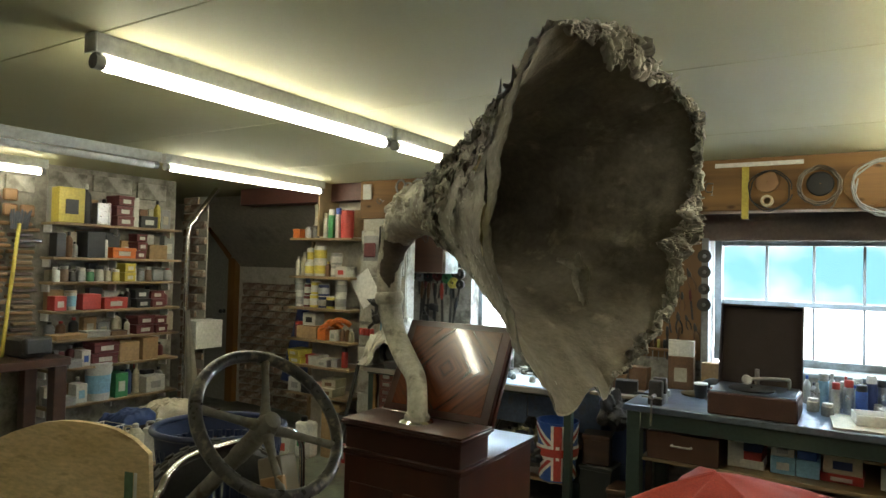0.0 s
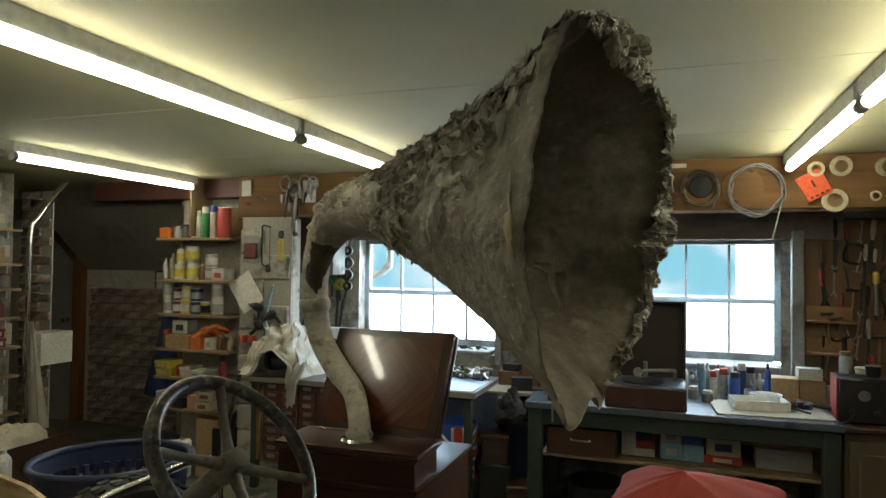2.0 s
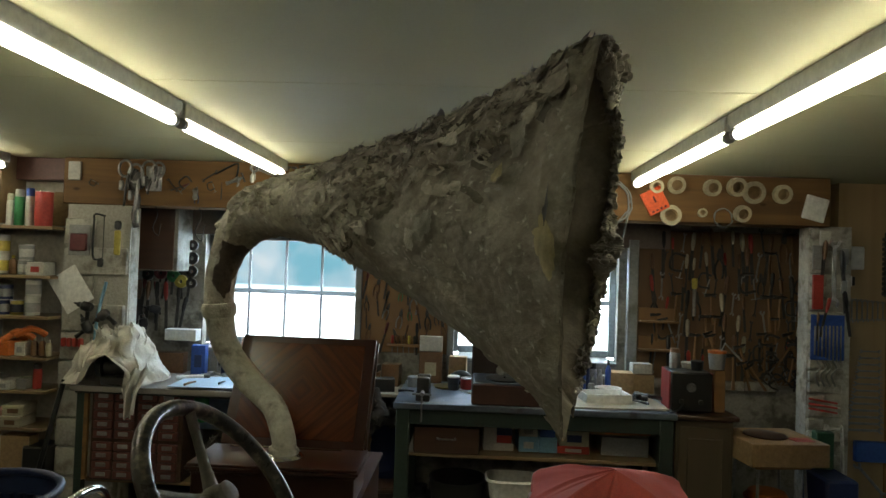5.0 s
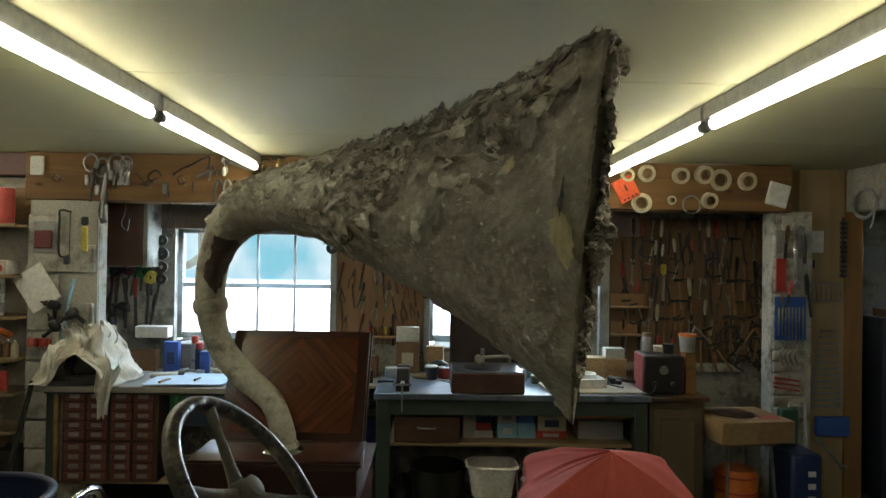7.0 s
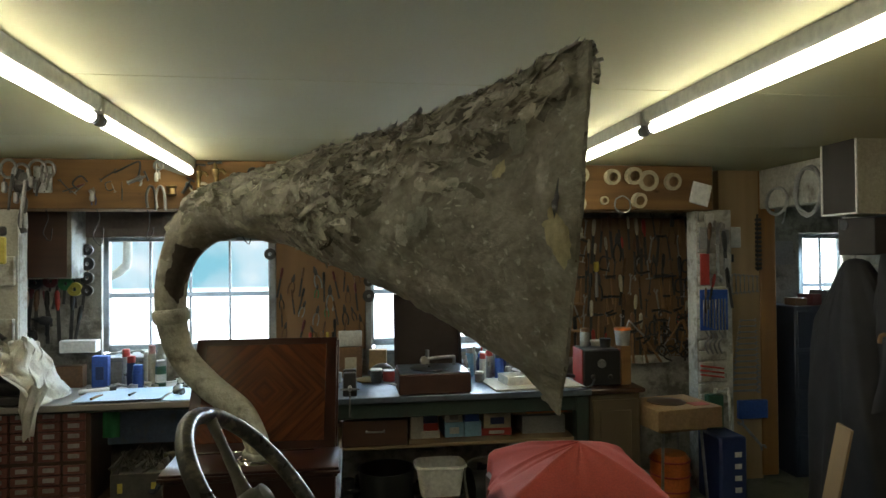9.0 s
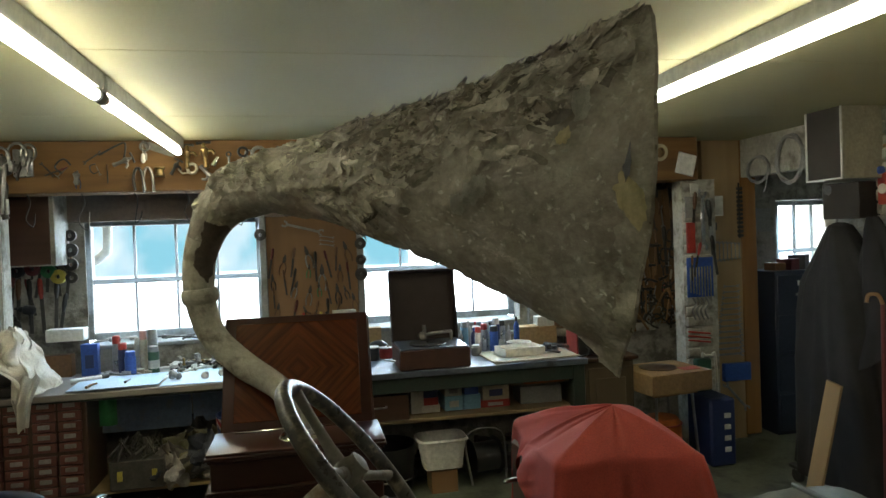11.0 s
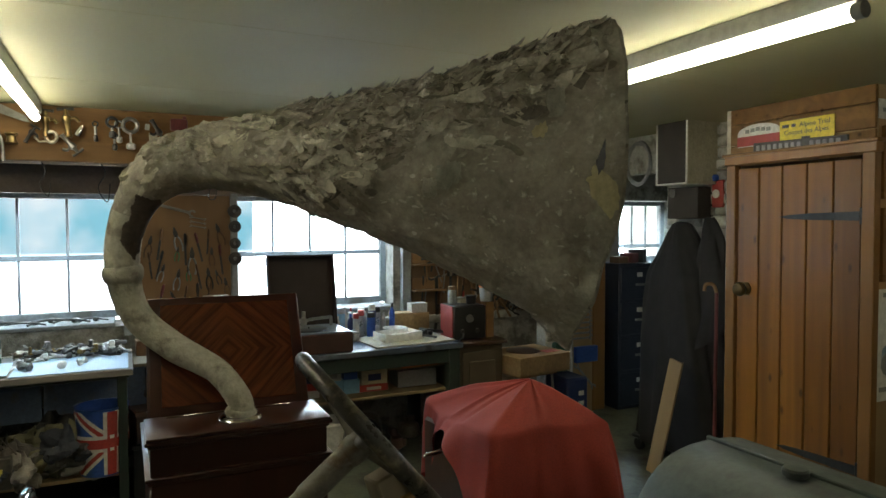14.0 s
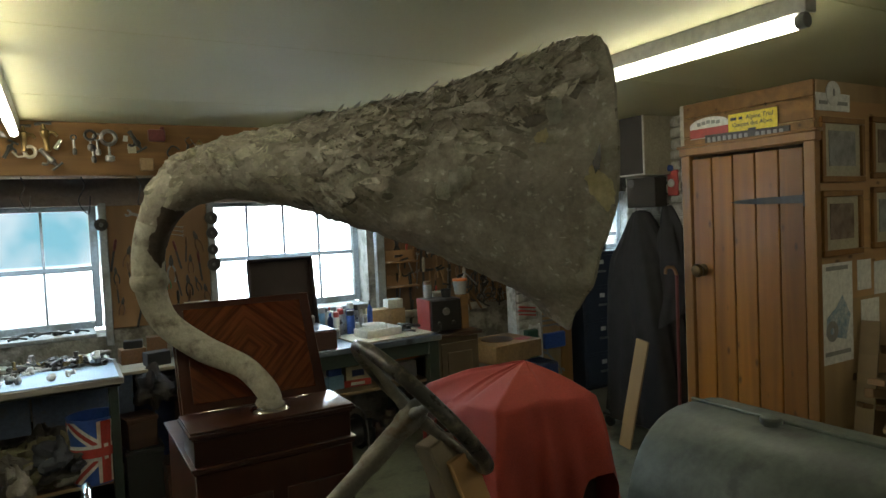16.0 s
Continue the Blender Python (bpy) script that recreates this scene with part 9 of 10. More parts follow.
def folded_cloth(at, wide, deep, high, mat, seed, label):
    """A loosely folded cloth: flat on top, with creases and a rounded edge that spills over."""
    def fn(u, v):
        x, y = 2 * u - 1, 2 * v - 1
        e = max(0.0, 1 - max(abs(x), abs(y)) ** 4)
        q = Vector((u * 4 + seed, v * 3, seed * 0.7))
        f = 0.5 - abs(noise.noise(q)) + 0.5 * (0.5 - abs(noise.noise(q * 2.3)))
        return Vector((wide / 2 * x * (1 + 0.12 * noise.noise(q)), deep / 2 * y * (1 + 0.14 * noise.noise(q + Vector((7, 0, 0)))), high * e ** 0.5 * (0.7 + 0.5 * f) + 0.003))
    bm = bm_new()
    add_sheet(bm, fn, 44, 44)
    single("folded_cloth", bm, mat, label, "cloth", at, seed * 11, "cloths on the chest")


M["blue_cloth"] = surface("faded_blue_cloth", (0.045, 0.075, 0.19), (0.03, 0.05, 0.13), 0.9, big=5, fine=150, bump=0.2)
M["cream_cloth"] = surface("cream_cotton_cloth", (0.52, 0.46, 0.34), (0.42, 0.37, 0.27), 0.9, big=5, fine=150, bump=0.2)
folded_cloth((-4.36, 3.30, 0.40), 0.30, 0.36, 0.10, M["blue_cloth"], 1.0, "folded faded blue cloth on the dark chest")
folded_cloth((-4.36, 3.64, 0.40), 0.28, 0.40, 0.12, M["cream_cloth"], 0.4, "crumpled cream cloth on the dark chest")
hb = thing("storage_box", "low dark chest against the wall under the shelves", "chest", (-4.42, 3.62, 0))
pbox("chest_body", (0, 0, 0.19), (0.34, 0.90, 0.38), M["walnut"], hb, 0.006)
pbox("chest_lid", (0, 0, 0.39), (0.36, 0.92, 0.02), M["walnut"], hb, 0.004)
carton((-3.97, 3.14, 0), 0.26, 0.46, 0.20, "brown", None, 0, gname, "on the floor by the shelves")
for k, (y, c) in enumerate(((3.06, "cream"), (3.24, "white"))):
    j = thing("plastic_jug", f"{c} plastic oil jug standing on a low box", "jug", (-3.95, y, 0.204), 20 + 14 * k)
    bm = bm_new()
    add_box(bm, (0, 0, 0.12), (0.15, 0.11, 0.24), None, 0.025, 2)
    add_lathe(bm, [(0.05, 0.235), (0.03, 0.265), (0.022, 0.27)], 14, Matrix.Translation((0.03, 0, 0)))
    part("jug_body", bm, pm(c), j)
    bm = bm_new()
    add_tube(bm, smooth_path([(-0.055, 0, 0.235), (-0.05, 0, 0.27), (-0.01, 0, 0.275), (0.015, 0, 0.262)], 4), 0.009, 8)
    part("jug_handle", bm, pm(c), j)
    plathe("jug_cap", [(0.022, 0.268), (0.022, 0.295), (0.01, 0.30)], pm("white"), j, (0.03, 0, 0), 12)
wbk = thing("wire_basket", "white wire basket of red packets by the shelves", "basket", (-4.12, 2.92, 0.38), 8)
for z in (0.0, 0.05, 0.10):
    bm = bm_new()
    add_tube(bm, [(-0.10, -0.13, z), (0.10, -0.13, z), (0.10, 0.13, z), (-0.10, 0.13, z)], 0.005, 6, False, True)
    part("hoop", bm, M["white"], wbk)
for k in range(7):
    bm = bm_new()
    y = -0.12 + 0.04 * k
    add_tube(bm, [(0.10, y, 0.10), (0.10, y, 0.0), (-0.10, y, 0.0), (-0.10, y, 0.10)], 0.004, 6)
    part("wire", bm, M["white"], wbk)
carton((-4.12, 2.92, 0.385), 0.13, 0.20, 0.07, "red", "white", 8, gname, "in the wire basket")
carton((-4.12, 2.92, 0), 0.22, 0.28, 0.375, "grey", None, 8, gname, "under the wire basket")
sheet = thing("dust_sheet", "long pale grey dust sheet hanging from the shelf end", "dust sheet", (-4.63, 4.0, 0))
bm = bm_new()
add_sheet(bm, lambda u, v: Vector((0.12 * (u - 0.5) * (0.5 + v) + 0.03 * v, 0.03 * math.sin(14 * u) * v + 0.05 * v, 1.22 - 0.82 * v)), 26, 18, 0.003)
part("hanging_sheet", bm, M["white_cloth"], sheet)
pipe = thing("chrome_pipe", "bright bent exhaust pipe standing against the wall", "pipe", (-4.78, 4.10, 0))
bm = bm_new()
add_tube(bm, smooth_path([(0, 0, 0.0), (0, 0, 0.9), (0, 0, 1.85), (0.02, 0.06, 2.05), (0.05, 0.26, 2.34)], 8), 0.024, 14)
part("pipe_body", bm, M["chrome"], pipe)
wb = thing("white_box", "white metal box fixed low beyond the shelves", "box", (-4.86, 4.35, 0.85))
pbox("box_body", (0, 0, 0.12), (0.2, 0.3, 0.26), M["white"], wb, 0.004)
pole = thing("broom", "broom with bright yellow handle leaning on the wall", "broom", (-4.60, 2.52, 0))
pcyl("handle", (0.1, -0.16, 0.0), (-0.18, 0.14, 1.9), 0.013, pm("yellow"), pole)
bm = bm_new()
for k in range(46):
    a = rnd.uniform(-0.045, 0.045)
    add_tube(bm, [(-0.18 + a * 0.5, 0.14 + a, 1.86), (-0.185 + a * 0.9, 0.15 + a * 1.2, 1.99 + rnd.uniform(-0.03, 0.02))], 0.004, 5)
part("bristle_head", bm, paint("bristle_grey", (0.05, 0.055, 0.075), 0.8), pole, "blue-grey bristle head")
fr = thing("tool_rack", "wooden rack holding rows of old wooden tools", "tool rack", (-4.86, 2.62, 0))
for k in range(22):
    for e in (0, 1):
        pbox("wooden_tool", (0.02, 0.10 - 0.21 * e + rl.uniform(-0.03, 0.03), 1.04 + 0.041 * k), (0.05, rl.uniform(0.13, 0.2), 0.028), rl.choice((M["shelf"], M["board"], M["walnut"], M["board"])), fr, 0.007)
for k in range(5):
    pbox("hand_saw", (0.02, -0.12 + 0.12 * (k % 3), 2.0 + 0.11 * (k // 3)), (0.03, 0.10, 0.09), M["board"], fr, 0.01)
bv = thing("bench_vice", "heavy dark vice on a dark bench at the wall", "vice", (-4.55, 2.62, 0.96))
pbox("vice_body", (0, 0, 0.07), (0.26, 0.16, 0.14), M["dark_steel"], bv, 0.02)
pbox("vice_jaw", (0.16, 0, 0.09), (0.07, 0.18, 0.12), M["dark_steel"], bv, 0.015)
db = thing("workbench", "dark wooden bench against the end wall", "workbench", (-4.60, 2.35, 0), 0, "workbenches")
pbox("top", (0, 0, 0.93), (0.55, 0.95, 0.06), M["walnut"], db, 0.006)
for y in (-0.42, 0.42):
    for x in (-0.2, 0.2):
        pbox("leg", (x, y, 0.45), (0.09, 0.09, 0.9), M["walnut"], db, 0.006)

# ---------------------------------------------------------------- recess behind
rd = thing("door_2", "plain grey-painted door with sloping head in the recess", "door", (-6.26, 5.62, 0), 0, "", "structure")
bm = bm_new()
add_prism(bm, [(-0.40, 0), (0.27, 0), (0.27, 1.70), (-0.10, 2.02), (-0.40, 2.02)], -0.02, 0.02, pose(0, 0, 0, 90, 0, 0))
part("leaf", bm, surface("dull_grey_door_paint", (0.34, 0.34, 0.29), (0.27, 0.27, 0.23), 0.6, fine=40, bump=0.1), rd)
pbox("frame_post", (0.35, -0.02, 0.85), (0.12, 0.08, 1.70), M["pine_trim"], rd)
bm = bm_new()
add_lathe(bm, [(0.026, 0), (0.026, 0.006), (0.011, 0.012), (0.011, 0.035), (0.028, 0.05), (0.022, 0.066), (0.006, 0.07)], 18, Matrix.Translation((0.20, -0.022, 1.06)) @ pose(0, 0, 0, 90, 0, 0))
part("knob", bm, M["iron"], rd, "round dark door knob")
bm = bm_new()
add_box(bm, (0, 0, 0), (0.07, 0.03, 0.54), pose(0, 0, 0, 0, -48, 0), 0.005)
single("sloping_rail", bm, M["pine_trim"], "sloping wooden head rail over the recess door", "rail", (-6.16, 5.585, 1.885), 0, "", "structure")
bm = bm_new()
add_sheet(bm, lambda u, v: Vector((-5.86 + 1.75 * u, 5.645 - 0.75 * v, 1.60 + 0.74 * v)), 4, 4, 0.03)
tagged(new("recess_slope", mesh_of("recess_slope", bm, M["plaster"])), "sloping plastered soffit in the recess", "ceiling", "", "structure")
pf = thing("picture", "small dark framed print in the recess", "picture", (-4.86, 5.63, 1.49))
for x, z, sw, shh in ((-0.07, 0, 0.016, 0.22), (0.07, 0, 0.016, 0.22), (0, 0.102, 0.124, 0.016), (0, -0.102, 0.124, 0.016)):
    pbox("frame_side", (x, 0, z), (sw, 0.02, shh), M["black"], pf, 0.003)
pbox("print", (0, 0.004, 0), (0.126, 0.004, 0.19), M["paper"], pf, 0)
cl = thing("hanging_coat", "dark blue coat hanging by the recess", "coat", (-4.02, 4.98, 0))
bm = bm_new()
add_sheet(bm, lambda u, v: Vector((-0.06 + (0.05 + 0.27 * v) * math.cos(2 * math.pi * u) * (1 + 0.12 * math.sin(40 * u + 3 * v)), (0.05 + 0.08 * v) * math.sin(2 * math.pi * u) * (1 + 0.2 * math.sin(30 * u + 2 * v)), 1.62 - 1.1 * v)), 60, 14)
part("coat_body", bm, pm("dark blue"), cl)

# ---------------------------------------------------------------- pier, plywood end and doorway
PF = 4.678
bl = thing("spanner_set", "blue backing card holding a row of bright spanners", "spanner set", (2.00, PF, 1.32))
pbox("backing_card", (0, -0.004, 0), (0.22, 0.006, 0.30), pm("blue"), bl, 0.002)
for k in range(8):
    bm = bm_new()
    add_box(bm, (-0.085 + 0.024 * k, -0.012, -0.02 - 0.003 * k), (0.009, 0.008, 0.19 + 0.008 * k), None, 0.002)
    part("small_spanner", bm, M["steel"], bl)
rk = thing("red_rack", "red plastic tool holder on the pier", "holder", (1.93, PF, 1.62))
pbox("holder_body", (0, -0.008, 0), (0.07, 0.016, 0.23), pm("red"), rk, 0.003)
spanner((2.03, PF - 0.008, 1.75), 0, 0.44, 0, "spanners on the pier", "chrome")
for k, (x, z, L, m2, a) in enumerate(((1.965, 1.88, 0.18, "steel", 4), (2.085, 1.80, 0.22, "dark_steel", -5), (1.99, 1.52, 0.14, "dark_steel", 12), (2.11, 1.56, 0.16, "steel", -8), (1.93, 1.44, 0.10, "dark_steel", 0))):
    file_tool((x, PF - 0.004, z), 0, L / 0.16, "tools on the pier", ("brown", "black", "red", "black", "brown")[k], a)
for k in range(4):
    bm = bm_new()
    add_tube(bm, smooth_path([(0, 0, 0.1), (0.02, -0.01, 0.05), (-0.012, -0.01, 0.0), (0.015, -0.01, -0.07)], 4), 0.007, 8)
    single("hook_spanner", bm, M["steel"], "curved steel spanner hung on the pier", "spanner", (1.93 + 0.035 * k, PF - 0.01, 1.07), 0, "spanners on the pier")
for k in range(3):
    bm = bm_new()
    add_box(bm, (0, -0.006, 0), (0.19, 0.008, 0.014), pose(0, 0, 0, 0, 8, 0), 0.003)
    single("red_file", bm, pm("red"), "thin red-painted rod hung across the pier", "rod", (1.98, PF, 0.90 - 0.032 * k), 0, "rods on the pier")
for x, z, w, h, c in ((2.10, 1.86, 0.05, 0.11, "grey"), (2.10, 1.66, 0.04, 0.09, "silver"), (1.92, 1.85, 0.06, 0.16, "grey"), (1.97, 1.98, 0.07, 0.1, "white")):
    t = thing("tool_packet", f"{c} tool packet hung on the white pier", "packet", (x, PF, z))
    pbox("packet_body", (0, -0.008, 0), (w, 0.014, h), pm(c), t, 0.004)
rod = thing("tubular_trestle", "white metal frame leaning at the pier foot", "frame", (2.02, 4.60, 0))
bm = bm_new()
add_tube(bm, smooth_path([(-0.03, 0.03, 0.0), (-0.03, 0.06, 0.68), (0.0, 0.065, 0.72), (0.05, 0.065, 0.72), (0.08, 0.06, 0.68), (0.08, 0.03, 0.0)], 5), 0.010, 10)
part("frame_tube", bm, M["white"], rod)
gc = thing("green_case", "dark green flat tool case leaning at the pier", "case", (1.93, 4.57, 0.485))
pbox("case_body", (0, 0, 0.12), (0.12, 0.06, 0.24), pm("dark green"), gc, 0.008)

EF = 4.857
for k in range(13):
    z = 1.22 - 0.045 * k
    spanner((2.385 - 0.003 * k, EF, z), 0, 0.14 + 0.010 * k, 90, "graded spanners on the plywood")
for k in range(8):
    spanner((2.22 + 0.035 * k, EF, 1.50), 0, 0.17 - 0.006 * k, 0, "small spanners on the plywood")
bb = thing("blue_holder", "blue plastic holder screwed to the plywood", "holder", (2.40, EF, 0.54))
pbox("holder_body", (0, -0.02, 0), (0.24, 0.04, 0.14), pm("blue"), bb, 0.006)
spanner((2.40, EF - 0.004, 0.34), 0, 0.30, 138, "spanners on the plywood")
sk = thing("socket_rail", "black rail of sockets beside the doorway", "socket rail", (2.475, EF, 1.82))
for k in range(12):
    pcyl("socket", (-0.02, -0.014, -0.2 + 0.034 * k), (0.02, -0.014, -0.2 + 0.034 * k), 0.013, M["dark_steel"], sk, 10)
pbox("rail", (0, -0.004, 0), (0.012, 0.006, 0.44), M["black"], sk, 0.001)
pl = thing("white_packets", "pale packets hung on the plywood", "packet", (2.28, EF, 1.86))
pbox("packet_body", (0, -0.01, 0), (0.10, 0.016, 0.16), M["paper"], pl, 0.006)
sw2 = thing("light_switch", "small white switch box on the plywood", "switch", (2.22, EF, 1.70))
pbox("switch_body", (0, -0.012, 0), (0.05, 0.024, 0.07), M["white"], sw2, 0.004)
pbox("black_side", (0.035, -0.012, 0), (0.02, 0.024, 0.06), M["black"], sw2, 0.003)
bm = bm_new()
add_box(bm, (2.56, 4.885, 1.21), (0.14, 0.06, CEIL), None, 0.006)
tagged(new("trim_doorway", mesh_of("trim_doorway", bm, M["pine_trim"])), "varnished pine doorway jamb", "trim", "", "structure")
coil((2.496, 4.28, 2.16), -90, 0.13, 0.008, 4, pm("grey"), "loops of grey cable hung above the doorway", 0.0, 1.25)
coil((2.496, 4.62, 2.12), -90, 0.12, 0.006, 4, pm("grey"), "tangled grey cable loops by the doorway", 0.05, 0.8)

# loudspeakers on the brick wall
ls = thing("loudspeaker", "cream loudspeaker box with dark brown grille on the wall", "loudspeaker", (2.345, 3.635, 1.95))
pbox("cabinet_box", (0, 0, 0.22), (0.30, 0.285, 0.44), pm("cream"), ls, 0.004)
pbox("grille", (-0.152, 0, 0.22), (0.008, 0.265, 0.42), M["grille_cloth"], ls, 0.002)
bm = bm_new()
for c, s in (((-0.157, -0.138, 0.22), (0.008, 0.009, 0.44)), ((-0.157, 0.138, 0.22), (0.008, 0.009, 0.44)), ((-0.157, 0, 0.0045), (0.008, 0.267, 0.009)), ((-0.157, 0, 0.4355), (0.008, 0.267, 0.009))):
    add_box(bm, c, s)
part("grille_edging", bm, M["white"], ls)
l2 = thing("loudspeaker", "small black loudspeaker hung below the cream one", "loudspeaker", (2.40, 3.66, 1.715), 8)
pbox("cabinet_box", (0, 0, 0.11), (0.19, 0.25, 0.22), M["grille_cloth"], l2, 0.006)
plathe("cone", [(0.03, 0), (0.03, 0.006), (0.02, 0.004)], M["dark_steel"], l2, m=Matrix.Translation((-0.096, 0.08, 0.18)) @ pose(0, 0, 0, 0, -90, 0))
rs = thing("red_reel", "red packet and blue reel hung on the brick wall", "packet", (2.48, 3.478, 1.885))
pbox("packet_body", (-0.012, 0, 0), (0.02, 0.10, 0.19), pm("red"), rs, 0.006)
plathe("white_disc", [(0.03, 0), (0.03, 0.006), (0.004, 0.007)], M["white"], rs, m=Matrix.Translation((-0.022, 0.01, 0.0)) @ pose(0, 0, 0, 0, -90, 0))
pbox("blue_top", (-0.03, 0.03, 0.11), (0.05, 0.07, 0.045), pm("blue"), rs, 0.01)
for z, y, h in ((2.20, 3.36, 0.16), (2.24, 3.27, 0.22)):
    bm = bm_new()
    add_box(bm, (0, 0, 0), (0.006, 0.075, h), None, 0.001)
    single("wall_chart", bm, M["paper"], "small white card fixed on the brick wall", "card", (2.494, y, z), 0, "cards on the brick wall")
bm = bm_new()
add_box(bm, (0, 0, 0), (0.008, 0.07, 0.02))
single("dark_strip", bm, M["black"], "dark strip label on the white card", "label", (2.488, 3.36, 2.20))
hk = thing("handrail_hook", "red-painted pole leaning beside the pine door", "pole", (2.14, 3.20, 0))
pcyl("pole_body", (0, 0, 0), (0.01, 0.0, 1.24), 0.011, pm("dark red"), hk)
bm = bm_new()
add_tube(bm, smooth_path([(0.01, 0, 1.24), (0.0, 0.02, 1.29), (-0.03, 0.05, 1.29), (-0.045, 0.05, 1.25)], 4), 0.011, 8)
part("hook_end", bm, M["board"], hk)

# filing cabinets in the next room
fc = thing("filing_cabinet", "dark blue steel filing cabinet in the next room", "filing cabinet", (2.98, 5.00, 0))
pbox("cabinet_body", (0, 0, 0.66), (0.46, 0.36, 1.32), M["cabinet_blue"], fc, 0.006)
for k in range(4):
    d = pbox("drawer", (0, -0.186, 0.18 + 0.32 * k), (0.42, 0.014, 0.29), M["cabinet_blue"], fc, 0.005)
    pbox("card_holder", (0.0, -0.196, 0.26 + 0.32 * k), (0.06, 0.006, 0.04), M["paper"], d, 0.001)
    pbox("pull", (0.0, -0.2, 0.17 + 0.32 * k), (0.1, 0.016, 0.02), M["steel"], d, 0.004)
for k, (x, c) in enumerate(((2.86, "brown"), (2.98, "dark red"), (3.08, "black"))):
    carton((x, 4.95, 1.321 + 0.03 * (k % 2) * 0), 0.1, 0.14, 0.06 + 0.03 * k, c, None, 15 * k, "", "on the filing cabinet")
bm = bm_new()
add_box(bm, (0, 0, 0), (0.24, 0.006, 0.20), None, 0.001)
single("wall_photo", bm, pm("grey"), "grey photograph pinned on the far wall", "photograph", (2.90, 5.193, 1.74))

# ---------------------------------------------------------------- signs over the door
SX = 2.160
rp = thing("rally_plate", "red and white enamel rally plate above the door", "plate", (SX, 2.915, 2.20))
bm = bm_new()
add_prism(bm, [(-0.145, -0.06)] + [(-0.145 + 0.0, 0.01)] + [(0.145 * math.cos(a), 0.02 + 0.05 * math.sin(a)) for a in [math.pi - math.pi * k / 12 for k in range(13)]] + [(0.145, -0.06)], 0, 0.004, Matrix(((0, 0, -1, 0), (-1, 0, 0, 0), (0, 1, 0, 0), (0, 0, 0, 1))))
part("white_plate", bm, M["white"], rp)
bm = bm_new()
add_box(bm, (-0.006, 0, -0.028), (0.003, 0.288, 0.058))
part("red_field", bm, pm("red"), rp)
bm = bm_new()
for k in range(5):
    add_box(bm, (-0.006, 0.075 - 0.036 * k, 0.03 + 0.004 * (2 - abs(2 - k))), (0.003, 0.026, 0.022))
part("dark_marks", bm, pm("grey"), rp)
yp = thing("yellow_sign", "yellow enamel sign with black lettering", "sign", (SX, 2.61, 2.195), -90)
pbox("sign_plate", (0, -0.003, 0), (0.325, 0.005, 0.125), paint("sign_yellow", (0.78, 0.62, 0.02), 0.35), yp, 0.001)
for text, z, size, x in (("Alpine Trial", 0.02, 0.038, 0.05), ("Coupes des Alpes", -0.018, 0.036, 0.0)):
    ob = new("lettering", write(text, (0, 0, 0), 0, size, M["black"], 0.0008))
    ob.parent = yp
    ob.matrix_local = pose(x, -0.0068, z, 90, 0, 0)
for x, z, w in ((-0.125, 0.032, 0.04), (-0.075, 0.032, 0.024), (0.0, -0.045, 0.05)):
    bm = bm_new()
    add_box(bm, (x, -0.0065, z), (w, 0.002, 0.017))
    part("unread_word", bm, M["black"], yp)
nb = thing("name_board", "dark weathered name board with pale raised letters", "name board", (SX - 0.008, 2.655, 2.112), -90)
bm = bm_new()
add_box(bm, (0, 0, 0), (0.57, 0.014, 0.07), pose(0, 0, 0, 0, 1.5, 0), 0.003)
part("board", bm, M["dark_steel"], nb)
for k in range(14):
    if k == 8:
        continue
    x = -0.25 + k * 0.0375
    bm = bm_new()
    add_box(bm, (x, -0.009, -x * 0.026), (0.024, 0.006, 0.04), None, 0.002)
    part("raised_bar", bm, pm("grey"), nb)

# ---------------------------------------------------------------- picture wall and timber
PW = 2.248


def framed(x0, x1, z0, z1, tone, label):
    t = thing("framed_picture", label, "framed picture", ((x0 + x1) / 2, PW, (z0 + z1) / 2), 0, "pictures on the pine wall")
    W, H = x1 - x0, z1 - z0
    for c, s in (((0, -0.012, H / 2 - 0.018), (W, 0.022, 0.036)), ((0, -0.012, -H / 2 + 0.018), (W, 0.022, 0.036)), ((-W / 2 + 0.018, -0.012, 0), (0.036, 0.022, H - 0.072)), ((W / 2 - 0.018, -0.012, 0), (0.036, 0.022, H - 0.072))):
        bm = bm_new()
        add_box(bm, c, s, None, 0.004)
        part("frame_side", bm, M["pine_trim"], t)
    pbox("mount", (0, -0.006, 0), (W - 0.07, 0.004, H - 0.07), pm("cream"), t, 0)
    bm = bm_new()
    add_box(bm, (0, -0.0095, 0.01), (W - 0.17, 0.003, H - 0.17))
    part("print", bm, surface("old_print_" + tone, tuple(c * 0.7 + 0.12 for c in COL[tone]), tuple(c * 0.5 for c in COL[tone]), 0.5, big=14, fine=60, bump=0), t)
    return t


framed(2.22, 2.66, 1.80, 2.17, "grey", "old monochrome print in a pine frame")
framed(2.22, 2.63, 1.38, 1.755, "brown", "old brown print in a pine frame")
framed(2.74, 3.16, 1.82, 2.19, "brown", "old brown print in a wide pine frame")
framed(2.74, 3.14, 1.40, 1.77, "grey", "old grey print in a wide pine frame")
pp = thing("rally_plaque", "small white enamel rally plaque", "plaque", (2.36, PW, 2.27))
pbox("plaque_plate", (0, -0.004, -0.015), (0.34, 0.006, 0.10), M["white"], pp, 0.002)
bm = bm_new()
add_lathe(bm, [(0.07, 0), (0.07, 0.006), (0.01, 0.007)], 28, Matrix.Translation((0, -0.004, 0.035)) @ pose(0, 0, 0, 90, 0, 0))
part("round_top", bm, M["white"], pp)
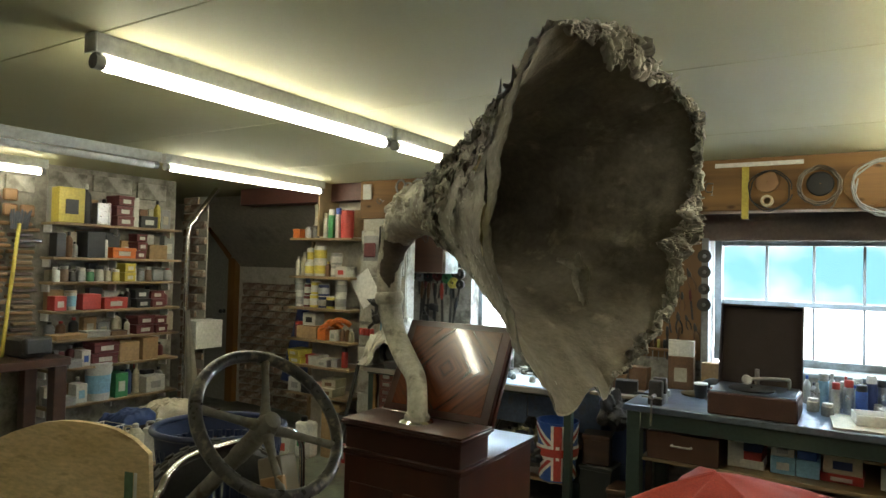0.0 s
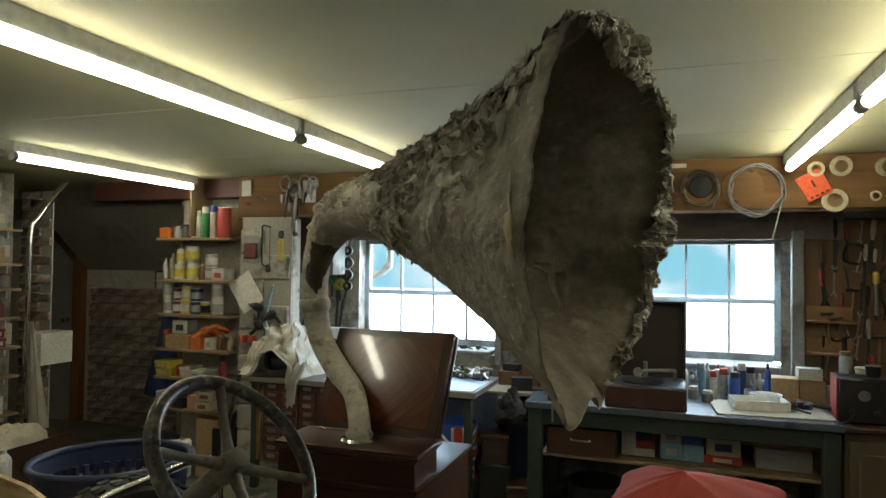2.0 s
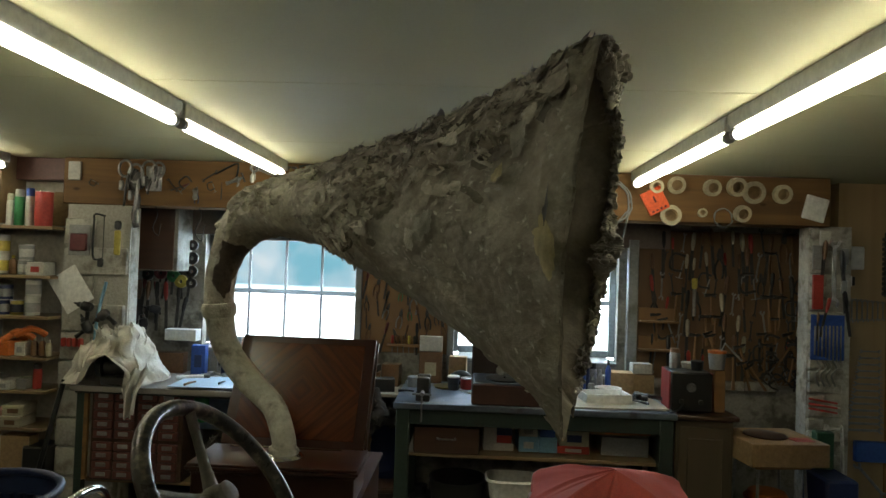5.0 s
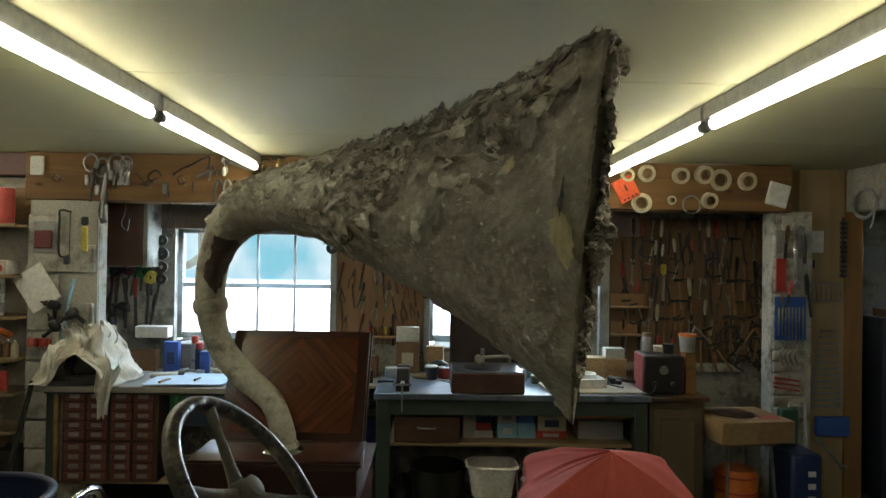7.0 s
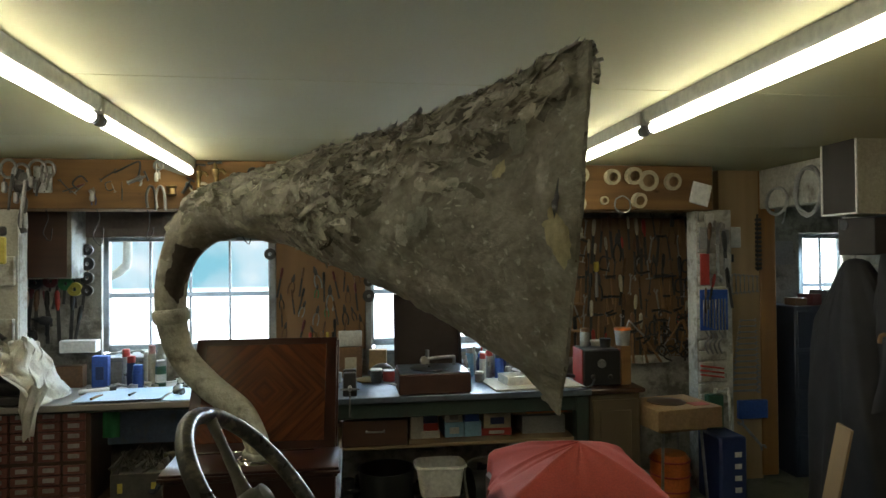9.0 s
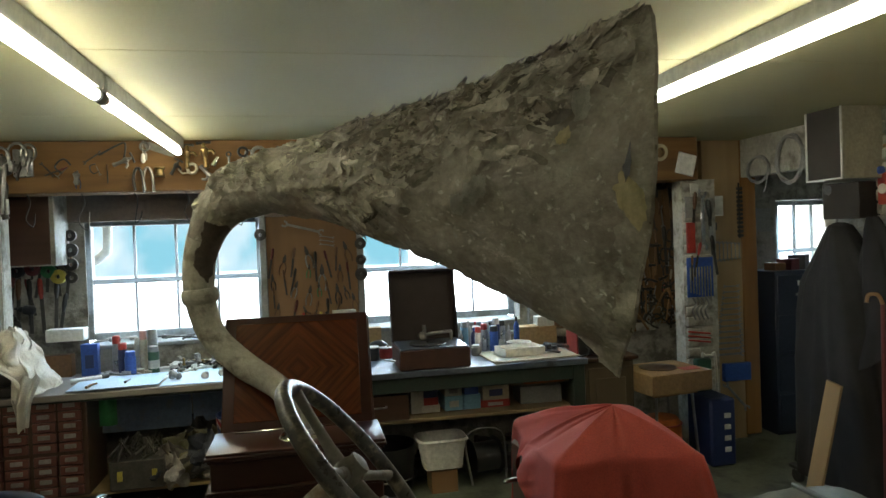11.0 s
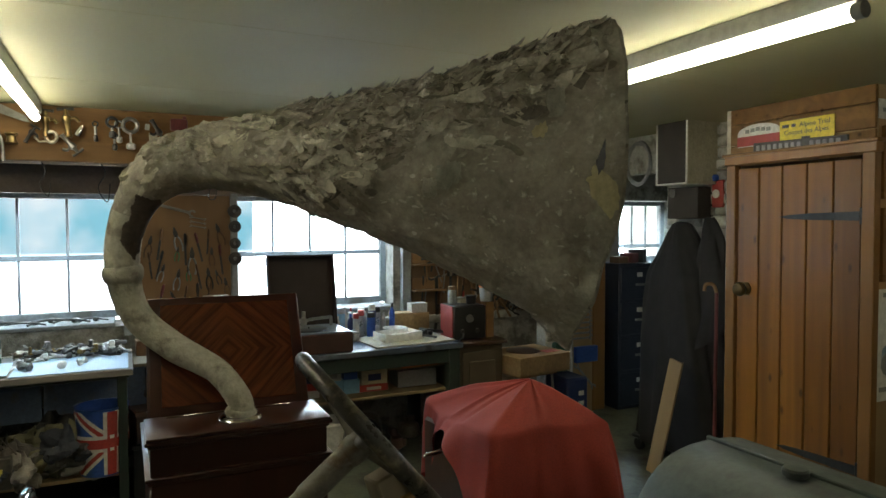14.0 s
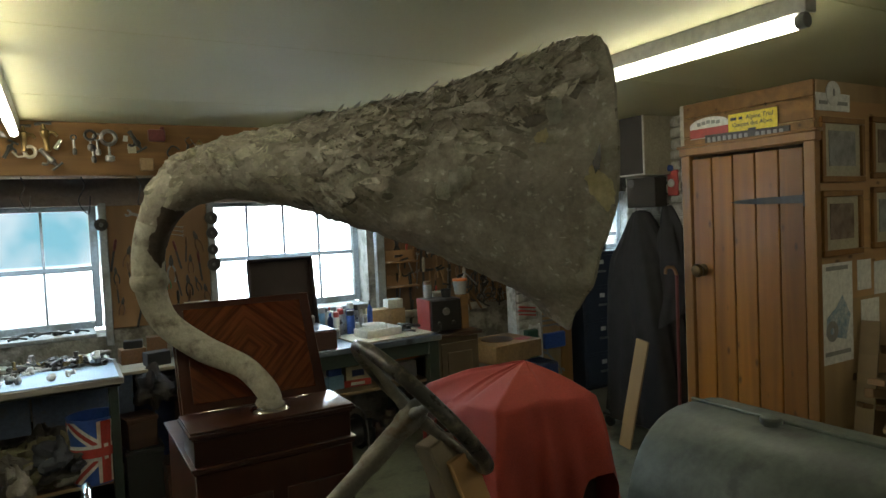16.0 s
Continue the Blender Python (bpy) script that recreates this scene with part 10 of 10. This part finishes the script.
for c, sz in (((0, -0.013, 0.04), (0.014, 0.003, 0.04)), ((-0.10, -0.009, -0.02), (0.08, 0.003, 0.02)), ((0.09, -0.009, -0.02), (0.10, 0.003, 0.02))):
    pbox("printed_bar", c, sz, pm("grey"), pp, 0)
ps = thing("motor_poster", "pale poster with a drawing of a racing car", "poster", (2.37, PW, 1.05))
pbox("poster_sheet", (0, -0.002, 0), (0.32, 0.002, 0.58), M["paper"], ps, 0)
bm = bm_new()
add_prism(bm, [(-0.12, -0.12), (0.08, -0.16), (0.13, -0.02), (0.05, 0.10), (-0.02, 0.03), (-0.11, -0.02)], 0, 0.001, pose(0, -0.0042, 0, 90, 0, 0))
part("drawn_car", bm, surface("poster_blue", (0.16, 0.27, 0.40), (0.5, 0.53, 0.55), 0.6, big=18, fine=80, bump=0), ps)
bm = bm_new()
add_lathe(bm, [(0.02, 0), (0.06, 0.0005), (0.06, 0.001), (0.02, 0.001), (0.02, 0)], 24, Matrix.Translation((-0.06, -0.0055, -0.10)) @ pose(0, 0, 0, 90, 0, 0), False)
part("drawn_wheel", bm, pm("grey"), ps)
for z, w in ((0.26, 0.22), (-0.23, 0.26)):
    bm = bm_new()
    add_box(bm, (0, -0.0045, z), (w, 0.001, 0.024))
    part("printed_bar", bm, pm("grey"), ps)
for x, z, w2, h2 in ((2.66, 1.25, 0.15, 0.18), (2.85, 1.22, 0.16, 0.2), (2.72, 1.02, 0.2, 0.16)):
    bm = bm_new()
    add_box(bm, (0, 0, 0), (w2, 0.002, h2))
    single("paper_notice", bm, M["paper"], "white paper notice pinned on the pine wall", "notice", (x, PW - 0.002, z), 0, "notices")
for k in range(4):                   # boarding behind the pictures
    bm = bm_new()
    add_box(bm, (0, 0, 0), (2.3, 0.006, 0.285), None, 0.002)
    single("trim_boarding", bm, M["boarding"], "horizontal pine boarding", "trim", (3.36, PW + 0.0035, 1.26 + 0.29 * k), 0, "", "structure")
rt = random.Random(4)
for k in range(26):
    L = rt.uniform(0.5, 1.2)
    bm = bm_new()
    add_box(bm, (0, 0, 0), (L, rt.uniform(0.04, 0.1), rt.uniform(0.02, 0.05)), None, 0.004)
    ob = single("timber_offcut", bm, M["board"] if k % 3 else M["shelf"], "rough timber offcut in the pile by the wall", "timber", (2.75 + rt.uniform(-0.2, 0.5), 1.95 + rt.uniform(-0.2, 0.18), 0.05 + 0.032 * k), 0, "timber pile")
    ob.matrix_world = pose(2.85 + rt.uniform(-0.15, 0.4), 1.92 + rt.uniform(-0.15, 0.15), 0.03 + 0.032 * k, rt.uniform(-10, 10), rt.uniform(-14, 14), rt.uniform(-60, 40))
for a, b, ww, mat in (((2.33, 2.12, 0.02), (2.62, 2.19, 0.98), 0.10, "shelf"), ((2.42, 2.0, 0.4), (2.95, 2.1, 0.62), 0.07, "ply"), ((2.5, 1.92, 0.86), (2.9, 2.02, 1.04), 0.16, "ply")):
    a, b = Vector(a), Vector(b)
    bm = bm_new()
    L = (b - a).length
    add_box(bm, (0, 0, L / 2), (ww, 0.03, L), None, 0.004)
    ob = single("timber_board", bm, M[mat], "pale sawn board leaning on the timber pile", "timber", (0, 0, 0), 0, "timber pile")
    ob.matrix_world = Matrix.Translation(a) @ (b - a).to_track_quat("Z", "Y").to_matrix().to_4x4()

# ---------------------------------------------------------------- single bricks, last
def brick_mesh(name, w, h, d, mat, seed, rough=0.003):
    bm = bm_new()
    add_box(bm, (0, 0, 0), (w, d, h), None, 0.006, 1)
    for v in bm.verts:
        v.co += Vector((noise.noise(v.co * 40 + Vector((seed, 0, 0))), noise.noise(v.co * 40 + Vector((0, seed, 0))), noise.noise(v.co * 40 + Vector((0, 0, seed))))) * rough
    return mesh_of(name, bm, mat)


def brickwork(name, label, x0, x1, z0, z1, at, turn, mat, w=0.215, h=0.068, rough=0.003, back=True):
    """Courses of bricks in stretcher bond on a plane: x along it, z up, facing its own -y."""
    wall = thing(name, label, "brickwork", at, turn, "", "structure")
    if back:
        bm = bm_new()
        add_box(bm, ((x0 + x1) / 2, 0.02, (z0 + z1) / 2), (x1 - x0, 0.012, z1 - z0))
        part("mortar_bed", bm, M["mortar"], wall, smooth=False)
    meshes = [brick_mesh("brick", w, h, 0.03, mat, s, rough) for s in range(4)]
    halves = [brick_mesh("half_brick", w * 0.48, h, 0.03, mat, s + 9, rough) for s in range(2)]
    r = random.Random(len(name) + int(x1 * 10))
    row, z = 0, z0 + h / 2
    while z + h / 2 <= z1 + 0.001:
        x = x0 + (w / 2 if row % 2 == 0 else w * 0.24)
        first = row % 2
        while x < x1:
            half = first
            ww = w * 0.48 if half else w
            if x + ww / 2 > x1 + 0.03:
                break
            ob = new("brick", r.choice(halves if half else meshes))
            ob.parent = wall
            ob.matrix_local = pose(x, r.uniform(-rough, rough), z + r.uniform(-0.4, 0.4) * rough, r.uniform(-1, 1), r.uniform(-0.6, 0.6), r.uniform(-1, 1))
            x += ww / 2 + 0.01 + w / 2
            first = 0
        z += h + 0.011
        row += 1
    return wall


brickwork("brick_pillar", "whitewashed brick pillar hung with tools", -0.215, 0.235, 0.0, 2.05, (-2.97, 4.63, 0), 0, M["whitewash"], 0.44, 0.185)
bm = bm_new()
add_box(bm, (0.0, 0.08, 1.02), (0.45, 0.11, 2.04), None, 0.004)
single("wall_pillar_core", bm, M["whitewash"], "whitewashed pillar core", "pillar", (-2.96, 4.64, 0), 0, "", "structure")
brickwork("brick_face_doorway", "whitewashed brickwork beside the doorway", -0.40, 0.40, 0.0, 2.40, (2.482, 3.56, 0), -90, M["whitewash"])
brickwork("brick_face_pier", "whitewashed brickwork on the pier", -0.13, 0.13, 0.0, 2.05, (2.02, 4.694, 0), 0, M["whitewash"])
brickwork("brick_face_recess", "old red brickwork at the back of the recess", -0.42, 1.05, 0.0, 1.42, (-5.36, 5.63, 0), 0, M["brick"], rough=0.011)
brickwork("brick_face_jamb", "old red brick wall end behind the shelves", -0.20, 0.13, 0.0, 2.28, (-5.05, 4.40, 0), 0, M["brick"], rough=0.009)
brickwork("brick_face_bench", "whitewashed brickwork under the tool board", -0.45, 0.45, 0.86, 0.95, (1.45, 5.17, 0), 0, M["whitewash"], back=False)
